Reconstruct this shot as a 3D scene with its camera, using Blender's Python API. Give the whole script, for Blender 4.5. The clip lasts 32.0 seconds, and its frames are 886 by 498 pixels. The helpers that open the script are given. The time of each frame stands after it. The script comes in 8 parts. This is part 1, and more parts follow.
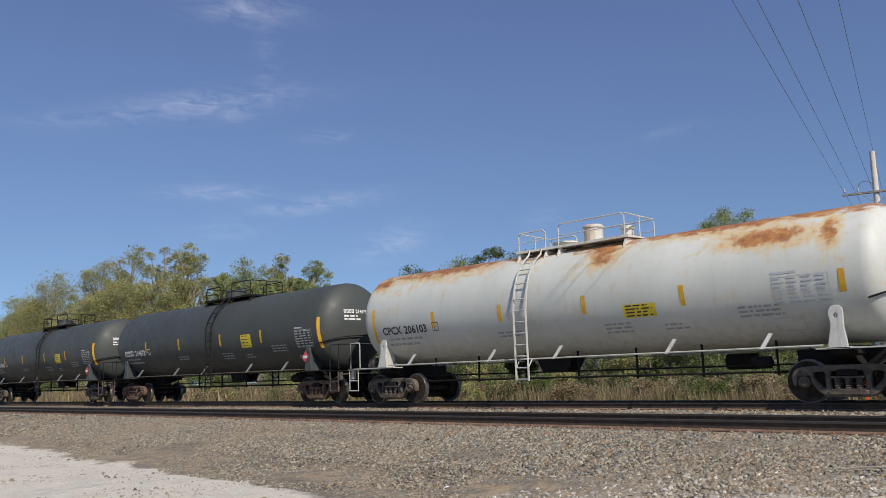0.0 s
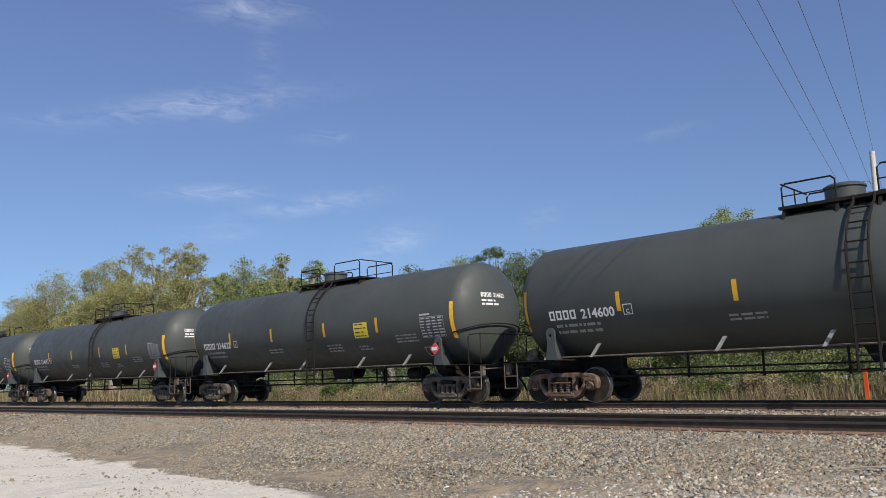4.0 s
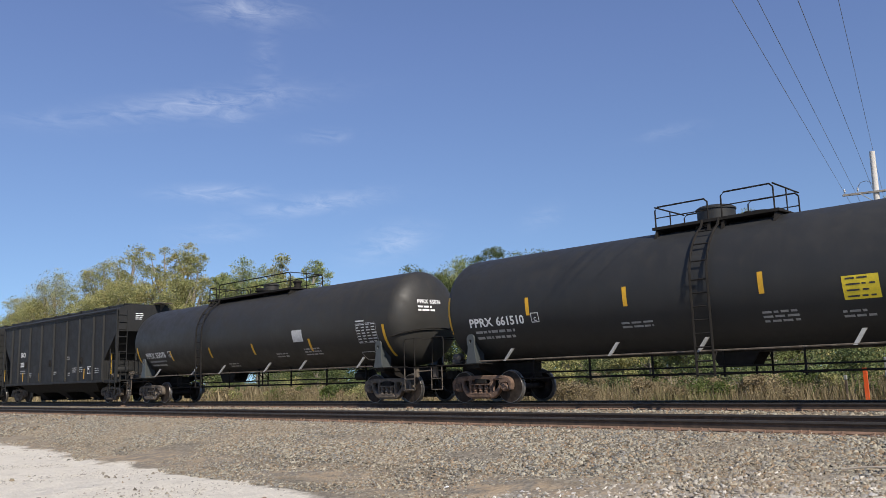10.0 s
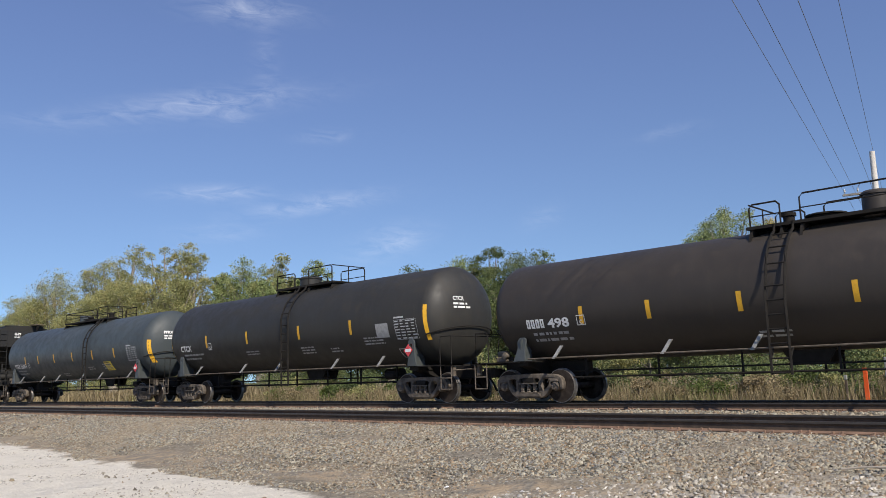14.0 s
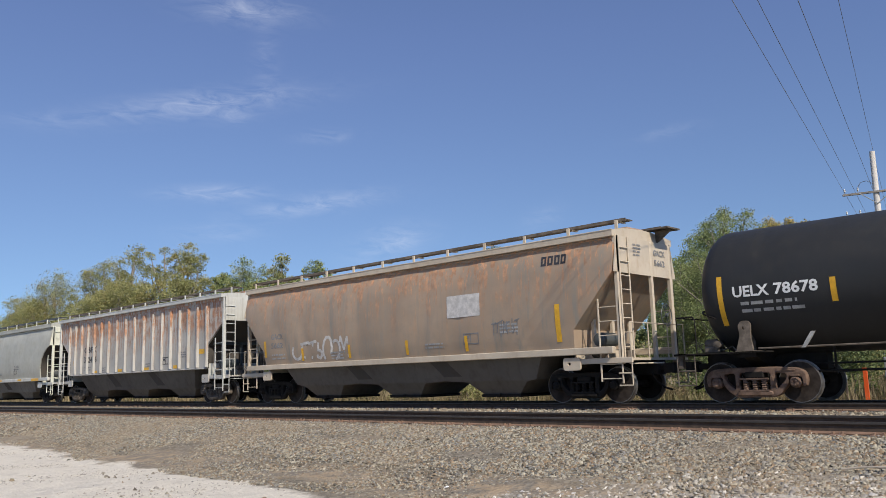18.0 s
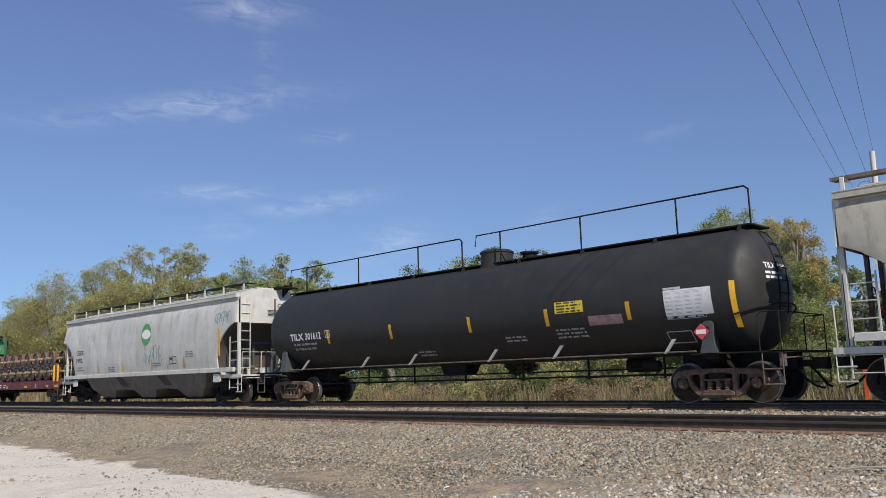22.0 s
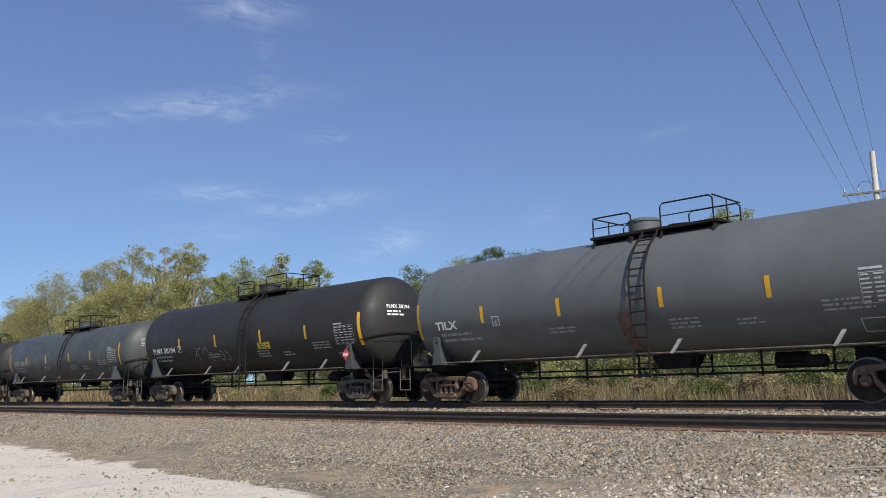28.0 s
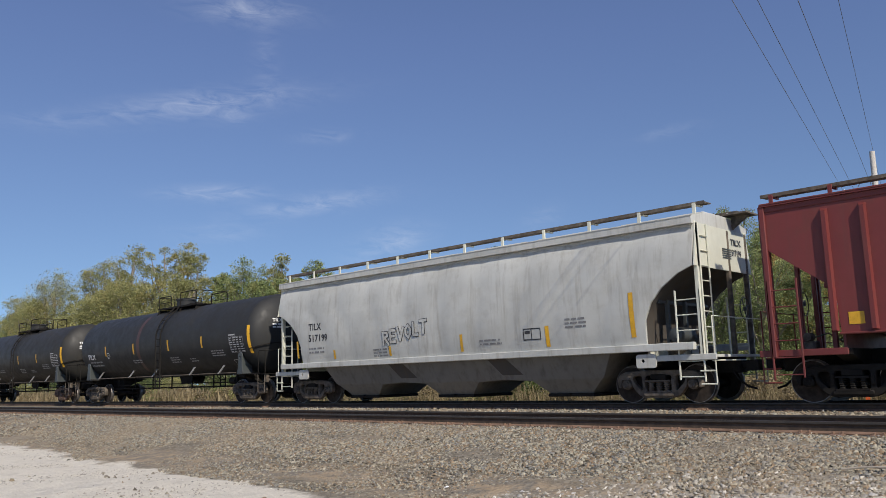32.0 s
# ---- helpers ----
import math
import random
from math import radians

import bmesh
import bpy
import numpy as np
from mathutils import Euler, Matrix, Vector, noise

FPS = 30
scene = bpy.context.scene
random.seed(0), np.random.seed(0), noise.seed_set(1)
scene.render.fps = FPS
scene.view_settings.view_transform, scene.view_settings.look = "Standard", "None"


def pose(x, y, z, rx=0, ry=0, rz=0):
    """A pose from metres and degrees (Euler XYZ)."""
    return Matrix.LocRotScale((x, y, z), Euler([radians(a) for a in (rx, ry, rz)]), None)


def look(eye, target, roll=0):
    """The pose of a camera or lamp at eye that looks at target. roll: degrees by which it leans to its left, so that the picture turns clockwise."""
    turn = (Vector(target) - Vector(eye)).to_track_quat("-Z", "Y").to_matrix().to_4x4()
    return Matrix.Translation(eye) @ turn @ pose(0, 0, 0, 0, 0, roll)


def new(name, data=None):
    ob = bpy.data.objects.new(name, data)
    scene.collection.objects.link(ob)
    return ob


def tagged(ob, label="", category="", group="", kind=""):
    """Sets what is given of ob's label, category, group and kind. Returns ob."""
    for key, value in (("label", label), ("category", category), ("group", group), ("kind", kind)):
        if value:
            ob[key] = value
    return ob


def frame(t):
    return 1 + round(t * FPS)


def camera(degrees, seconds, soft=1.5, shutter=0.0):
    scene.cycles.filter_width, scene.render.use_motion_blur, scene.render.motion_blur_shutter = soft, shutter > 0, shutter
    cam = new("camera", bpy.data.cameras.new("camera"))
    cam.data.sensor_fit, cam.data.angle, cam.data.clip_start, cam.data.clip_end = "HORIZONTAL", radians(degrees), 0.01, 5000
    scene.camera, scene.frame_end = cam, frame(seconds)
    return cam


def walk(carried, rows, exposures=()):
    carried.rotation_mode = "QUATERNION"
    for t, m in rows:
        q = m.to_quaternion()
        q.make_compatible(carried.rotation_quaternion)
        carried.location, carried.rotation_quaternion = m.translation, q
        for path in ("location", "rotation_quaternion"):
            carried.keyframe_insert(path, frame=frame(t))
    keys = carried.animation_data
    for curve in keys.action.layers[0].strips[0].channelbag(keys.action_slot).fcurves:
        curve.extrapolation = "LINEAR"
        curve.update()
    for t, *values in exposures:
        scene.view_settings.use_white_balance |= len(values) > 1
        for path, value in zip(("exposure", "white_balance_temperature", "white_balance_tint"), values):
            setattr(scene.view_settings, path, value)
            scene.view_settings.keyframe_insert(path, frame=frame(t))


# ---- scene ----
# ---------------------------------------------------------------- camera
EYE_Z = 0.78                  # above the rail heads of both tracks, which are z = 0
YAW, PITCH, LEAN = radians(43.60), radians(9.02), -1.70
AIM = Vector((-math.sin(YAW) * math.cos(PITCH), math.cos(YAW) * math.cos(PITCH), math.sin(PITCH)))
cam = camera(57.5, 32.0, soft=0.62)
EYE = Vector((0, 0, EYE_Z))
STEPS = [(0.0, -0.2), (0.6, -0.1), (1.0, 0.01), (2.0, 0.01), (3.0, 0.02), (6.0, 0.02), (7.0, 0.13), (8.0, 0.04), (9.0, 0.15), (10.0, 0.11), (12.0, 0.15), (13.0, 0.08), (16.0, 0.14), (17.0, 0.0), (18.0, 0.0), (19.0, -0.13), (20.0, -0.17), (21.0, -0.18), (22.0, 0.0), (23.0, -0.16), (24.0, -0.07), (25.0, -0.16), (26.0, -0.1), (29.0, 0.06), (30.0, 0.02), (31.0, -0.01), (32.0, -0.16)]
EXPOSURES = [(t, stops, 6500, 12) for t, stops in STEPS]
STAND = look(EYE, EYE + AIM * 50, LEAN)
walk(cam, [(0.0, STAND), (32.0, STAND)], EXPOSURES)

# ---------------------------------------------------------------- world and sun
SUN_EL, SUN_AZ = radians(40), radians(112)      # azimuth clockwise from +y

world = bpy.data.worlds.new("sky")
world.use_nodes = True
scene.world = world
wn, wl = world.node_tree.nodes, world.node_tree.links
wn.clear()
w_out, w_bg, w_sky = wn.new("ShaderNodeOutputWorld"), wn.new("ShaderNodeBackground"), wn.new("ShaderNodeTexSky")
w_sky.sky_type, w_sky.sun_disc = "NISHITA", False
w_sky.sun_elevation, w_sky.sun_rotation = SUN_EL, SUN_AZ
w_sky.air_density, w_sky.dust_density, w_sky.ozone_density = 1.0, 0.1, 4.0
w_bg.inputs["Strength"].default_value = 0.132
w_tex = wn.new("ShaderNodeTexCoord")
w_lift = wn.new("ShaderNodeVectorMath")       # a clear horizon without ground haze
w_lift.operation = "ADD"
w_lift.inputs[1].default_value = (0, 0, 0.12)
w_unit = wn.new("ShaderNodeVectorMath")
w_unit.operation = "NORMALIZE"
wl.new(w_tex.outputs["Generated"], w_lift.inputs[0])
wl.new(w_lift.outputs["Vector"], w_unit.inputs[0])
wl.new(w_unit.outputs["Vector"], w_sky.inputs["Vector"])


def wmath(op, a, b=None, c=None):
    n = wn.new("ShaderNodeMath")
    n.operation = op
    for i, value in enumerate((a, b, c)):
        if value is None:
            continue
        if isinstance(value, (int, float)):
            n.inputs[i].default_value = value
        else:
            wl.new(value, n.inputs[i])
    return n.outputs[0]


def wdot(vec):
    n = wn.new("ShaderNodeVectorMath")
    n.operation = "DOT_PRODUCT"
    wl.new(w_tex.outputs["Generated"], n.inputs[0])
    n.inputs[1].default_value = vec
    return n.outputs["Value"]


# thin cirrus: centre, direction of the streak, half length and half width in radians, density
WISPS = [
    ((-0.763, 0.487, 0.426), (0.534, 0.845, -0.01), 0.052, 0.014, 0.42),
    ((-0.827, 0.461, 0.323), (0.529, 0.832, 0.166), 0.110, 0.013, 0.42),
    ((-0.770, 0.515, 0.376), (0.572, 0.818, 0.05), 0.013, 0.031, 0.18),
    ((-0.810, 0.497, 0.311), (0.536, 0.843, 0.05), 0.021, 0.008, 0.25),
    ((-0.839, 0.496, 0.224), (0.514, 0.857, 0.032), 0.052, 0.008, 0.4),
    ((-0.776, 0.593, 0.213), (0.625, 0.767, 0.141), 0.070, 0.010, 0.42),
    ((-0.726, 0.667, 0.166), (0.686, 0.687, 0.238), 0.040, 0.016, 0.38),
    ((-0.753, 0.589, 0.293), (0.619, 0.785, 0.013), 0.031, 0.007, 0.22),
    ((-0.582, 0.790, 0.190), (0.803, 0.522, 0.288), 0.022, 0.011, 0.16),
    ((-0.847, 0.501, 0.178), (0.512, 0.859, 0.019), 0.045, 0.010, 0.2),
    ((-0.442, 0.853, 0.278), (0.896, 0.431, 0.101), 0.035, 0.007, 0.12),
    ((-0.899, 0.324, 0.293), (0.368, 0.924, 0.108), 0.042, 0.008, 0.12),
]
w_noise = wn.new("ShaderNodeTexNoise")
w_noise.inputs["Scale"].default_value = 38
w_noise.inputs["Detail"].default_value = 7
w_noise.inputs["Roughness"].default_value = 0.62
w_noise.inputs["Distortion"].default_value = 0.8
w_map = wn.new("ShaderNodeMapping")
w_map.inputs["Rotation"].default_value = (0, radians(12), radians(30))
w_map.inputs["Scale"].default_value = (1.0, 0.45, 2.4)
wl.new(w_tex.outputs["Generated"], w_map.inputs["Vector"])
wl.new(w_map.outputs["Vector"], w_noise.inputs["Vector"])
w_fray = wmath("MULTIPLY", wmath("SUBTRACT", w_noise.outputs["Fac"], 0.36), 3.2)
w_sum = None
for centre, along, half_long, half_wide, dense in WISPS:
    c, a = Vector(centre).normalized(), Vector(along).normalized()
    b = c.cross(a).normalized()
    u = wmath("DIVIDE", wdot(a), half_long)
    v = wmath("DIVIDE", wmath("SUBTRACT", wdot(b), b.dot(c)), half_wide)
    off = wmath("SUBTRACT", u, a.dot(c) / half_long)
    r2 = wmath("ADD", wmath("MULTIPLY", off, off), wmath("MULTIPLY", v, v))
    near = wmath("MULTIPLY", wmath("POWER", 2.718, wmath("MULTIPLY", r2, -0.9)), dense * 0.58)
    near = wmath("MULTIPLY", near, wmath("GREATER_THAN", wdot(c), 0.0))
    w_sum = near if w_sum is None else wmath("ADD", w_sum, near)
w_cover = wmath("MULTIPLY", w_sum, wmath("MAXIMUM", w_fray, 0.0))
w_clamp = wmath("MINIMUM", w_cover, 0.75)
w_mix = wn.new("ShaderNodeMixRGB")
wl.new(w_clamp, w_mix.inputs["Fac"])
w_hue = wn.new("ShaderNodeMixRGB")
w_hue.blend_type = "MULTIPLY"
w_hue.inputs["Fac"].default_value = 1.0
w_up = wn.new("ShaderNodeSeparateXYZ")
wl.new(w_tex.outputs["Generated"], w_up.inputs[0])
w_rise = wn.new("ShaderNodeMapRange")
w_rise.inputs["From Min"].default_value, w_rise.inputs["From Max"].default_value = 0.03, 0.40
wl.new(w_up.outputs[2], w_rise.inputs["Value"])
w_tone = wn.new("ShaderNodeMixRGB")
wl.new(w_rise.outputs["Result"], w_tone.inputs["Fac"])
w_tone.inputs["Color1"].default_value = (0.90, 0.93, 0.90, 1)
w_tone.inputs["Color2"].default_value = (1.09, 0.985, 1.07, 1)
wl.new(w_tone.outputs["Color"], w_hue.inputs["Color2"])
wl.new(w_sky.outputs["Color"], w_hue.inputs["Color1"])
wl.new(w_hue.outputs["Color"], w_mix.inputs["Color1"])
w_mix.inputs["Color2"].default_value = (6.6, 7.0, 7.8, 1)
wl.new(w_mix.outputs["Color"], w_bg.inputs["Color"])
wl.new(w_bg.outputs["Background"], w_out.inputs["Surface"])

sun_data = bpy.data.lights.new("sun", "SUN")
sun_data.energy, sun_data.angle, sun_data.color = 5.0, radians(0.55), (1.0, 0.93, 0.80)
sun = new("sun", sun_data)
sun_way = Vector((math.sin(SUN_AZ) * math.cos(SUN_EL), math.cos(SUN_AZ) * math.cos(SUN_EL), math.sin(SUN_EL)))
sun.matrix_world = look(sun_way * 60, (0, 0, 0))

# ---------------------------------------------------------------- materials
rng = random.Random(7)


class Nodes:
    """A small writer of material node trees."""

    def __init__(self, name):
        self.mat = bpy.data.materials.new(name)
        self.mat.use_nodes = True
        self.n, self.l = self.mat.node_tree.nodes, self.mat.node_tree.links
        self.bsdf = self.n["Principled BSDF"]

    def put(self, socket, value):
        if hasattr(value, "is_output"):
            self.l.new(value, socket)
        elif isinstance(value, (tuple, list)) and len(value) == 3 and socket.type == "RGBA":
            socket.default_value = (*value, 1)
        else:
            socket.default_value = value

    def coords(self, scale=(1, 1, 1), shift_by_object=False, kind="Object"):
        tex = self.n.new("ShaderNodeTexCoord")
        m = self.n.new("ShaderNodeMapping")
        m.inputs["Scale"].default_value = scale
        self.l.new(tex.outputs[kind], m.inputs["Vector"])
        if shift_by_object:
            info = self.n.new("ShaderNodeObjectInfo")
            mul = self.n.new("ShaderNodeVectorMath")
            mul.operation = "SCALE"
            mul.inputs[0].default_value = (37, 19, 53)
            self.l.new(info.outputs["Random"], mul.inputs["Scale"])
            self.l.new(mul.outputs["Vector"], m.inputs["Location"])
        return m.outputs["Vector"]

    def noise(self, vec, scale, detail=4, rough=0.55, distort=0.0):
        t = self.n.new("ShaderNodeTexNoise")
        for key, v in (("Scale", scale), ("Detail", detail), ("Roughness", rough), ("Distortion", distort)):
            t.inputs[key].default_value = v
        self.l.new(vec, t.inputs["Vector"])
        return t.outputs["Fac"]

    def ramp(self, fac, lo, hi, a=0.0, b=1.0):
        t = self.n.new("ShaderNodeMapRange")
        t.inputs["From Min"].default_value, t.inputs["From Max"].default_value = lo, hi
        t.inputs["To Min"].default_value, t.inputs["To Max"].default_value = a, b
        t.interpolation_type = "SMOOTHSTEP"
        self.l.new(fac, t.inputs["Value"])
        return t.outputs["Result"]

    def mix(self, fac, a, b, how="MIX"):
        t = self.n.new("ShaderNodeMixRGB")
        t.blend_type = how
        for key, v in (("Fac", fac), ("Color1", a), ("Color2", b)):
            self.put(t.inputs[key], v)
        return t.outputs["Color"]

    def math(self, op, a, b=0.0):
        t = self.n.new("ShaderNodeMath")
        t.operation = op
        self.put(t.inputs[0], a)
        self.put(t.inputs[1], b)
        return t.outputs[0]

    def axis(self, vec, which):
        t = self.n.new("ShaderNodeSeparateXYZ")
        self.l.new(vec, t.inputs[0])
        return t.outputs[which]

    def random(self):
        return self.n.new("ShaderNodeObjectInfo").outputs["Random"]

    def island(self):
        return self.n.new("ShaderNodeNewGeometry").outputs["Random Per Island"]

    def bump(self, height, strength, distance=0.01):
        t = self.n.new("ShaderNodeBump")
        t.inputs["Strength"].default_value, t.inputs["Distance"].default_value = strength, distance
        self.l.new(height, t.inputs["Height"])
        self.l.new(t.outputs["Normal"], self.bsdf.inputs["Normal"])

    def done(self, color, rough=0.6, metal=0.0, spec=None):
        self.put(self.bsdf.inputs["Base Color"], color)
        self.put(self.bsdf.inputs["Roughness"], rough)
        self.bsdf.inputs["Metallic"].default_value = metal
        if spec is not None:
            self.bsdf.inputs["Specular IOR Level"].default_value = spec
        return self.mat


def tint(c, k):
    return tuple(min(1.0, x * k) for x in c)


def paint(name, base, dirt=(0.16, 0.13, 0.10), dirt_amount=0.25, rust=0.0, rust_low=2.0, rust_high=4.4, rough=0.5, fade=0.12, rust_color=(0.23, 0.085, 0.035), streak=0.3, spec=0.5):
    """Weathered car paint: cloudy fading, grime, vertical streaks, and rust that runs down from above."""
    m = Nodes(name)
    p = m.coords(shift_by_object=True)
    st = m.coords((2.6, 2.6, 0.22), shift_by_object=True)
    cloud = m.noise(p, 0.45, 5, 0.6)
    color = m.mix(m.ramp(cloud, 0.3, 0.72), tint(base, 1 - fade), tint(base, 1 + fade))
    streaks = m.noise(st, 1.9, 6, 0.65)
    color = m.mix(m.math("MULTIPLY", m.ramp(streaks, 0.48, 0.74), streak * dirt_amount * 2.2), color, dirt)
    grime = m.noise(p, 2.3, 6, 0.7)
    color = m.mix(m.math("MULTIPLY", m.ramp(grime, 0.45, 0.8), dirt_amount), color, dirt)
    if rust > 0:
        z = m.axis(m.coords(), 2)
        high = m.ramp(z, rust_low, rust_high)
        runs = m.math("ADD", m.math("MULTIPLY", m.noise(st, 3.6, 8, 0.7), 0.68), m.math("MULTIPLY", m.noise(p, 1.5, 6, 0.7), 0.32))
        where = m.math("MULTIPLY", m.ramp(m.math("ADD", runs, m.math("MULTIPLY", high, 0.08)), 0.61 - 0.11 * rust, 0.68 - 0.10 * rust), high)
        tone = m.mix(m.ramp(m.noise(p, 5, 5), 0.35, 0.7), rust_color, tint(rust_color, 1.9))
        color = m.mix(m.math("MULTIPLY", where, 0.92), color, tone)
    m.bump(m.noise(p, 9, 5, 0.6), 0.06, 0.02)
    return m.done(color, m.ramp(grime, 0.3, 0.8, rough - 0.08, rough + 0.16), spec=spec)


def plain(name, base, rough=0.6, metal=0.0, vary=0.18, scale=6.0, grain=40, bump=0.1, by_object=True, spec=0.5):
    """A plain surface with two scales of variation."""
    m = Nodes(name)
    p = m.coords(shift_by_object=by_object)
    a = m.ramp(m.noise(p, scale, 5), 0.3, 0.7)
    color = m.mix(a, tint(base, 1 - vary), tint(base, 1 + vary))
    color = m.mix(m.ramp(m.noise(p, grain, 3), 0.45, 0.75, 0, 0.35), color, tint(base, 0.6))
    m.bump(m.noise(p, grain, 4), bump, 0.01)
    return m.done(color, rough, metal, spec)


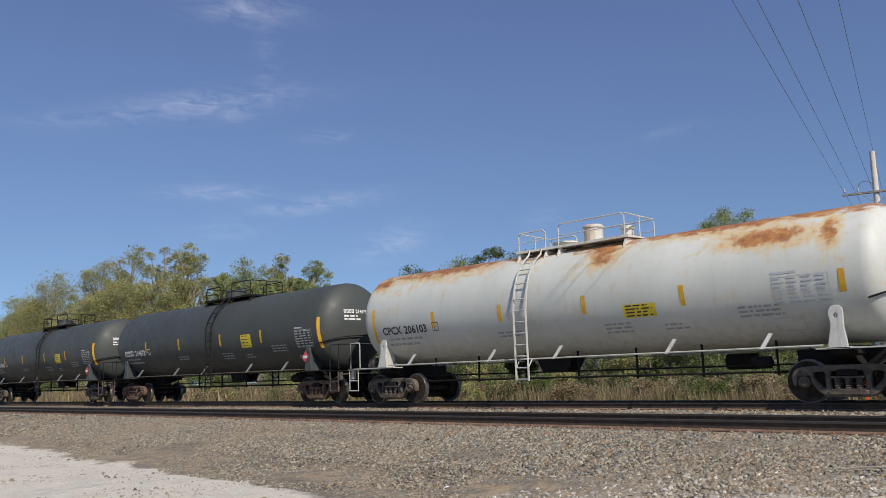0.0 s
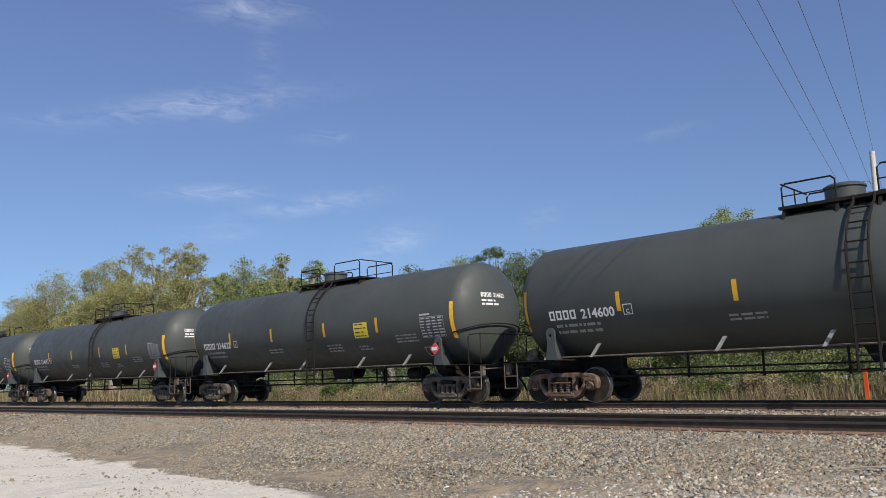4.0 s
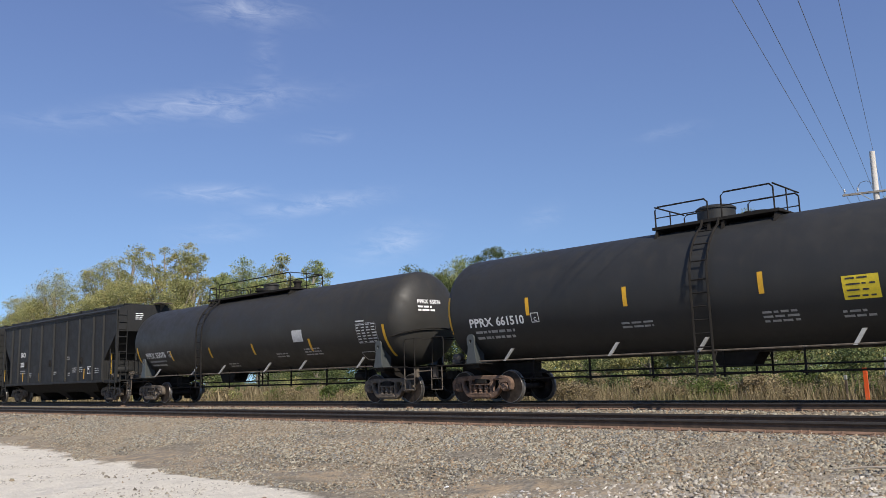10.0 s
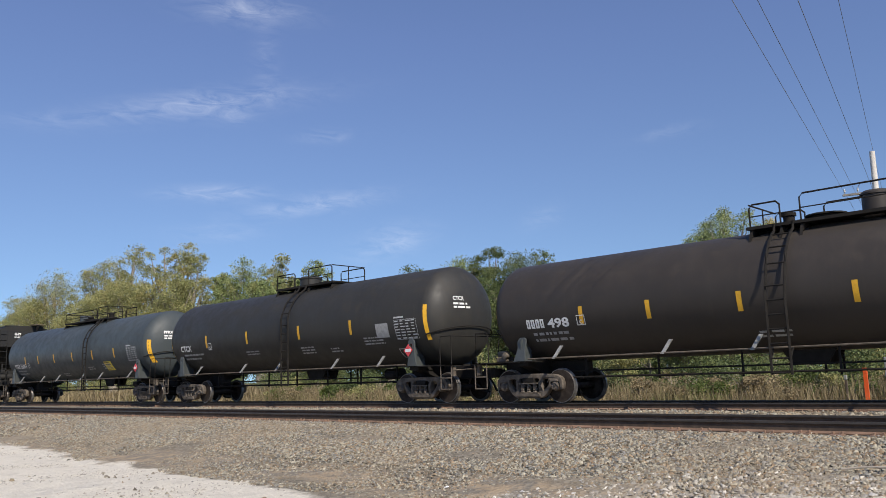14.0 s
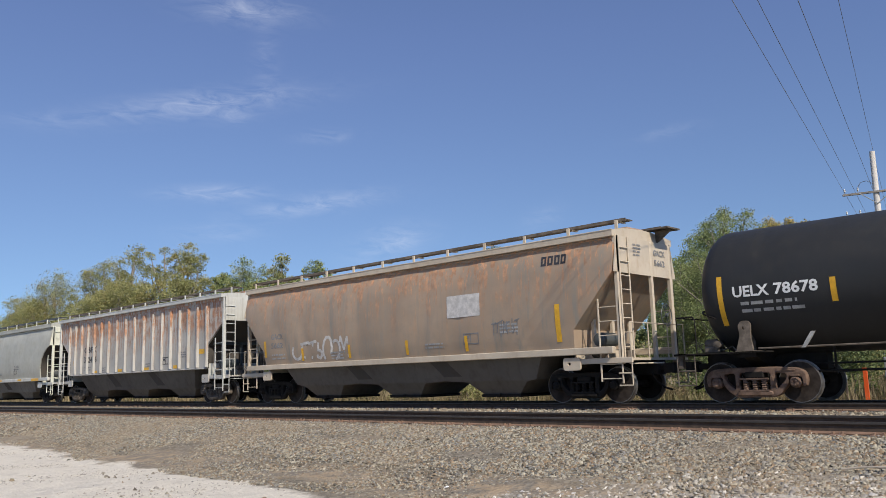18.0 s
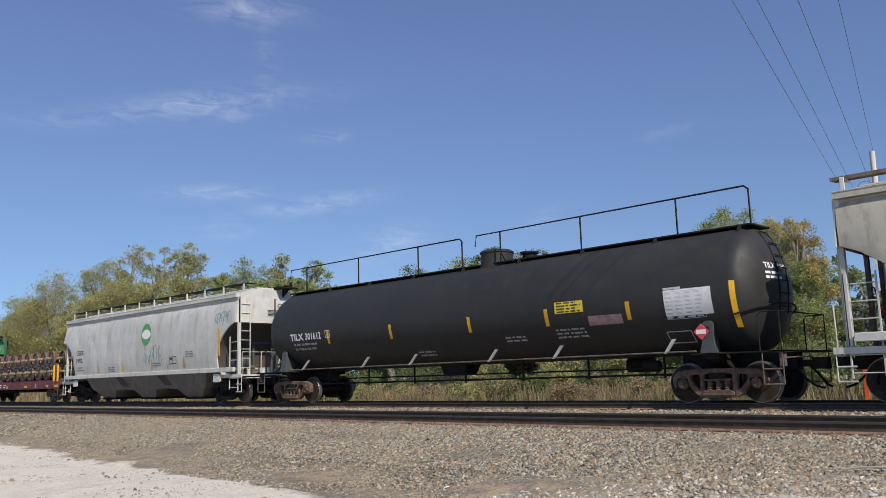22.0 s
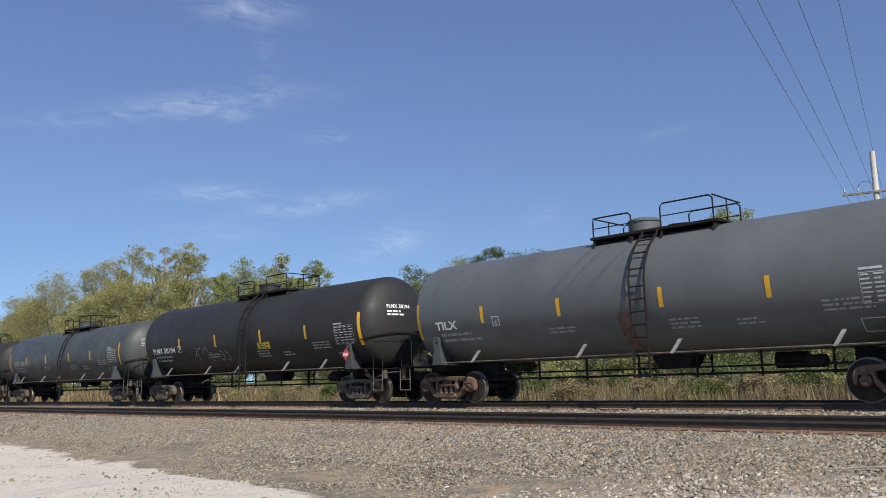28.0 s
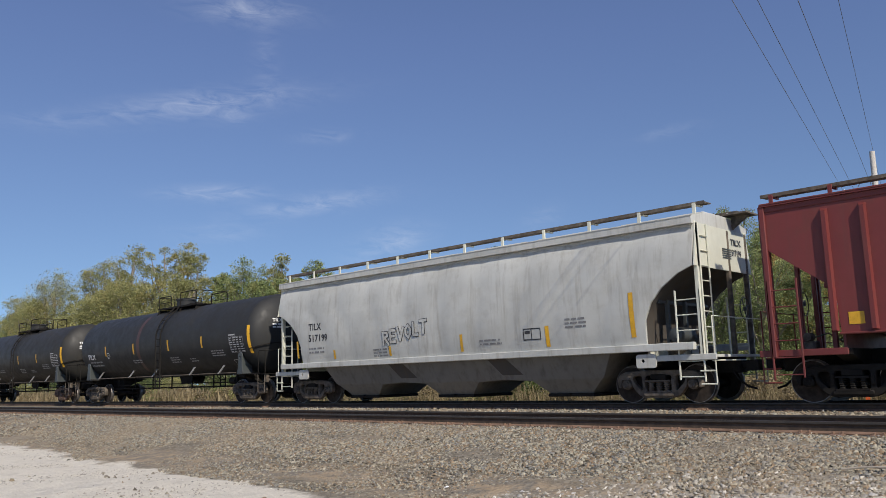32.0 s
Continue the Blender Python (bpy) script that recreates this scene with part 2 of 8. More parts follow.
M = {
    "green_black": paint("green_black_paint", (0.058, 0.065, 0.061), (0.085, 0.08, 0.07), 0.25, rough=0.52, spec=0.3),
    "black": paint("black_paint", (0.026, 0.0265, 0.0265), (0.05, 0.046, 0.041), 0.28, rough=0.56, spec=0.3),
    "warm_black": paint("warm_black_paint", (0.029, 0.028, 0.0255), (0.062, 0.053, 0.042), 0.32, rough=0.54, spec=0.3),
    "carbon": paint("carbon_black_paint", (0.018, 0.0182, 0.018), (0.042, 0.038, 0.033), 0.35, rough=0.66, spec=0.3),
    "carbon_warm": paint("brown_black_paint", (0.021, 0.0195, 0.0165), (0.05, 0.042, 0.032), 0.4, rough=0.58, spec=0.3),
    "carbon_rib": paint("dusty_black_paint", (0.034, 0.031, 0.027), (0.06, 0.05, 0.04), 0.4, rough=0.6, spec=0.3),
    "carbon_grey": paint("grey_black_paint", (0.034, 0.037, 0.035), (0.06, 0.055, 0.048), 0.35, rough=0.6, spec=0.3),
    "blue_black": paint("blue_black_paint", (0.050, 0.060, 0.064), (0.055, 0.051, 0.043), 0.25, rough=0.50, spec=0.3),
    "brown_black": paint("brown_black_paint", (0.040, 0.034, 0.029), (0.07, 0.056, 0.045), 0.32, rough=0.52, spec=0.3),
    "slate": paint("slate_grey_paint", (0.105, 0.115, 0.118), (0.07, 0.06, 0.05), 0.3, rough=0.5),
    "slate_dark": paint("dark_slate_paint", (0.062, 0.070, 0.071), (0.05, 0.045, 0.04), 0.3, rough=0.48, spec=0.3),
    "white": paint("white_paint", (0.50, 0.50, 0.462), (0.25, 0.22, 0.17), 0.30, streak=0.8),
    "white_clean": paint("cream_paint", (0.60, 0.60, 0.50), (0.36, 0.32, 0.25), 0.2),
    "grey": paint("light_grey_paint", (0.385, 0.38, 0.325), (0.25, 0.22, 0.175), 0.25, streak=0.35, fade=0.10),
    "grey_dirty": paint("dirty_grey_paint", (0.39, 0.375, 0.315), (0.16, 0.135, 0.10), 0.45, streak=0.7),
    "pale_blue": paint("pale_blue_grey_paint", (0.54, 0.61, 0.65), (0.36, 0.36, 0.36), 0.15),
    "rib_grey": paint("rust_streaked_grey_paint", (0.40, 0.385, 0.35), (0.27, 0.22, 0.165), 0.35, rust=0.75, rust_low=1.2, rust_high=3.9, rust_color=(0.23, 0.10, 0.042)),
    "salmon": paint("faded_tan_paint", (0.33, 0.245, 0.17), (0.24, 0.22, 0.18), 0.55, rust=0.6, rust_low=1.0, rust_high=5.0, rust_color=(0.33, 0.165, 0.08), streak=0.8),
    "salmon_pale": paint("pale_cream_paint", (0.50, 0.43, 0.33), (0.32, 0.20, 0.12), 0.4),
    "olive": paint("faded_olive_paint", (0.205, 0.198, 0.088), (0.13, 0.11, 0.058), 0.5, rough=0.65, streak=0.6),
    "green": paint("forest_green_paint", (0.044, 0.092, 0.046), (0.050, 0.055, 0.033), 0.55, rough=0.6, streak=0.6),
    # a darker olive than the body has, used on the bays
    "olive_dirt": paint("dark_olive_bay_paint", (0.060, 0.060, 0.034), (0.05, 0.042, 0.03), 0.55, rough=0.75, spec=0.2),
    "green_new": paint("bright_green_paint", (0.04, 0.18, 0.07), (0.05, 0.1, 0.05), 0.25, rough=0.45),
    # a darker green than the body has, used on the bays
    "green_dirt": paint("dark_green_bay_paint", (0.022, 0.032, 0.020), (0.045, 0.038, 0.027), 0.6, rough=0.75),
    # bays of pale hoppers: their grey, darkened for the shade they hang in
    "grey_shade": paint("shaded_dusty_grey_paint", (0.185, 0.172, 0.15), (0.10, 0.09, 0.075), 0.5, rough=0.75, streak=0.6, spec=0.2),
    "red": paint("oxide_red_paint", (0.155, 0.028, 0.025), (0.10, 0.05, 0.04), 0.35, rough=0.55, streak=0.4),
    "flat_red": paint("dull_maroon_paint", (0.115, 0.030, 0.034), (0.06, 0.04, 0.035), 0.4, rough=0.65),
    "gondola": paint("rusty_brown_steel", (0.030, 0.0245, 0.023), (0.075, 0.045, 0.034), 0.6, rust=0.12, rust_low=0.4, rust_high=2.6, rust_color=(0.13, 0.055, 0.03), rough=0.7),
    # brown for bays, kept dark to carry the shade below the body
    "bay_brown": paint("shaded_dusty_bay_brown", (0.13, 0.117, 0.10), (0.07, 0.055, 0.045), 0.5, rough=0.8, spec=0.2),
    "dull_pink": plain("faded_notice_pink", (0.30, 0.20, 0.19), 0.6, vary=0.25),
    "bracket": plain("dull_grey_bracket", (0.24, 0.24, 0.23), 0.6, vary=0.2),
    # slope colour of pale hoppers: grime, darkened further to paint in shade
    "slope_grime_shade": paint("grimy_shaded_slope_sheet", (0.075, 0.068, 0.06), (0.12, 0.075, 0.045), 0.45, rough=0.8, spec=0.2),
    "under": plain("grimy_underframe_black", (0.020, 0.018, 0.016), 0.8, spec=0.12),
    "frame_steel": plain("weathered_cast_steel", (0.12, 0.10, 0.08), 0.8, vary=0.35, spec=0.2),
    "frame_rust": plain("rusty_cast_steel", (0.145, 0.096, 0.07), 0.85, vary=0.35, spec=0.2),
    "wheel": plain("dark_wheel_steel", (0.040, 0.032, 0.027), 0.8, vary=0.35, spec=0.1),
    "tread": plain("worn_tread_steel", (0.20, 0.185, 0.17), 0.42, metal=0.7, vary=0.3),
    "wheel_dark": plain("oily_wheel_steel", (0.085, 0.072, 0.06), 0.42, metal=0.5, vary=0.45, scale=4),
    "wheel_rust": plain("rusty_wheel_steel", (0.15, 0.075, 0.045), 0.7, vary=0.4, spec=0.3),
    "axle": plain("machined_axle_steel", (0.40, 0.30, 0.19), 0.38, metal=0.6, vary=0.35, scale=9),
    "yellow": plain("reflector_yellow", (0.66, 0.36, 0.02), 0.45, vary=0.1),
    "yellow_panel": plain("stencil_panel_yellow", (0.72, 0.55, 0.03), 0.5, vary=0.1),
    "lettering": plain("lettering_white", (0.72, 0.72, 0.70), 0.6, vary=0.08),
    "lettering_mid": plain("aged_lettering_white", (0.50, 0.50, 0.49), 0.65, vary=0.15),
    "lettering_dim": plain("worn_lettering_white", (0.32, 0.32, 0.31), 0.7, vary=0.2),
    "lettering_black": plain("lettering_black", (0.035, 0.035, 0.04), 0.6, vary=0.1),
    "lettering_grey": plain("worn_lettering_grey", (0.20, 0.20, 0.20), 0.7, vary=0.2),
    "placard_red": plain("placard_red", (0.62, 0.06, 0.07), 0.5, vary=0.1),
    "rail": plain("rail_head_steel", (0.06, 0.052, 0.045), 0.5, metal=0.3, vary=0.2, by_object=False),
    # one rust in two tones: dark for the shaded web, bright for the sunlit foot
    "rail_rust": plain("rail_rust", (0.066, 0.046, 0.032), 0.85, vary=0.3, by_object=False),
    "rail_base": plain("sunlit_rail_rust", (0.19, 0.118, 0.08), 0.9, vary=0.35, scale=2.5, by_object=False),
    "tie": plain("creosoted_tie_wood", (0.085, 0.065, 0.05), 0.9, vary=0.3),
    "orange": plain("marker_orange", (0.85, 0.13, 0.03), 0.5, vary=0.06),
    "pole_wood": plain("weathered_pole_wood", (0.58, 0.55, 0.50), 0.9, vary=0.15, scale=2.0, grain=18),
    # crossarm wood, darkened against the pole's to paint the shade on it
    "arm_wood": plain("shaded_arm_wood", (0.22, 0.20, 0.18), 0.9, vary=0.2, scale=3.0, grain=18),
    "wire": plain("dull_wire", (0.13, 0.135, 0.14), 0.6),
    "galvanised": plain("galvanised_steel", (0.42, 0.43, 0.43), 0.5, metal=0.5),
    "signal_black": plain("signal_black", (0.02, 0.02, 0.02), 0.5),
    "spray_purple": plain("spray_purple", (0.30, 0.16, 0.42), 0.6, vary=0.25),
    "spray_yellow": plain("spray_yellow", (0.66, 0.50, 0.06), 0.6, vary=0.2),
    "spray_pink": plain("spray_pink", (0.70, 0.30, 0.22), 0.6, vary=0.25),
    "spray_teal": plain("spray_teal", (0.13, 0.26, 0.28), 0.6, vary=0.2),
    "spray_white": plain("spray_white", (0.26, 0.27, 0.28), 0.7, vary=0.3),
    "spray_silver": plain("spray_silver", (0.52, 0.50, 0.47), 0.6, vary=0.2),
    "logo_green": plain("logo_green", (0.08, 0.30, 0.07), 0.5),
    "leaf_white": plain("pale_leaf_paint", (0.55, 0.62, 0.50), 0.55, vary=0.1),
    "logo_blue": plain("logo_blue", (0.06, 0.10, 0.40), 0.5),
    "rust_patch": paint("faded_red_panel", (0.060, 0.030, 0.025), (0.13, 0.05, 0.03), 0.6),
}


def rusted_white():
    """White tank paint with rust patches that hang down from the crown and thin yellow run-off."""
    m = Nodes("rusty_white_paint")
    p = m.coords()
    wear = m.coords((1.0, 1.0, 2.2))
    runs = m.coords((2.4, 2.4, 0.35))
    x, z = m.axis(p, 0), m.axis(p, 2)
    n1 = m.noise(wear, 1.3, 8, 0.68, 0.6)
    n2 = m.noise(runs, 2.2, 6, 0.65)
    color = m.mix(m.ramp(m.noise(p, 0.5, 4), 0.3, 0.7), (0.50, 0.515, 0.465), (0.59, 0.60, 0.545))
    color = m.mix(m.ramp(n2, 0.5, 0.75, 0, 0.22), color, (0.42, 0.36, 0.27))

    def spot(cx, cz, rx, rz):
        a = m.math("DIVIDE", m.math("SUBTRACT", x, cx), rx)
        b = m.math("DIVIDE", m.math("SUBTRACT", z, cz), rz)
        d = m.math("ADD", m.math("MULTIPLY", a, a), m.math("MULTIPLY", b, b))
        return m.math("POWER", 2.718, m.math("MULTIPLY", d, -1.0))

    heavy = None
    for cx, cz, rx, rz in ((-4.9, 4.15, 3.0, 0.42), (1.35, 3.85, 0.62, 0.50), (4.6, 4.2, 2.6, 0.30), (5.6, 3.65, 1.3, 0.30), (7.0, 3.55, 0.28, 0.5), (-7.3, 3.9, 0.7, 0.3)):
        q = spot(cx, cz, rx, rz)
        heavy = q if heavy is None else m.math("MAXIMUM", heavy, q)
    level = m.math("ADD", heavy, m.math("MULTIPLY", m.math("SUBTRACT", m.math("ADD", m.math("MULTIPLY", n1, 0.6), m.math("MULTIPLY", n2, 0.4)), 0.5), 2.6))
    stain = m.math("MULTIPLY", m.ramp(level, 0.05, 0.62), 0.72)
    color = m.mix(stain, color, (0.58, 0.39, 0.15))
    tone = m.mix(m.ramp(m.noise(wear, 3.5, 6, 0.7), 0.35, 0.68), (0.22, 0.075, 0.022), (0.48, 0.21, 0.065))
    color = m.mix(m.math("MULTIPLY", m.ramp(level, 0.52, 0.92), 0.92), color, tone)
    crown = m.ramp(m.math("ADD", z, m.math("MULTIPLY", m.math("SUBTRACT", n1, 0.5), 0.9)), 4.00, 4.14)
    color = m.mix(m.math("MULTIPLY", crown, 0.85), color, tone)
    # greyer in streaks towards the bottom of the shell
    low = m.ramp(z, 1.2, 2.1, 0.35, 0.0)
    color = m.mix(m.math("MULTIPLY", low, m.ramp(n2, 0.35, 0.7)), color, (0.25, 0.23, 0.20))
    m.bump(m.noise(p, 9, 5, 0.6), 0.06, 0.02)
    return m.done(color, 0.55)


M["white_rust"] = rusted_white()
M["valve_white"] = paint("rust_stained_white_paint", (0.60, 0.59, 0.52), (0.42, 0.22, 0.09), 0.35, streak=0.9)
M["table_grey"] = plain("faint_table_grey", (0.44, 0.46, 0.48), 0.6, vary=0.1)


def lamp_material(name, color, strength):
    m = Nodes(name)
    m.put(m.bsdf.inputs["Emission Color"], color)
    m.bsdf.inputs["Emission Strength"].default_value = strength
    return m.done(color, 0.3)


M["red_lamp"] = lamp_material("lit_red_lens", (0.9, 0.02, 0.02), 2.0)


def leaf_material(name, a, b, c):
    m = Nodes(name)
    r = m.island()
    p = m.coords(kind="Object")
    color = m.mix(m.ramp(r, 0.0, 0.75), a, b)
    color = m.mix(m.math("MULTIPLY", m.ramp(m.noise(p, 0.35, 3), 0.5, 0.68), 0.75), color, c)
    color = m.mix(m.math("MULTIPLY", m.ramp(m.noise(p, 1.1, 4), 0.42, 0.62), 0.55), color, tint(a, 0.6))
    m.put(m.bsdf.inputs["Transmission Weight"], 0.0)
    m.bsdf.inputs["Subsurface Weight"].default_value = 0.0
    m.done(color, 0.6, spec=0.25)
    add = m.n.new("ShaderNodeAddShader")
    mixs = m.n.new("ShaderNodeMixShader")
    tr = m.n.new("ShaderNodeBsdfTranslucent")
    m.put(tr.inputs["Color"], color)
    mixs.inputs["Fac"].default_value = 0.3
    m.l.new(m.bsdf.outputs[0], mixs.inputs[1])
    m.l.new(tr.outputs[0], mixs.inputs[2])
    m.l.new(mixs.outputs[0], m.n["Material Output"].inputs["Surface"])
    m.n.remove(add)
    return m.mat


M["leaf_olive"] = leaf_material("olive_leaves", (0.20, 0.22, 0.088), (0.44, 0.42, 0.18), (0.46, 0.35, 0.13))
M["leaf_green"] = leaf_material("green_leaves", (0.16, 0.21, 0.085), (0.37, 0.42, 0.17), (0.43, 0.40, 0.16))
M["leaf_dark"] = leaf_material("dark_green_leaves", (0.075, 0.108, 0.042), (0.175, 0.212, 0.082), (0.22, 0.23, 0.085))
M["leaf_gold"] = leaf_material("golden_leaves", (0.36, 0.33, 0.12), (0.55, 0.42, 0.15), (0.60, 0.33, 0.11))
M["grass_dry"] = leaf_material("dry_grass", (0.22, 0.17, 0.095), (0.37, 0.30, 0.175), (0.19, 0.19, 0.08))
M["grass_green"] = leaf_material("green_weeds", (0.07, 0.11, 0.03), (0.15, 0.18, 0.05), (0.24, 0.20, 0.07))
M["bark"] = plain("grey_bark", (0.25, 0.22, 0.18), 0.9, vary=0.25, scale=3, grain=20, bump=0.4)

# ---------------------------------------------------------------- mesh writer


class MB:
    """Gathers vertices and faces of one mesh."""

    def __init__(self):
        self.v, self.f = [], []

    def add(self, verts, faces):
        k = len(self.v)
        self.v += [tuple(p) for p in verts]
        self.f += [tuple(i + k for i in face) for face in faces]
        return self

    def box(self, x0, x1, y0, y1, z0, z1, c=0.0):
        lo, hi = (min(x0, x1), min(y0, y1), min(z0, z1)), (max(x0, x1), max(y0, y1), max(z0, z1))
        if c <= 0:
            v = [(x, y, z) for x in (lo[0], hi[0]) for y in (lo[1], hi[1]) for z in (lo[2], hi[2])]
            return self.add(v, [(0, 1, 3, 2), (4, 6, 7, 5), (0, 4, 5, 1), (2, 3, 7, 6), (0, 2, 6, 4), (1, 5, 7, 3)])
        idx, v = {}, []
        for sx in (0, 1):
            for sy in (0, 1):
                for sz in (0, 1):
                    s = (sx, sy, sz)
                    for a in range(3):
                        p = []
                        for d in range(3):
                            edge = hi[d] if s[d] else lo[d]
                            p.append(edge if d == a else edge + (-c if s[d] else c))
                        idx[s, a] = len(v)
                        v.append(p)
        f = []
        for a in range(3):
            b, e = (a + 1) % 3, (a + 2) % 3
            for side in (0, 1):
                ring = []
                for sb, se in ((0, 0), (1, 0), (1, 1), (0, 1)):
                    s = [0, 0, 0]
                    s[a], s[b], s[e] = side, sb, se
                    ring.append(idx[tuple(s), a])
                f.append(ring if side else ring[::-1])
            for sb in (0, 1):
                for se in (0, 1):
                    s0, s1 = [0, 0, 0], [0, 0, 0]
                    s0[b] = s1[b] = sb
                    s0[e] = s1[e] = se
                    s1[a] = 1
                    q = [idx[tuple(s0), b], idx[tuple(s1), b], idx[tuple(s1), e], idx[tuple(s0), e]]
                    f.append(q if sb != se else q[::-1])
        for sx in (0, 1):
            for sy in (0, 1):
                for sz in (0, 1):
                    q = [idx[(sx, sy, sz), a] for a in range(3)]
                    f.append(q if (sx + sy + sz) % 2 else q[::-1])
        return self.add(v, f)

    def prism(self, poly, lo, hi, axis="y"):
        """A polygon in the plane across the axis, drawn out from lo to hi."""
        n = len(poly)

        def p(a, b, h):
            return (a, h, b) if axis == "y" else (h, a, b) if axis == "x" else (a, b, h)

        v = [p(a, b, lo) for a, b in poly] + [p(a, b, hi) for a, b in poly]
        return self.add(v, [tuple(range(n))[::-1], tuple(range(n, 2 * n))] + [(i, (i + 1) % n, n + (i + 1) % n, n + i) for i in range(n)])

    def tube(self, pts, r, n=6, caps=True):
        pts = [Vector(p) for p in pts]
        rings = []
        for i, p in enumerate(pts):
            d = ((pts[min(i + 1, len(pts) - 1)] - p).normalized() + (p - pts[max(i - 1, 0)]).normalized()).normalized()
            side = d.cross(Vector((0.13, 0.31, 0.94)) if abs(d.z) < 0.9 else Vector((0.94, 0.31, 0.1))).normalized()
            up = side.cross(d)
            rr = r[i] if isinstance(r, (list, tuple)) else r
            rings.append([p + rr * (math.cos(a) * side + math.sin(a) * up) for a in (2 * math.pi * k / n for k in range(n))])
        return self.loft(rings, caps)

    def loft(self, rings, caps=True, closed=True):
        n = len(rings[0])
        v = [p for ring in rings for p in ring]
        f = []
        for i in range(len(rings) - 1):
            for k in range(n if closed else n - 1):
                a, b = i * n + k, i * n + (k + 1) % n
                f.append((a, b, b + n, a + n))
        if caps:
            f += [tuple(range(n))[::-1], tuple(range((len(rings) - 1) * n, len(rings) * n))]
        return self.add(v, f)

    def lathe(self, profile, axis="y", centre=(0, 0, 0), n=24, caps=True):
        """profile: (radius, place along the axis)."""
        c = Vector(centre)
        rings = []
        for r, h in profile:
            ring = []
            for k in range(n):
                a = 2 * math.pi * k / n
                s, t = r * math.cos(a), r * math.sin(a)
                ring.append(c + Vector((s, h, t) if axis == "y" else (h, s, t) if axis == "x" else (s, t, h)))
            rings.append(ring)
        return self.loft(rings, caps)

    def mesh(self, name, sharp=32):
        me = bpy.data.meshes.new(name)
        me.from_pydata([tuple(p) for p in self.v], [], [tuple(f) for f in self.f])
        me.update()
        if sharp:
            me.polygons.foreach_set("use_smooth", [True] * len(me.polygons))
            me.set_sharp_from_angle(angle=radians(sharp))
        return me


def rounded(pts, r, n=4):
    """The outline with its corners rounded off by r."""
    out = []
    for i, p in enumerate(pts):
        p, a, b = Vector(p), Vector(pts[i - 1]), Vector(pts[(i + 1) % len(pts)])
        k = min(r, (a - p).length * 0.45, (b - p).length * 0.45)
        q0, q1 = p + (a - p).normalized() * k, p + (b - p).normalized() * k
        out += [tuple(q0.lerp(p, t).lerp(p.lerp(q1, t), t)) for t in (j / n for j in range(n + 1))]
    return out


def plate(loops, half, bevel):
    """A thick plate with holes: loops of x, z, the outer one first, drawn out to y = -half and +half with soft edges."""
    cu = bpy.data.curves.new("plate", "CURVE")
    cu.dimensions, cu.fill_mode, cu.extrude, cu.bevel_depth, cu.bevel_resolution, cu.offset = "2D", "BOTH", half - bevel, bevel, 1, -bevel
    for pts in loops:
        sp = cu.splines.new("POLY")
        sp.points.add(len(pts) - 1)
        for q, (a, b) in zip(sp.points, pts):
            q.co = (a, b, 0, 1)
        sp.use_cyclic_u = True
    ob = new("plate", cu)
    bpy.context.view_layer.update()
    me = bpy.data.meshes.new_from_object(ob.evaluated_get(bpy.context.evaluated_depsgraph_get()))
    mb = MB().add([(v.co.x, -v.co.z, v.co.y) for v in me.vertices], [tuple(p.vertices) for p in me.polygons])
    bpy.data.objects.remove(ob)
    bpy.data.curves.remove(cu)
    bpy.data.meshes.remove(me)
    return mb


def circle(x, z, r, n=12):
    return [(x + r * math.cos(2 * math.pi * k / n), z + r * math.sin(2 * math.pi * k / n)) for k in range(n)]


def part(name, mb, material, parent, label="", sharp=32):
    """One mesh object under a thing or under a part. mb: an MB, or a mesh that is shared."""
    me = mb
    if isinstance(mb, MB):
        if not mb.v:
            return None
        me = mb.mesh(name, sharp)
        fix_normals(me)
    if material is not None and not me.materials:
        me.materials.append(material)
    ob = new(name, me)
    ob.parent = parent
    if label:
        ob["label"] = label
    return ob


def fix_normals(me):
    bm = bmesh.new()
    bm.from_mesh(me)
    bmesh.ops.recalc_face_normals(bm, faces=bm.faces)
    bm.to_mesh(me)
    bm.free()


def thing(name, mb, material, label, category, group="", kind="", sharp=32):
    ob = part(name, mb, material, None, sharp=sharp)
    return tagged(ob, label, category, group, kind)


def root(name, m, label, category, group="", kind=""):
    ob = new(name)
    ob.empty_display_size = 0.3
    ob.matrix_basis = m
    return tagged(ob, label, category, group, kind)


# lettering: all strings are turned into flat meshes at once
TEXT = {}


def set_type(strings):
    made = []
    for s in strings:
        cu = bpy.data.curves.new("type", "FONT")
        cu.body, cu.size, cu.resolution_u, cu.offset = s, 1.0, 2, 0.028
        made.append((s, new("type", cu)))
    bpy.context.view_layer.update()
    dg = bpy.context.evaluated_depsgraph_get()
    for s, ob in made:
        me = bpy.data.meshes.new_from_object(ob.evaluated_get(dg))
        TEXT[s] = ([tuple(v.co) for v in me.vertices], [tuple(p.vertices) for p in me.polygons])
        cu = ob.data
        bpy.data.objects.remove(ob)
        bpy.data.curves.remove(cu)
        bpy.data.meshes.remove(me)


def letters(mb, s, x, z, size, surf, width=None):
    """Writes s with its lower left corner at x, z of a surface; width: squeezed or spread to it."""
    v, f = TEXT[s]
    x_lo, x_hi = min(p[0] for p in v), max(p[0] for p in v)
    k = size / 0.73
    kx = k if width is None else width / (x_hi - x_lo)
    mb.add([surf(x + (p[0] - x_lo) * kx, z + p[1] * k) for p in v], f)


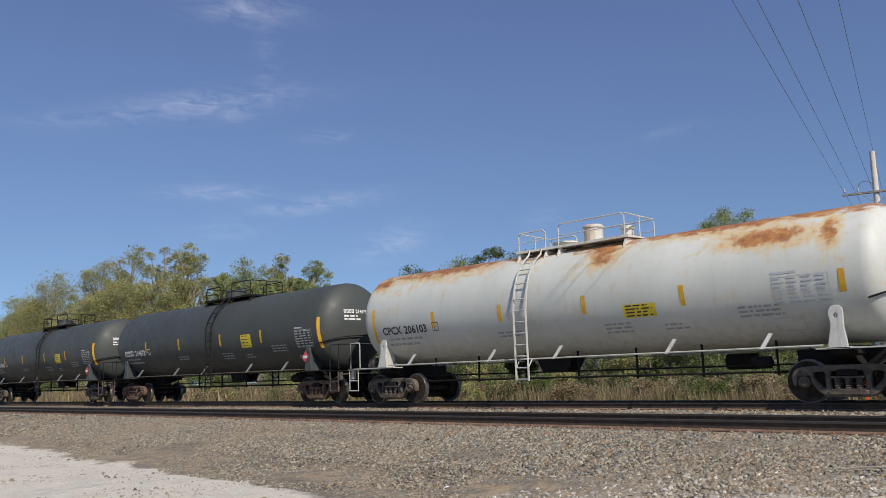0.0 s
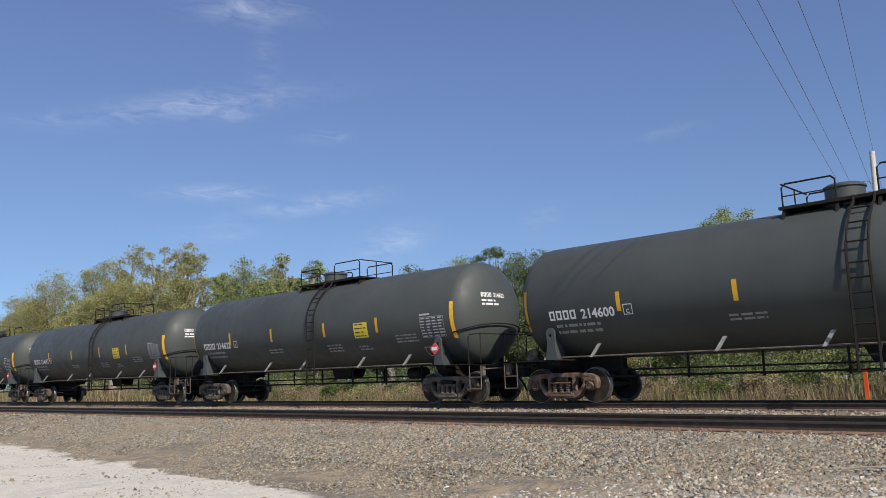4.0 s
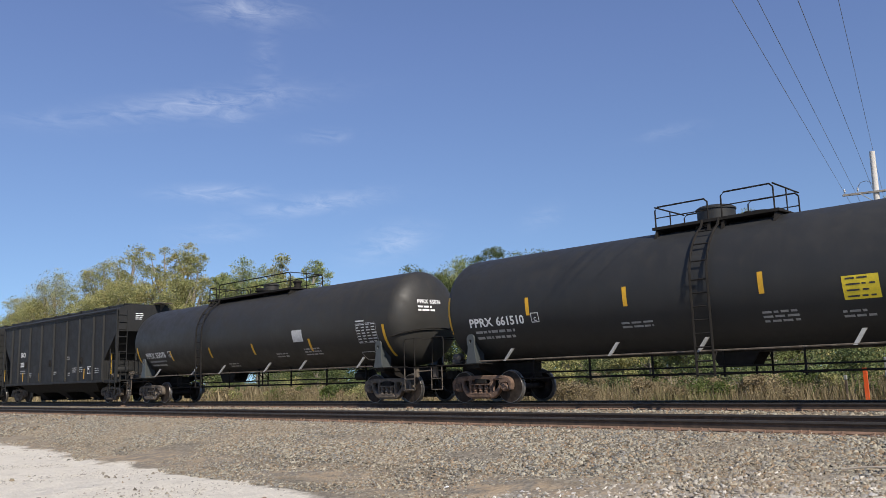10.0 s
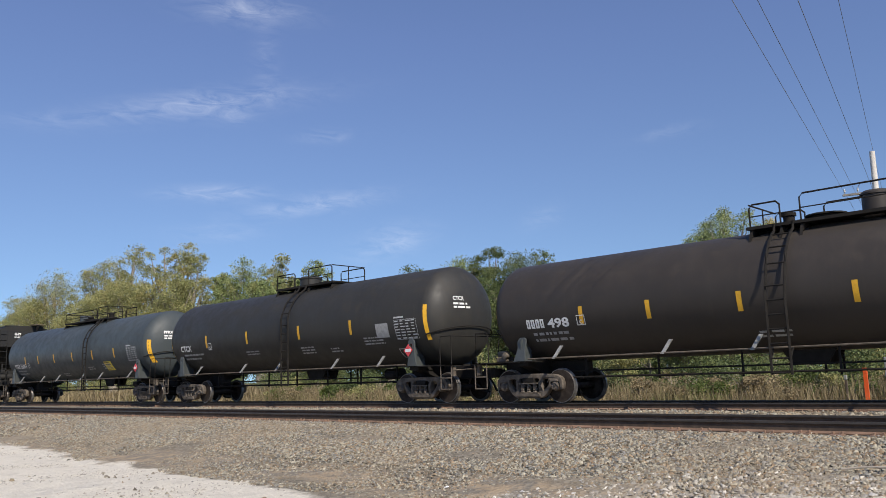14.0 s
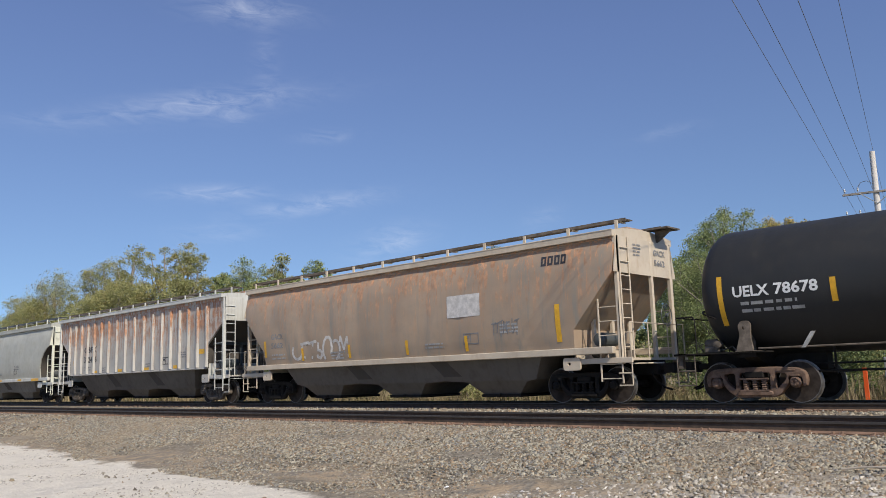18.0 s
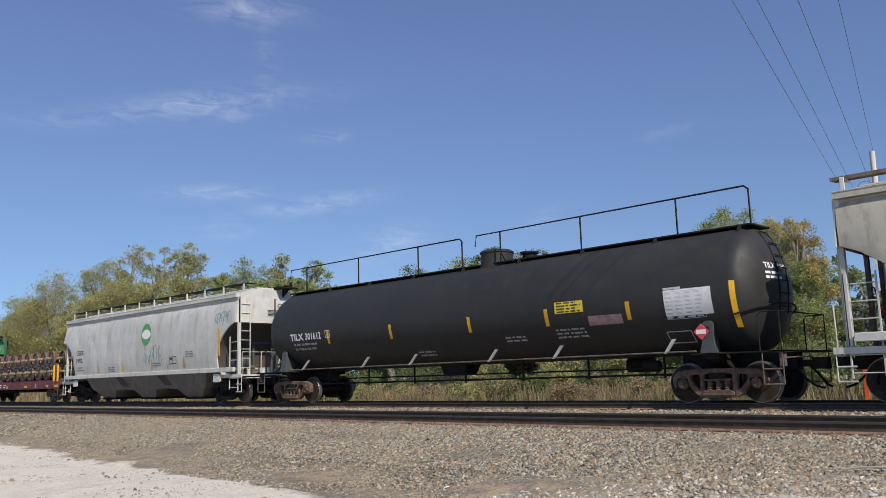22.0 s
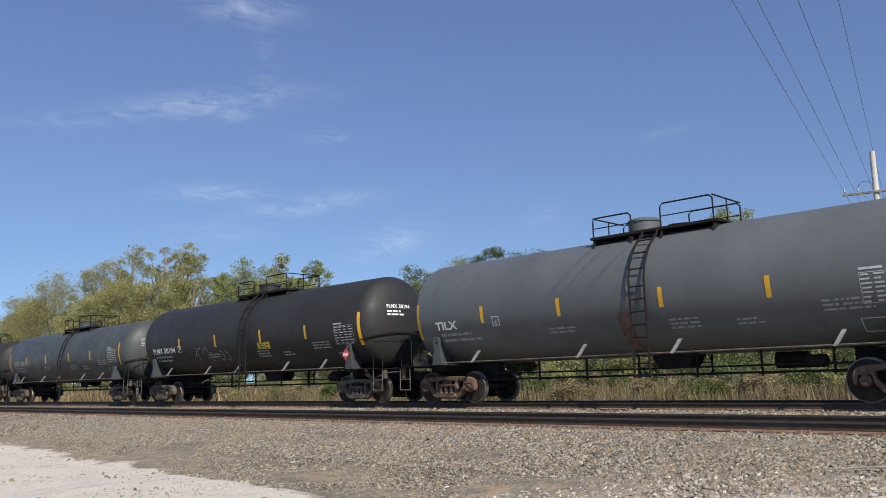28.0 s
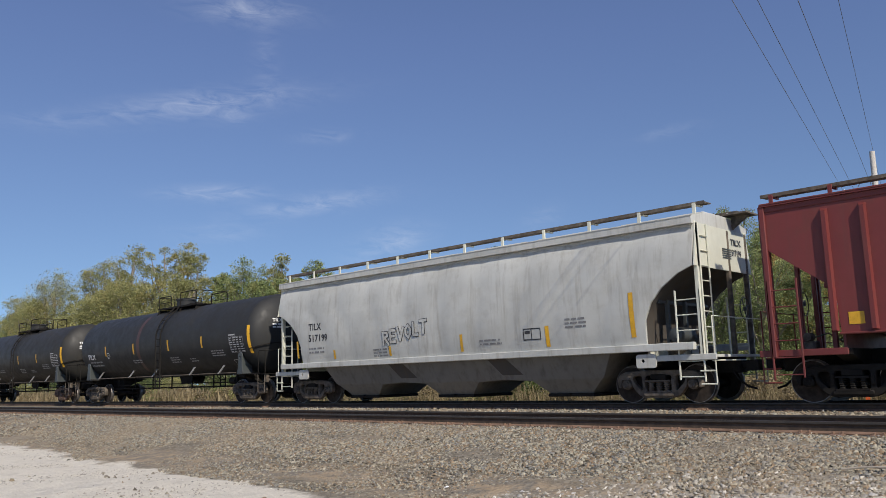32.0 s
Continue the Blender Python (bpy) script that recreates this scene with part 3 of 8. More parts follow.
def bar(mb, x0, x1, z0, z1, surf, n=1):
    """A flat patch on a surface, in n strips upwards."""
    v, f = [], []
    for i in range(n + 1):
        z = z0 + (z1 - z0) * i / n
        v += [surf(x0, z), surf(x1, z)]
    mb.add(v, [(2 * i, 2 * i + 1, 2 * i + 3, 2 * i + 2) for i in range(n)])


def fill(mb, pts, surf, n=12):
    """A convex patch on a curved surface, in n strips upwards."""
    lo, hi = min(z for _, z in pts), max(z for _, z in pts)

    def span(z):
        xs = []
        for (xa, za), (xb, zb) in zip(pts, pts[1:] + pts[:1]):
            if min(za, zb) - 1e-9 <= z <= max(za, zb) + 1e-9:
                xs += [xa, xb] if abs(zb - za) < 1e-9 else [xa + (xb - xa) * (z - za) / (zb - za)]
        return min(xs), max(xs)

    v = []
    for i in range(n + 1):
        z = lo + (hi - lo) * i / n
        a, b = span(z)
        v += [surf(a, z), surf(b, z)]
    mb.add(v, [(2 * i, 2 * i + 1, 2 * i + 3, 2 * i + 2) for i in range(n)])


def frame_bars(mb, x0, x1, z0, z1, surf, w=0.02):
    bar(mb, x0, x1, z0, z0 + w, surf)
    bar(mb, x0, x1, z1 - w, z1, surf)
    bar(mb, x0, x0 + w, z0, z1, surf, 3)
    bar(mb, x1 - w, x1, z0, z1, surf, 3)


def word_bars(mb, x, z, w, rows, surf, seed, h=0.06, gap=0.05):
    """Lines of small writing that cannot be read: bars of word length."""
    r = random.Random(seed)
    for i in range(rows):
        at, end = x, x + w * r.uniform(0.75, 1.0)
        top = z - i * (h + gap)
        while at < end:
            k = min(r.uniform(0.06, 0.28), end - at)
            if k > 0.03:
                bar(mb, at, at + k, top - h, top, surf)
            at += k + r.uniform(0.03, 0.07)


def table_bars(mb, x0, x1, z0, z1, surf, rows=7, cols=4):
    """A stencilled data table: a thin frame, a title and rows of small ragged figures."""
    r = random.Random(int(abs(x0) * 100))
    frame_bars(mb, x0, x1, z0, z1, surf, 0.010)
    bar(mb, x0, x0 + (x1 - x0) * 0.45, z1 + 0.05, z1 + 0.10, surf)
    h = (z1 - z0) / rows
    for i in range(rows):
        for j in range(cols):
            a = x0 + (x1 - x0) * (j + 0.10) / cols
            bar(mb, a, a + (x1 - x0) * r.uniform(0.45, 0.85) / cols, z0 + (i + 0.28) * h, z0 + (i + 0.66) * h, surf)


def scrawl(mb, pts, w, surf):
    """A sprayed line of width w through points x, z."""
    for (xa, za), (xb, zb) in zip(pts, pts[1:]):
        d = Vector((xb - xa, zb - za))
        if d.length < 1e-4:
            continue
        n = Vector((-d.y, d.x)).normalized() * w / 2
        e = d.normalized() * w * 0.3
        mb.add([surf(xa - e.x + n.x, za - e.y + n.y), surf(xa - e.x - n.x, za - e.y - n.y), surf(xb + e.x - n.x, zb + e.y - n.y), surf(xb + e.x + n.x, zb + e.y + n.y)], [(0, 1, 2, 3)])


def tag_scrawl(mb, x, z, w, h, surf, seed, line=0.034, loops=7):
    """A sprayed tag without readable letters: one running hand of loops."""
    r = random.Random(seed)
    for i in range(loops):
        cx, cz = x + w * (i + 0.5) / loops, z + h * r.uniform(0.42, 0.58)
        rx, rz = w / loops * r.uniform(0.4, 0.7), h * r.uniform(0.34, 0.55)
        kind = r.choice("abcd")
        if kind == "a":
            a0, turn = r.uniform(0, 6.28), r.choice((-1, 1)) * r.uniform(2.6, 4.6)
            pts = [(rx * math.cos(a0 + turn * k / 8), rz * math.sin(a0 + turn * k / 8)) for k in range(9)]
        elif kind == "b":
            pts = [(-rx * 0.8, -rz), (-rx * 0.5, rz), (rx * r.uniform(0, 0.3), -rz * 0.2), (rx * 0.7, rz * 0.9), (rx, -rz * 0.9)]
        elif kind == "c":
            pts = [(-rx * 0.4, rz), (-rx * 0.6, -rz * 0.8), (rx * 0.2, -rz), (rx * 0.8, -rz * 0.5), (rx * 0.3, 0.0), (-rx * 0.5, rz * 0.1)]
        else:
            pts = [(-rx, rz * 0.8), (rx * 0.9, rz), (rx * 0.1, rz * 0.9), (-rx * 0.1, -rz)]
        scrawl(mb, [(cx + p + 0.2 * q * w / loops / h, cz + q) for p, q in pts], line, surf)

# ---------------------------------------------------------------- trucks, couplers, shared by all cars
TRACK_Y = 19.07               # middle of the track that the train runs on
GAUGE = 0.7535                # half the distance between the rail heads


def coil(mb, x, y, z0, z1, r=0.075, turns=5):
    prof = []
    for i in range(turns * 2 + 1):
        prof.append((r if i % 2 else r * 0.72, z0 + (z1 - z0) * i / (turns * 2)))
    mb.lathe(prof, "z", (x, y, 0), 6)


def wheelset_mesh(disc, rim):
    mb = MB()
    faces_rim = []
    for s in (-1, 1):
        o = s * GAUGE
        prof = [(0.085, 0.075), (0.12, 0.07), (0.15, 0.04), (0.30, 0.0), (0.385, 0.025), (0.40, 0.062), (0.452, 0.062)]
        mb.lathe([(r, o + s * h) for r, h in prof], "y", (0, 0, 0.457), 24)
        k = len(mb.f)
        mb.lathe([(0.438, o + s * 0.0625), (0.452, o + s * 0.064), (0.457, o + s * 0.055), (0.457, o - s * 0.03), (0.484, o - s * 0.04), (0.482, o - s * 0.062), (0.40, o - s * 0.066)], "y", (0, 0, 0.457), 24, caps=False)
        faces_rim += range(k, len(mb.f))
        mb.lathe([(0.40, o - s * 0.066), (0.30, o - s * 0.03), (0.13, o - s * 0.08)], "y", (0, 0, 0.457), 16, caps=False)
    mb.lathe([(0.085, -1.02), (0.085, 1.02)], "y", (0, 0, 0.457), 12)
    me = mb.mesh("wheelset")
    fix_normals(me)
    me.materials.append(M[disc])
    me.materials.append(M[rim])
    rims = set(faces_rim)
    for i, p in enumerate(me.polygons):
        if i in rims:
            p.material_index = 1
    return me


def side_frame_mesh(material):
    """A cast side frame: an arched top chord, open windows, jaws over the bearings and a deep spring seat."""
    right = [(0.45, 0.80), (0.93, 0.77), (1.10, 0.69), (1.15, 0.53), (1.11, 0.37), (1.04, 0.37), (1.03, 0.585), (0.75, 0.585), (0.745, 0.42), (0.56, 0.20), (0.40, 0.13)]
    outer = right + [(-x, z) for x, z in right[::-1]]
    tri = [(0.45, 0.67), (0.71, 0.65), (0.68, 0.50), (0.45, 0.29)]
    nest = [(-0.33, 0.29), (0.33, 0.29), (0.35, 0.67), (-0.35, 0.67)]
    mb = plate([rounded(outer, 0.09), rounded(nest, 0.06, 3), rounded(tri, 0.07, 3), rounded([(-x, z) for x, z in tri[::-1]], 0.07, 3)], 0.085, 0.022)
    mb.box(-0.40, 0.40, -0.125, 0.125, 0.17, 0.27, 0.02)
    for s in (-1, 1):
        mb.box(s * 0.35, s * 0.43, -0.115, 0.115, 0.38, 0.60, 0.015)
        mb.box(s * 0.79, s * 0.99, -0.11, 0.11, 0.575, 0.63, 0.012)
        mb.box(s * 0.50, s * 0.90, -0.10, -0.08, 0.70, 0.735, 0.006)
    me = mb.mesh("side_frame", 40)
    fix_normals(me)
    me.materials.append(M[material])
    return me


def spring_mesh(material):
    mb = MB()
    for x in (-0.21, 0.0, 0.21):
        for y in (-0.07, 0.07):
            coil(mb, x, y, 0.285, 0.53)
    mb.box(-0.33, 0.33, -0.13, 0.13, 0.52, 0.56)
    mb.box(-0.33, 0.33, -0.13, 0.13, 0.262, 0.30)
    me = mb.mesh("spring_nest")
    me.materials.append(M[material])
    return me


def bearing_mesh(material):
    mb = MB()
    mb.lathe([(0.125, -0.09), (0.13, -0.02), (0.12, 0.05), (0.09, 0.07), (0.085, 0.10), (0.0, 0.10)], "y", (0, 0, 0), 16)
    for k in range(3):
        a = 2.1 * k + 0.4
        mb.lathe([(0.02, 0.09), (0.02, 0.125), (0, 0.125)], "y", (0.055 * math.cos(a), 0, 0.055 * math.sin(a)), 6)
    me = mb.mesh("bearing")
    me.materials.append(M[material])
    return me


def bolster_mesh():
    mb = MB()
    mb.box(-0.21, 0.21, -1.1, 1.1, 0.56, 0.70, 0.02)
    mb.lathe([(0.2, 0.70), (0.2, 0.80)], "z", (0, 0, 0), 16)
    for s in (-1, 1):
        mb.box(s * 0.36, s * 0.44, -0.85, 0.85, 0.34, 0.48, 0.01)
        for y in (-0.74, 0.74):
            mb.box(s * 0.38, s * 0.46, y - 0.09, y + 0.09, 0.28, 0.56, 0.01)
    me = mb.mesh("truck")
    fix_normals(me)
    me.materials.append(M["under"])
    return me


BOLSTER = bolster_mesh()
WHEELSET = wheelset_mesh("wheel", "tread")
FRAMES = {k: side_frame_mesh(k) for k in ("frame_steel", "frame_rust", "under")}
SPRINGS = {k: spring_mesh(k) for k in ("frame_steel", "frame_rust", "under")}
BEARINGS = {k: bearing_mesh(k) for k in ("frame_steel", "frame_rust", "under")}


def at(ob, x=0, y=0, z=0, rz=0):
    ob.matrix_basis = pose(x, y, z, 0, 0, rz)
    return ob


def trucks(car, tc, steel="frame_steel"):
    for s in (-1, 1):
        t = at(part("truck", BOLSTER, None, car), s * tc / 2)
        for w in (-1, 1):
            at(part("wheelset", WHEELSET, None, t), w * 0.889)
            at(part("side_frame", FRAMES[steel], None, t), 0, w * 0.99)
            at(part("spring_nest", SPRINGS[steel], None, t), 0, w * 0.99)
            for k in (-1, 1):
                at(part("bearing", BEARINGS[steel], None, t), k * 0.889, w * 1.03, 0.457, 0 if w > 0 else 180)


def coupler_mesh():
    mb = MB()
    mb.box(-0.75, -0.16, -0.07, 0.07, 0.78, 0.93, 0.015)
    mb.prism([(-0.2, -0.13), (-0.05, -0.17), (0.1, -0.15), (0.12, -0.02), (0.0, 0.02), (0.02, 0.10), (0.12, 0.13), (0.08, 0.2), (-0.08, 0.2), (-0.2, 0.1)], 0.72, 0.98, "z")
    mb.tube([(-0.5, -0.25, 0.75), (-0.35, -0.3, 0.55), (-0.15, -0.2, 0.36), (0.02, -0.12, 0.30)], 0.028, 6)
    me = mb.mesh("coupler")
    fix_normals(me)
    me.materials.append(M["under"])
    return me


COUPLER = coupler_mesh()


def couplers(car, reach):
    at(part("coupler", COUPLER, None, car), reach - 0.06)
    at(part("coupler", COUPLER, None, car), -(reach - 0.06), 0, 0, 180)


BLOCKED = ("GATX", "BNSF", "BN")      # company names stand as blocks


def code_text(mb, code, x, z, size, surf, width):
    if code in BLOCKED:
        n = len(code)
        step = width / n
        for i in range(n):
            frame_bars(mb, x + i * step, x + (i + 0.78) * step, z, z + size, surf, size * 0.2)
    else:
        letters(mb, code, x, z, size, surf, width)


# ---------------------------------------------------------------- tank cars
HEAD = 0.72                   # depth of a dished tank head


def tank_shell(R, zc, L, seams=()):
    mb = MB()
    half = L / 2 - HEAD
    prof = [(R * math.sin(k * math.pi / 20), half + HEAD * math.cos(k * math.pi / 20)) for k in range(10)]
    prof[0] = (0.02, half + HEAD)
    xs = sorted(set([-half, half] + [x + d for x in seams for d in (-0.05, -0.045, 0.045, 0.05)]))
    body = []
    for x in xs:
        r = R + 0.012 if any(abs(x - q) < 0.047 for q in seams) else R
        body.append((r, x))
    full = [(r, -x) for r, x in prof] + body + prof[::-1]
    mb.lathe(full, "x", (0, 0, zc), 56)
    return mb


SADDLE = plate([rounded([(-0.21, 0), (0.20, 0), (0.13, 0.32), (0.13, 0.63), (0.06, 0.7), (-0.10, 0.7), (-0.17, 0.6), (-0.12, 0.38)], 0.07), circle(-0.02, 0.53, 0.045, 10)], 0.03, 0.008)


def tank_car(car, c):
    """c: the row of this car, as a dictionary."""
    R, zc, tc = c["R"], c["zc"], c["tc"]
    L = c.get("L", tc + 2.6)
    skin, steel, under = M[c["paint"]], M[c.get("rails", "under")], M["under"]
    half = L / 2 - HEAD
    lx = c.get("ladder", 0.7)
    end = tc / 2 + 1.72

    def surf(x, z, lift=0.007):
        a = math.asin(max(-1, min(1, (z - zc) / R)))
        rr = R + lift
        if abs(x) > half:
            k = math.sqrt(max(0.0, 1 - ((abs(x) - half) / HEAD) ** 2))
            rr = R * k + lift
            a = math.asin(max(-1, min(1, (z - zc) / max(rr, 0.1))))
        return (x, -rr * math.cos(a), zc + rr * math.sin(a))

    def head_surf(y, z, s=1):
        rho = math.hypot(y, z - zc)
        return (s * (half + HEAD * math.sqrt(max(0.0, 1 - (rho / R) ** 2)) + 0.008), y, z)

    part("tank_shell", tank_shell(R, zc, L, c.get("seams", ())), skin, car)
    # stub sills, saddles and end decks
    for s in (-1, 1):
        mb = MB()
        mb.box(s * (tc / 2 - 1.3), s * (tc / 2 + 1.5), -0.19, 0.19, 0.72, 1.16, 0.015)
        mb.prism([(-1.35, 1.02), (1.35, 1.02), (1.35, 1.14), (0.4, 1.2), (-0.4, 1.2), (-1.35, 1.14)], s * tc / 2 - 0.2, s * tc / 2 + 0.2, "x")
        mb.prism([(-0.35, 0.72), (0.35, 0.72), (1.3, 1.06), (-1.3, 1.06)], s * tc / 2 - 0.16, s * tc / 2 + 0.16, "x")
        part("stub_sill", mb, under, car)
        for y in (-1, 1):
            top = zc - 0.74
            ya, high = math.sqrt(R * R - 0.74 ** 2), top - 1.14
            mb = MB().add([(s * tc / 2 + x, y * (1.42 + (ya + 0.02 - 1.42) * z / 0.7 - h), 1.14 + z * high / 0.7) for x, h, z in SADDLE.v], SADDLE.f)
            mb.box(s * tc / 2 - 0.03, s * tc / 2 + 0.03, y * 0.9, y * 1.36, 1.14, top - 0.05)
            mb.box(s * tc / 2 - 0.24, s * tc / 2 + 0.24, y * 1.0, y * 1.45, 1.12, 1.16, 0.01)
            part("saddle", mb, M[c.get("saddle", "white" if c["paint"] == "white_rust" else "frame_steel" if c.get("truck") == "frame_rust" else "slate_dark")], car)
        mb = MB()
        mb.box(s * (tc / 2 - 0.45), s * end, -1.45, -0.95, 1.12, 1.15)
        mb.box(s * (tc / 2 - 0.45), s * end, 0.95, 1.45, 1.12, 1.15)
        mb.box(s * (end - 0.3), s * end, -1.45, 1.45, 1.10, 1.15)
        part("end_deck", mb, steel, car)
        mb = MB()
        xe = s * (end - 0.08)
        xi = s * (end - 0.55)
        for y in (-1.38, 1.38):
            mb.tube([(xi, y, 1.15), (xi, y, 1.92), (xi + s * 0.06, y, 2.0), (xe, y, 2.0), (xe, y, 1.15)], 0.017)
        mb.tube([(xe, -1.38, 2.0), (xe, 1.38, 2.0)], 0.017)
        part("end_railing", mb, steel, car)
        part("trainline_hose", MB().tube([(s * (end - 0.1), 0.28, 0.8), (s * (end + 0.1), 0.3, 0.55), (s * (end + 0.26), 0.24, 0.36), (s * (end + 0.36), 0.16, 0.33)], 0.032), under, car)
        mb = MB()
        # grab pipe across the head
        arc = [(head_surf(-R * 0.97 * math.cos(a), zc - 0.72 + 0.34 * math.sin(a * 1.0), s)) for a in [k * math.pi / 14 for k in range(1, 14)]]
        mb.tube([(p[0] + s * 0.07, p[1], p[2]) for p in arc], 0.022)
        part("head_grab_pipe", mb, under, car)
        for y in (-1.42, 1.42):
            mb = MB()
            for xq in (end - 0.06, end - 0.5):
                mb.tube([(s * xq, y, 1.12), (s * xq, y, 0.42)], 0.016)
            for z in (0.42, 0.75):
                mb.tube([(s * (end - 0.06), y, z), (s * (end - 0.5), y, z)], 0.018)
            part("sill_step", mb, M["frame_steel"] if c["paint"] != "white_rust" else steel, car)
        mb = MB()
        mb.tube([(s * (end - 0.05), -1.3, 0.98), (s * (end + 0.1), -0.9, 1.0), (s * (end + 0.1), -0.1, 1.0), (s * (end + 0.02), 0.0, 0.95)], 0.018)
        mb.box(s * (end - 0.16), s * (end - 0.05), -1.34, -1.22, 0.8, 1.12)
        part("uncoupling_lever", mb, M["frame_steel"] if c["paint"] != "white_rust" else steel, car)
    # brake gear on the rear deck
    xv = -tc / 2 - 0.95
    mb = MB().box(xv - 0.20, xv + 0.18, -1.05, -0.72, 1.15, 1.30, 0.03)
    mb.lathe([(0.02, -0.16), (0.11, -0.14), (0.12, 0.12), (0.05, 0.16)], "x", (xv - 0.05, -0.9, 1.36), 12)
    mb.lathe([(0.02, -1.14), (0.09, -1.12), (0.09, -0.95), (0.03, -0.93)], "y", (xv + 0.16, 0, 1.34), 12)
    mb.tube([(xv - 0.3, -0.85, 1.18), (xv - 0.42, -0.85, 1.34), (xv - 0.2, -0.85, 1.42)], 0.02)
    mb.tube([(xv + 0.2, -0.95, 1.2), (xv + 0.5, -1.05, 1.28), (xv + 0.62, -1.1, 1.16)], 0.018)
    part("brake_valve", mb, M["frame_steel"], car)
    # long side rails and their brackets
    for y in (-1, 1):
        part("side_rail", MB().tube([(-tc / 2 + 0.3, y * 1.44, 1.2), (tc / 2 - 0.3, y * 1.44, 1.2)], 0.021), M[c.get("pipe", "frame_steel")] if y < 0 else steel, car)
        n = max(4, round(tc / 2.9))
        for i in range(n):
            x = -tc / 2 + tc * (i + 0.5) / n + (0.3 if i % 2 else -0.2)
            mb = MB()
            mb.add([(x - 0.03, y * 1.47, 1.18), (x + 0.06, y * 1.47, 1.18), (x + 0.22, y * 1.30, 1.52), (x + 0.13, y * 1.30, 1.52), (x - 0.03, y * 1.42, 1.18), (x + 0.06, y * 1.42, 1.18), (x + 0.22, y * 1.25, 1.52), (x + 0.13, y * 1.25, 1.52)],
                   [(0, 1, 2, 3), (7, 6, 5, 4), (0, 4, 5, 1), (1, 5, 6, 2), (2, 6, 7, 3), (3, 7, 4, 0)])
            part("rail_bracket", mb, M[c.get("pipe", "bracket")], car)
    # brake gear under the tank
    for z, y in ((0.68, -0.75), (0.84, -0.55), (0.68, 0.7)):
        part("brake_rod", MB().tube([(-tc / 2 + 0.5, y, z), (tc / 2 - 0.5, y, z)], 0.022), under, car)
    for i in range(7):
        x = -tc / 2 + 1.6 + (tc - 3.2) * i / 6
        mb = MB().box(x - 0.015, x + 0.015, -0.78, 0.72, 0.64, 0.67)
        mb.box(x - 0.02, x + 0.02, -0.6, -0.55, 0.6, zc - R + 0.15)
        part("rod_hanger", mb, under, car)
    mb = MB().lathe([(0.05, -0.4), (0.2, -0.36), (0.2, 0.36), (0.05, 0.4)], "x", (tc / 2 - 2.9, 0.55, 0.95), 14)
    part("air_reservoir", mb, under, car)
    mb = MB().lathe([(0.05, -0.25), (0.14, -0.22), (0.14, 0.2), (0.05, 0.25)], "x", (tc / 2 - 2.0, -0.45, 0.9), 12)
    part("brake_cylinder", mb, under, car)
    mb = MB()
    mb.lathe([(0.28, 0.92), (0.3, 1.0), (0.22, 1.06), (0.2, zc - R + 0.04)], "z", (lx + 0.1, 0, 0), 14)
    mb.prism([(lx - 0.5, 1.22), (lx - 0.28, 0.82), (lx + 0.5, 0.82), (lx + 0.75, 1.22)], -0.32, -0.28)
    mb.prism([(lx - 0.5, 1.22), (lx - 0.28, 0.82), (lx + 0.5, 0.82), (lx + 0.75, 1.22)], 0.28, 0.32)
    part("bottom_outlet", mb, under, car)
    # ladder up the side
    for y in ((-1, 1) if not c.get("no_ladder") else ()):
        mb = MB()
        angles = [math.asin(0.18) + k * (1.02 - 0.18) / 6 for k in range(7)]
        rr = R + 0.11
        curve = [(-rr * math.cos(a), zc + rr * math.sin(a)) for a in angles]
        for x in (lx - 0.21, lx + 0.21):
            mb.tube([(x, y * 1.64, 0.62), (x, y * 1.66, zc - 0.25)] + [(x, y * -q, z) for q, z in curve] + [(x, y * 0.78, zc + R + 0.05)], 0.03, 5)
        z = 0.66
        while z < zc + 0.15:
            mb.tube([(lx - 0.21, y * 1.65, z), (lx + 0.21, y * 1.65, z)], 0.02, 5)
            z += 0.31
        for q, z in curve[1::2]:
            mb.tube([(lx - 0.21, y * -q, z), (lx + 0.21, y * -q, z)], 0.02, 5)
        mb.tube([(lx - 0.21, y * 1.65, 0.95), (lx - 0.21, y * 1.44, 1.2)], 0.016, 5)
        mb.tube([(lx + 0.21, y * 1.65, 0.95), (lx + 0.21, y * 1.44, 1.2)], 0.016, 5)
        part("ladder", mb, M[c.get("ladder_paint", c.get("rails", "under"))], car)
    # dome platform
    x0, xa, xb, x1 = c.get("platform", (-1.0, 0.15, 1.0, 2.4))
    top = zc + R
    if not c.get("long_walk"):
        mb = MB()
        mb.prism([(-0.8, top - 0.02), (-0.8, top + 0.05), (0.8, top + 0.05), (0.8, top - 0.02), (0.0, top + 0.02)], x0 - 0.1, x1 + 0.1, "x")
        for x in (x0, xa, xb, x1):
            mb.prism([(-0.95, top - 0.42), (-0.75, top - 0.03), (0.75, top - 0.03), (0.95, top - 0.42), (0.8, top - 0.2), (-0.8, top - 0.2)], x - 0.03, x + 0.03, "x")
        part("dome_platform", mb, M["valve_white"] if c["paint"] == "white_rust" else under, car)
        h1, h2 = c.get("rail_tops", (0.56, 0.64))
        for y in (-0.78, 0.78):
            for a, b, h in ((x0, xa, h1), (xb, x1, h2)):
                mb = MB()
                mb.tube([(a, y, top), (a, y, top + h - 0.08), (a + 0.08, y, top + h), (b - 0.08, y, top + h), (b, y, top + h - 0.08), (b, y, top)], 0.022)
                mb.tube([(a, y, top + h * 0.5), (b, y, top + h * 0.5)], 0.014)
                part("railing", mb, steel, car)
        for a, h in ((x0, h1), (x1, h2)):
            mb = MB().tube([(a, -0.78, top + h), (a, 0.78, top + h)], 0.02)
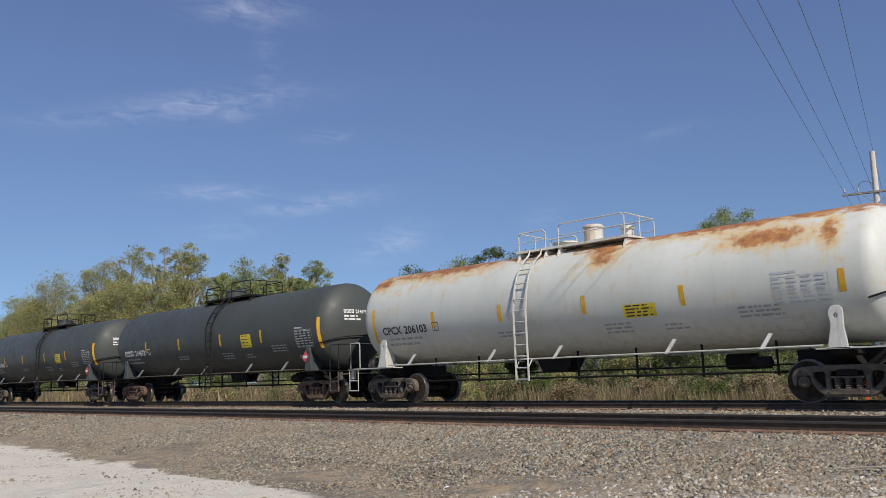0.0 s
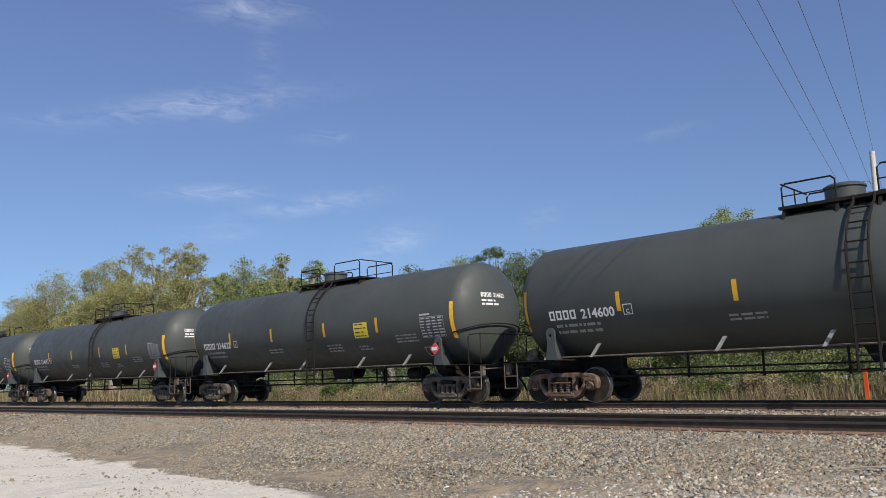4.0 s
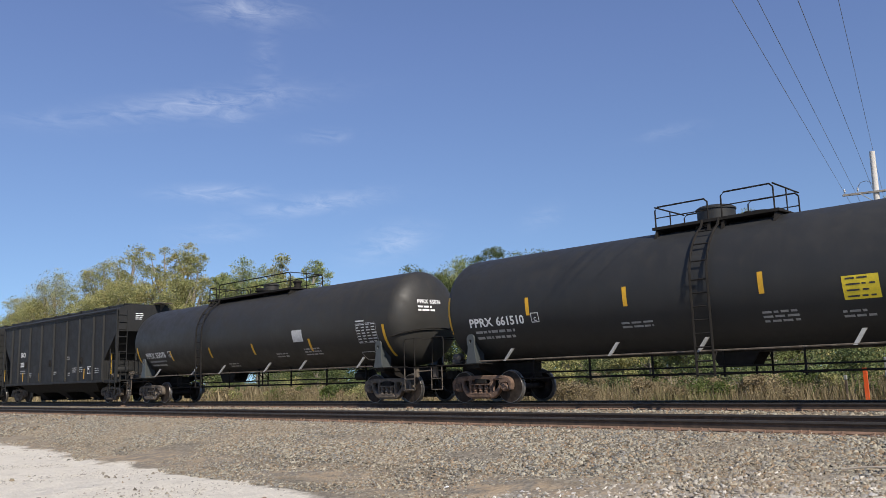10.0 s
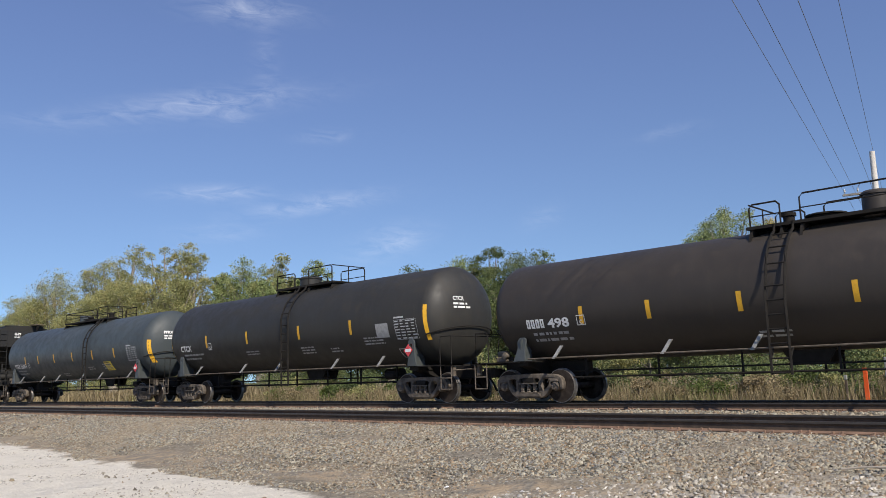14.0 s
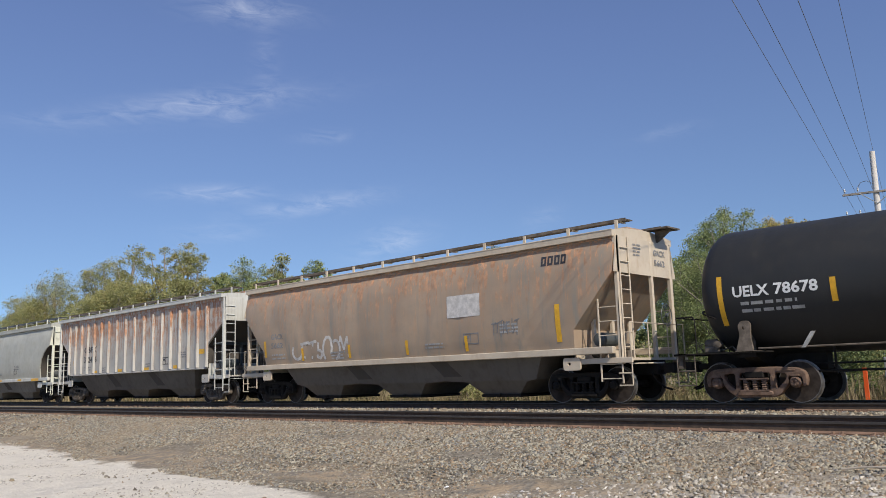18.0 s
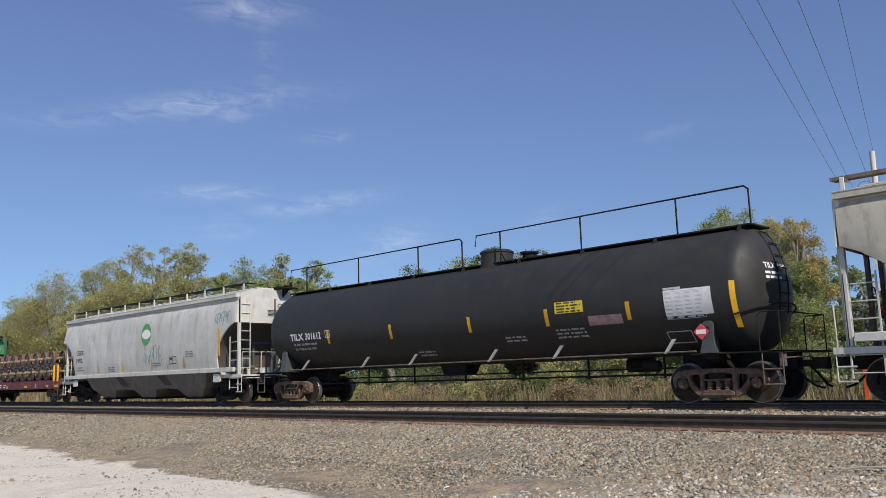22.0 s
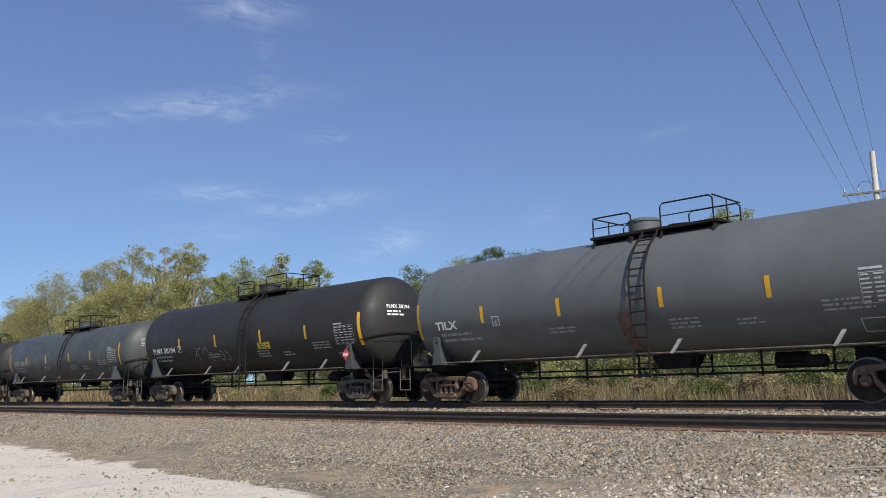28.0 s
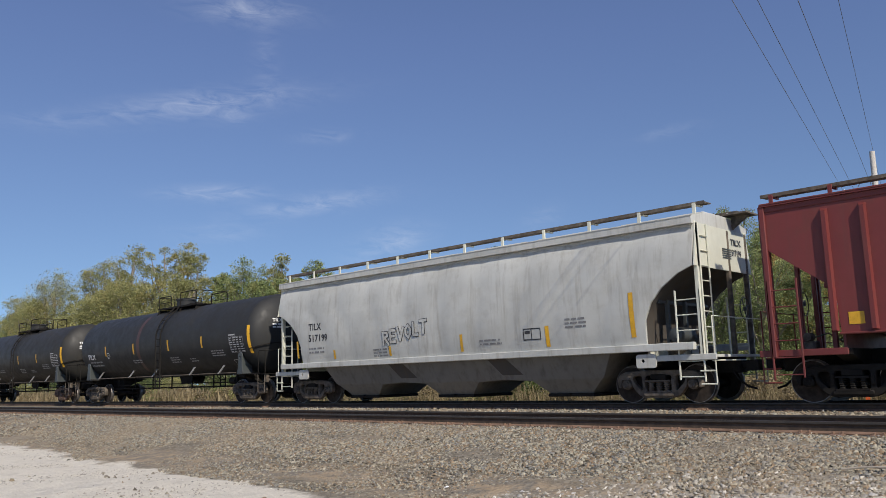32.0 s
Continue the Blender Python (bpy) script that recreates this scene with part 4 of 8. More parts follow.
            mb.tube([(a, 0.0, top), (a, 0.0, top + h)], 0.018)
            part("railing", mb, steel, car)
    dx, dr, dh = c.get("dome", (0.1, 0.42, 0.42))
    mb = MB().lathe([(dr + 0.06, top - 0.12), (dr + 0.06, top + 0.03), (dr, top + 0.04), (dr, top + dh - 0.05), (dr + 0.03, top + dh - 0.04), (dr + 0.03, top + dh), (dr * 0.9, top + dh + 0.05), (0.02, top + dh + 0.07)], "z", (dx, 0, 0), 22)
    part("dome", mb, skin if c["paint"] != "white_rust" else M["valve_white"], car)
    for i, (vx, vr, vh) in enumerate(c.get("valves", ((dx + 0.75, 0.09, 0.24), (dx + 1.2, 0.2, 0.14)))):
        mb = MB().lathe([(vr + 0.04, top), (vr + 0.04, top + 0.06), (vr, top + 0.07), (vr, top + vh * 0.8), (vr * 1.3, top + vh * 0.82), (vr * 1.3, top + vh), (0.01, top + vh + 0.03)], "z", (vx, -0.2 if i % 2 else 0.15, 0), 14)
        part("valve", mb, M["valve_white"] if c["paint"] == "white_rust" else under, car)
    if c.get("long_walk"):
        mb = MB()
        mb.box(-half - 0.3, half + 0.3, -0.5, 0.55, top + 0.0, top + 0.035)
        for i in range(9):
            x = -half + 2 * half * i / 8
            mb.prism([(-0.8, top - 0.3), (-0.5, top + 0.03), (0.5, top + 0.03), (0.8, top - 0.3)], x - 0.03, x + 0.03, "x")
        part("walkway", mb, under, car)
        for a, b in ((-half - 0.2, 0.0), (0.55, half + 0.3)):
            for y in (-0.55,):
                mb = MB().tube([(a, y, top + 0.6), (a + 0.06, y, top + 0.93), (b - 0.1, y, top + 0.93), (b, y, top + 0.84), (b, y, top)], 0.024)
                for i in range(3):
                    x = a + (b - a) * (i + 0.35) / 3
                    mb.tube([(x, y, top), (x, y, top + 0.93)], 0.024)
                part("railing", mb, steel, car)
        mb = MB()
        for y in (-0.25, 0.25):
            mb.tube([head_surf(y, zc + R * k, 1) for k in (0.98, 0.85, 0.6, 0.3, 0.0, -0.4)], 0.025)
        for k in (0.9, 0.7, 0.5, 0.3, 0.1, -0.1, -0.3):
            p = head_surf(0.0, zc + R * k, 1)
            mb.tube([(p[0] + 0.03, -0.25, p[2]), (p[0] + 0.03, 0.25, p[2])], 0.016)
        part("end_ladder", mb, under, car)
    # lettering and reflectors on the side
    white = M[c.get("ink", "lettering")]
    dim = M[c.get("dim_ink", "lettering_dim")]
    for x in c.get("strips", ()):
        edge = abs(x) > tc / 2 + 0.3
        z0, z1 = c.get("strip_z", (2.28, 2.76))
        mb = MB()
        if edge:
            z0, z1 = z0 - 0.35, z1 + 0.25
        bar(mb, x - 0.06, x + 0.06, z0, z1, surf, 6)
        part("reflector", mb, M[c.get("strip_paint", "yellow")], car)
    code, number = c["mark"]
    mx, mz = c.get("mark_at", (-tc / 2 + 0.05, 2.18))
    size = c.get("mark_size", 0.24)
    mb = MB()
    w1 = c.get("mark_w", 2.0)
    code_text(mb, code, mx, mz, size, surf, w1 * 0.44)
    if number:
        letters(mb, number, mx + w1 * 0.5, mz, size, surf, w1 * 0.5)
    part("reporting_mark", mb, white, car)
    mb = MB()
    word_bars(mb, mx + 0.15, mz - 0.12, 1.6, 2, surf, len(number) + int(tc * 10), 0.07, 0.09)
    for i, (x, z, w, rows) in enumerate(c.get("notes", ((-2.2, 2.0, 1.0, 2), (1.35, 2.0, 0.95, 3), (3.0, 1.9, 0.7, 2), (4.9, 2.15, 1.1, 3)))):
        part("stencil", mb, dim, car)
        mb = MB()
        word_bars(mb, x, z, w, rows, surf, i * 13 + 5, 0.045, 0.05)
    part("stencil", mb, dim, car)
    tx = c.get("table", (tc / 2 - 0.65, 2.0, 1.0, 0.62))
    if tx:
        mb = MB()
        table_bars(mb, tx[0], tx[0] + tx[2], tx[1], tx[1] + tx[3], surf)
        frame_bars(mb, tx[0] - 0.15, tx[0] + 0.5, tx[1] - 0.55, tx[1] - 0.27, surf, 0.02)
        part("data_stencil", mb, M["lettering_mid"] if c.get("table_bright", True) else M["table_grey"], car)
    if c.get("c_box", True):
        mb = MB()
        bx = mx + w1 + 0.25
        frame_bars(mb, bx, bx + 0.26, mz, mz + 0.26, surf, 0.02)
        letters(mb, "C", bx + 0.08, mz + 0.04, 0.1, surf)
        part("test_stencil", mb, white, car)
    for x0p, x1p, z0p, z1p in c.get("panels", ()):
        mb = MB()
        bar(mb, x0p, x1p, z0p, z1p, surf, 5)
        p = part("warning_panel", mb, M["yellow_panel"], car)
        mb = MB()
        for k in range(4):
            z = z0p + (z1p - z0p) * (k + 0.5) / 4
            word_bars(mb, x0p + 0.07, z + 0.022, x1p - x0p - 0.14, 1, lambda x, zz: surf(x, zz, 0.011), k, 0.035, 0.02)
        part("panel_writing", mb, M["lettering_black"], p)
    if c.get("placard", True):
        px = tc / 2 - 0.12
        mb = MB()
        y = -1.48
        mb.add([(px, y, 1.45), (px + 0.19, y, 1.64), (px, y, 1.83), (px - 0.19, y, 1.64), (px, y + 0.02, 1.45), (px + 0.19, y + 0.02, 1.64), (px, y + 0.02, 1.83), (px - 0.19, y + 0.02, 1.64)],
               [(0, 1, 2, 3), (7, 6, 5, 4), (0, 4, 5, 1), (1, 5, 6, 2), (2, 6, 7, 3), (3, 7, 4, 0)])
        p = part("hazard_placard", mb, M["placard_red"], car)
        mb = MB().box(px - 0.12, px + 0.12, y - 0.006, y - 0.003, 1.59, 1.69)
        part("placard_band", mb, M["lettering"], p)
    # lettering on the forward head
    if c.get("head_text", True):
        mb = MB()
        hy, hz = c.get("head_at", (-0.75, zc + 0.42))
        hs = lambda y, z: head_surf(y, z, 1)
        code_text(mb, code, hy, hz, 0.13, hs, 0.42)
        if number:
            letters(mb, number, hy + 0.48, hz, 0.13, hs, 0.5)
        word_bars(mb, hy, hz - 0.08, 0.7, 2, hs, 3, 0.06, 0.05)
        part("head_lettering", mb, white, car)
    for d in c.get("extras", ()):
        d(car, c, surf)
    for y0, y1, z0, z1, filled in c.get("head_tags", ()):
        mb = MB()
        if filled:
            for k in range(4):
                bar(mb, y0 + (y1 - y0) * k / 4, y0 + (y1 - y0) * (k + 1) / 4, z0, z1, lambda y, z: head_surf(y, z, 1), 4)
        else:
            tag_scrawl(mb, y0, z0, y1 - y0, z1 - z0, lambda y, z: head_surf(y, z, 1), 5, 0.05, 4)
        part("graffiti", mb, M["lettering"], car)
    for kind, gx, gz, gw, gh, ink, seed in c.get("tags", ()):
        mb = MB()
        if kind == "tag":
            tag_scrawl(mb, gx, gz, gw, gh, surf, seed)
        elif kind == "patch":
            bar(mb, gx, gx + gw, gz, gz + gh, surf, 14)
        part("graffiti" if kind == "tag" else "patch", mb, M[ink], car)


# ---------------------------------------------------------------- covered hoppers
def lerp_rows(rows, z):
    for (za, a), (zb, b) in zip(rows, rows[1:]):
        if z <= zb:
            return a + (b - a) * (z - za) / (zb - za) if zb > za else a
    return rows[-1][1]


JACK_PAD = plate([rounded([(-0.27, -0.17), (0.27, -0.17), (0.27, 0.16), (-0.27, 0.16)], 0.08), circle(-0.08, 0.0, 0.045, 8)], 0.025, 0.006)
PALE = {"white", "grey", "grey_dirty", "pale_blue", "rib_grey"}


def hopper_car(car, c):
    """A covered hopper. c['side'] gives half widths by height, c['ends'] half lengths by height."""
    tc, L = c["tc"], c["L"] / 2
    side, ends = c["side"], c["ends"]
    skin, under = M[c["paint"]], M["under"]
    trim = M[c.get("trim", c["paint"])]
    zs = sorted(set([z for z, _ in side] + [z for z, _ in ends]))
    extra = []
    for a, b in zip(zs, zs[1:]):
        extra += [a, (a + b) / 2] if b - a > 0.3 else [a]
    zs = extra + [zs[-1]]
    z_lo, z_hi = zs[0], zs[-1]

    def hw(z):
        return lerp_rows(side, z)

    n2 = 6 * (len(c["seams"]) + 1) if c.get("seams") else 0

    def swell(i):
        return 0.028 * abs(math.sin(math.pi * i / 6)) ** 0.38

    def surf(x, z, lift=0.008):
        y = -hw(z) - lift
        if n2:
            e = lerp_rows(ends, z)
            u = min(max((x + e) / (2 * e), 0.0), 1.0) * n2
            i = int(u)
            y += 0.028 - (swell(i) * (1 - u + i) + swell(i + 1) * (u - i))
        return (x, y, z)

    mb = MB()
    nx = 24
    rings = []
    for z in zs:
        e, w = lerp_rows(ends, z), hw(z)
        rings.append([(-e + 2 * e * i / nx, -w, z) for i in range(nx + 1)] + [(e - 2 * e * i / nx, w, z) for i in range(nx + 1)])
    if n2:
        # each side sheet bellies out a little between its seams
        rings = []
        for z in zs:
            e, w = lerp_rows(ends, z), hw(z) - 0.028
            rings.append([(-e + 2 * e * i / n2, -w - swell(i), z) for i in range(n2 + 1)] + [(e - 2 * e * i / n2, w + swell(i), z) for i in range(n2 + 1)])
    mb.loft(rings)
    part("hopper_body", mb, skin, car, sharp=28)
    # roof
    ze = c.get("roof", z_hi + 0.25)
    wt = hw(z_hi)
    zr = min(ze - 0.05, z_hi + c.get("eave", 0.05))
    lip = wt + (0.17 if c["paint"] in PALE or c["paint"] == "salmon" else 0.08)
    mb = MB().prism([(-lip, z_hi + 0.0), (-lip, zr), (-wt * 0.82, (zr + ze) / 2), (-wt * 0.55, ze - 0.03), (0, ze), (wt * 0.55, ze - 0.03), (wt * 0.82, (zr + ze) / 2), (lip, zr), (lip, z_hi + 0.0)], -L, L, "x")
    part("roof", mb, M[c.get("roof_paint", c["paint"])], car)
    for y in (-1, 1):
        mb = MB().tube([(-L, y * (lip - 0.005), zr + 0.0), (L, y * (lip - 0.005), zr + 0.0)], 0.02, 6)
        part("roof_edge", mb, M[c.get("roof_paint", c["paint"])], car)
    for z in c.get("ridges", ()):
        mb = MB().tube([(-lerp_rows(ends, z), -hw(z) - 0.004, z), (lerp_rows(ends, z), -hw(z) - 0.004, z)], 0.022, 6)
        part("side_ridge", mb, skin, car)
    if c.get("lip", True):
        for y in (-1, 1):
            mb = MB().box(-L + 0.05, L - 0.05, y * (wt + 0.0), y * (wt + 0.025), z_hi - 0.12, z_hi + 0.0, 0.008)
            part("top_chord", mb, skin, car)
    # walkway and hatches on the roof
    if c.get("walk", True):
        zw = c.get("walk_z", ze + 0.14)
        for y in (-1, 1):
            mb = MB()
            for k in range(4):
                ya = y * (0.72 + 0.085 * k)
                mb.box(-L - 0.15, L + 0.15, ya, ya + y * 0.06, zw, zw + 0.03)
            mb.box(-L - 0.15, L + 0.15, y * 1.06, y * 1.09, zw - 0.03, zw + 0.05)
            part("running_board", mb, M[c.get("board_paint", "frame_steel")], car)
            n = c.get("brackets", 12)
            for i in range(n):
                x = -L + 0.1 + (2 * L - 0.2) * i / (n - 1)
                mb = MB().box(x - 0.045, x + 0.045, y * 1.10, y * 1.14, zr - 0.04, zw + 0.02, 0.006)
                mb.box(x - 0.03, x + 0.03, y * 0.7, y * 1.06, zw - 0.035, zw)
                part("walk_bracket", mb, trim, car)
        for i in range(c.get("hatches", 6)):
            n = c.get("hatches", 6)
            x = -L + 2 * L * (i + 0.5) / n
            mb = MB().box(x - L / n * 0.86, x + L / n * 0.86, -0.42, 0.42, ze - 0.05, ze + 0.09, 0.03)
            part("hatch_cover", mb, M[c.get("hatch_paint", c["paint"])], car)
    # ribs
    for x in c.get("ribs", ()):
        d, rw = c.get("rib_depth", 0.12), c.get("rib_width", 0.085)
        rt = rw * 0.6
        z0, z1 = z_lo + 0.02, z_hi - c.get("rib_drop", 0.22)
        for y in (-1, 1):
            w0 = hw(z0)
            mb = MB()
            mb.add([(x - rw, y * w0, z0), (x - rt, y * (w0 + d), z0 + 0.02), (x + rt, y * (w0 + d), z0 + 0.02), (x + rw, y * w0, z0),
                    (x - rw, y * w0, z1), (x - rt, y * (w0 + d), z1 - 0.06), (x + rt, y * (w0 + d), z1 - 0.06), (x + rw, y * w0, z1)],
                   [(0, 4, 5, 1), (1, 5, 6, 2), (2, 6, 7, 3), (4, 7, 6, 5), (0, 1, 2, 3)])
            part("rib", mb, M[c.get("rib_paint", c["paint"])], car)
    # sill under the side
    zs0, zs1 = c.get("sill", (z_lo - 0.18, z_lo))
    if zs1 > zs0:
        for y in (-1, 1):
            e = c.get("sill_len", L - 0.15)
            mb = MB().box(-e, e, y * (hw(z_lo) - 0.08), y * (hw(z_lo) + 0.07), zs0, zs1, 0.015)
            part("side_sill", mb, M[c.get("sill_paint", c["paint"])], car)
    mb = MB().box(-L - 0.3, L + 0.3, -0.22, 0.22, 0.68, 1.12, 0.02)
    for s in (-1, 1):
        mb.prism([(-0.4, 0.72), (0.4, 0.72), (1.4, 1.0), (1.4, 1.12), (-1.4, 1.12), (-1.4, 1.0)], s * tc / 2 - 0.17, s * tc / 2 + 0.17, "x")
    part("centre_sill", mb, under, car)
    # bays: funnels side by side, which part below the ridge between them
    bays = c.get("bays", ((-4.0, 2.0), (0.0, 2.0), (4.0, 2.0)))
    ridge, zb = c.get("ridge_z", 0.66), c.get("bay_z", 0.24)
    yt, yb, wb = hw(z_lo) - 0.05, c.get("bay_y", 0.85), c.get("bay_bottom", 0.65)
    ym = yt + (yb - yt) * (z_lo - ridge) / (z_lo - zb) * 0.8
    for k, (xc, _) in enumerate(bays):
        outer = max(0.75, tc / 2 - 1.5 - abs(xc))
        lw = (xc - bays[k - 1][0]) / 2 if k else outer
        rw = (bays[k + 1][0] - xc) / 2 if k + 1 < len(bays) else outer
        wm = wb * 1.7
        levels = ((zb, yb, min(wb, lw), min(wb, rw)), (ridge - 0.06, ym - 0.05, min(wm, lw), min(wm, rw)), (ridge, ym, lw, rw))
        top = (z_lo + 0.02, yt, lw + (0 if k else 0.5), rw + (0 if k + 1 < len(bays) else 0.5))
        rings = [[(xc - a, -y, z), (xc + b, -y, z), (xc + b, y, z), (xc - a, y, z)] for z, y, a, b in (*levels, top)]
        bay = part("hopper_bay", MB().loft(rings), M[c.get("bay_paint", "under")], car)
        mb = MB().box(xc - wb - 0.08, xc + wb + 0.08, -yb - 0.07, yb + 0.07, zb - 0.07, zb + 0.02, 0.01)
        mb.tube([(xc, -yb - 0.15, zb), (xc, yb + 0.15, zb)], 0.03)
        part("outlet_gate", mb, under, bay)
        # dark diagonal patch on the bay side paints the shade between bays
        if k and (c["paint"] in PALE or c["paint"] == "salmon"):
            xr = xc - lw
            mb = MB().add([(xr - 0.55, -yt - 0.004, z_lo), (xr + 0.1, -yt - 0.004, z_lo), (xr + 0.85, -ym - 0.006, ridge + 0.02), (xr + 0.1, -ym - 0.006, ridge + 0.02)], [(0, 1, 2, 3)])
            part("slope_seam", mb, M["slope_grime_shade"], car)
    # ends: posts, ladders, platforms, rails
    for s in (-1, 1):
        mb = MB()
        mb.box(s * (L - 1.5), s * (L + 0.32), -1.4, 1.4, 1.06, 1.12)
        mb.box(s * (L - 1.5), s * (L + 0.32), -1.46, -1.4, 1.0, 1.14, 0.01)
        part("end_platform", mb, M[c.get("sill_paint", c["paint"])], car)
        for y in (-1, 1):
            wy = hw(z_hi) + 0.02
            mb = MB().box(s * (L - 0.08), s * (L + 0.03), y * (wy - 0.09), y * (wy + 0.04), 0.98, z_hi + 0.05, 0.012)
            part("corner_post", mb, trim, car)
            mb = MB()
            z = 0.62
            stile = L - 0.62
            ztop = c.get("ladder_top", 2.65)
            mb.box(s * (stile - 0.02), s * (stile + 0.02), y * (wy + 0.0), y * (wy + 0.035), 0.55, ztop, 0.006)
            mb.box(s * (L - 0.02), s * (L + 0.02), y * (wy + 0.0), y * (wy + 0.04), 0.5, ztop, 0.008)
            while z < ztop:
                mb.tube([(s * (stile - 0.01), y * (wy + 0.02), z), (s * (L + 0.01), y * (wy + 0.02), z)], 0.014, 5)
                z += 0.36
            part("side_ladder", mb, M[c.get("ladder_paint", c.get("trim", c["paint"]))], car)
        # ladder on the end sheet, near side
        mb = MB()
        xe = s * (L + 0.06)
        for y in (-wt + 0.02, -wt + 0.46):
            mb.box(xe - 0.015, xe + 0.015, y - 0.018, y + 0.018, 1.12, z_hi + 0.02, 0.006)
        z = 1.4
        while z < z_hi:
            mb.tube([(xe, -wt + 0.02, z), (xe, -wt + 0.46, z)], 0.016, 5)
            z += 0.36
        part("end_ladder", mb, M[c.get("ladder_paint", c.get("trim", c["paint"]))], car)
        mb = MB()
        for y in (0.3, 1.32):
            mb.box(s * (L - 0.06), s * (L + 0.04), y - 0.05, y + 0.05, 1.1, z_hi, 0.01)
        part("end_post", mb, M["frame_steel"] if c["paint"] in PALE else trim, car)
        mb = MB()
        mb.tube([(s * (L + 0.25), -1.38, 1.1), (s * (L + 0.25), -1.38, 2.0), (s * (L + 0.25), 1.38, 2.0), (s * (L + 0.25), 1.38, 1.1)], 0.018)
        mb.tube([(s * (L + 0.25), -0.5, 1.1), (s * (L + 0.25), -0.5, 2.0)], 0.016)
        mb.tube([(s * (L + 0.25), 0.5, 1.1), (s * (L + 0.25), 0.5, 2.0)], 0.016)
        part("end_railing", mb, M[c.get("ladder_paint", c.get("trim", c["paint"]))], car)
        mb = MB()
        mb.box(s * (L - 0.1), s * (L + 0.55), 0.35, 1.05, ze + 0.04, ze + 0.08)
        mb.prism([(s * (L + 0.0), ze - 0.3), (s * (L + 0.5), ze + 0.04), (s * (L + 0.0), ze + 0.04)], 0.68, 0.74)
        part("roof_end_step", mb, M[c.get("board_paint", "frame_steel")], car)
        mb = MB()
        mb.tube([(s * (L + 0.15), -1.3, 0.98), (s * (L + 0.42), -0.9, 0.98), (s * (L + 0.42), -0.1, 0.98)], 0.018)
        part("uncoupling_lever", mb, M[c.get("ladder_paint", c.get("trim", c["paint"]))], car)
        for y in (-1.42, 1.42):
            mb = MB()
            for z in (0.45, 0.75):
                mb.tube([(s * (L - 0.1), y, z), (s * (L + 0.28), y, z)], 0.018)
            mb.tube([(s * (L + 0.28), y, 1.08), (s * (L + 0.28), y, 0.45)], 0.016)
            part("sill_step", mb, M[c.get("ladder_paint", c.get("trim", c["paint"]))], car)
        mb = MB().box(s * (L - 0.55), s * (L - 0.3), -0.55, -0.2, 1.12, 1.34, 0.04)
        mb.lathe([(0.02, -0.14), (0.09, -0.12), (0.1, 0.1), (0.04, 0.14)], "y", (s * (L - 0.42), -0.5, 1.42), 12)
        mb.tube([(s * (L - 0.42), -0.3, 1.4), (s * (L - 0.7), -0.1, 1.5), (s * (L - 0.9), 0.2, 1.3)], 0.018)
        part("air_valve", mb, M["frame_steel"], car)
        if s > 0:
            mb = MB().lathe([(0.03, -0.42), (0.17, -0.38), (0.19, -0.3), (0.19, 0.3), (0.17, 0.38), (0.03, 0.42)], "y", (L - 0.82, -0.75, 1.62), 16)
            mb.box(L - 0.9, L - 0.74, -1.0, -0.94, 1.12, 1.5)
            mb.box(L - 0.9, L - 0.74, -0.56, -0.5, 1.12, 1.5)
            part("air_reservoir", mb, M["slate_dark"] if c["paint"] in PALE or c["paint"] == "salmon" else trim, car)
            mb = MB().lathe([(0.04, -0.2), (0.15, -0.18), (0.15, 0.1), (0.08, 0.2), (0.03, 0.34)], "x", (L - 0.75, -1.2, 1.30), 14)
            part("brake_cylinder", mb, M["frame_steel"], car)
        z_cut = next((z for z, e in ends if e > L - 0.1), z_hi - 1.0)
        if c.get("cut", True):
            mb = MB().prism([(-wt - 0.02, z_hi + 0.02), (wt + 0.02, z_hi + 0.02), (hw(z_cut), z_cut - 0.02), (-hw(z_cut), z_cut - 0.02)], s * (L - 0.0), s * (L + 0.03), "x")
            part("end_panel", mb, M[c.get("end_paint", c.get("trim", c["paint"]))], car)
            if c["paint"] in PALE:
                mb = MB()
                for k in range(5):
                    mb.box(s * (L + 0.03), s * (L + 0.045), -0.05, 0.42, z_hi - 0.72 + 0.055 * k, z_hi - 0.69 + 0.055 * k)
                part("vent", mb, M["slate_dark"], car)
        # dark sheet over the end slope, its shade and dirt put into colour
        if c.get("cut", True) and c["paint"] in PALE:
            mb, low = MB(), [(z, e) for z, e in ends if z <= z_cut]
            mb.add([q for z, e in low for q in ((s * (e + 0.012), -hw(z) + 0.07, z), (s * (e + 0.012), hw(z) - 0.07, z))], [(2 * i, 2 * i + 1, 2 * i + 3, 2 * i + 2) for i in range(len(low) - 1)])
            part("end_slope_sheet", mb, M["slope_grime_shade"], car)
        if c["paint"] in PALE or c["paint"] == "salmon":
            for y in (-1.47, 1.47):
                mb = MB().add([(s * (L - 1.45) + x, y + h, 1.02 + z) for x, h, z in JACK_PAD.v], JACK_PAD.f)
                part("jacking_pad", mb, M[c.get("sill_paint", c["paint"])], car)
        if c["paint"] == "pale_blue":
            pts = [(1.50, 1.13), (1.56, 1.45), (1.50, 1.78), (1.34, 2.02), (0.78, 2.02), (0.78, 1.13)]
            for y in (-1.47, 1.43):
                mb = MB().prism([(s * (L - a), z) for a, z in pts], y, y + 0.03)
                part("end_gusset", mb, trim, car)
        mb = MB().lathe([(0.265, 0.03), (0.28, 0.045), (0.295, 0.03), (0.28, 0.015), (0.265, 0.03)], "x", (s * (L + 0.1), 0.75, 2.25), 18, caps=False)
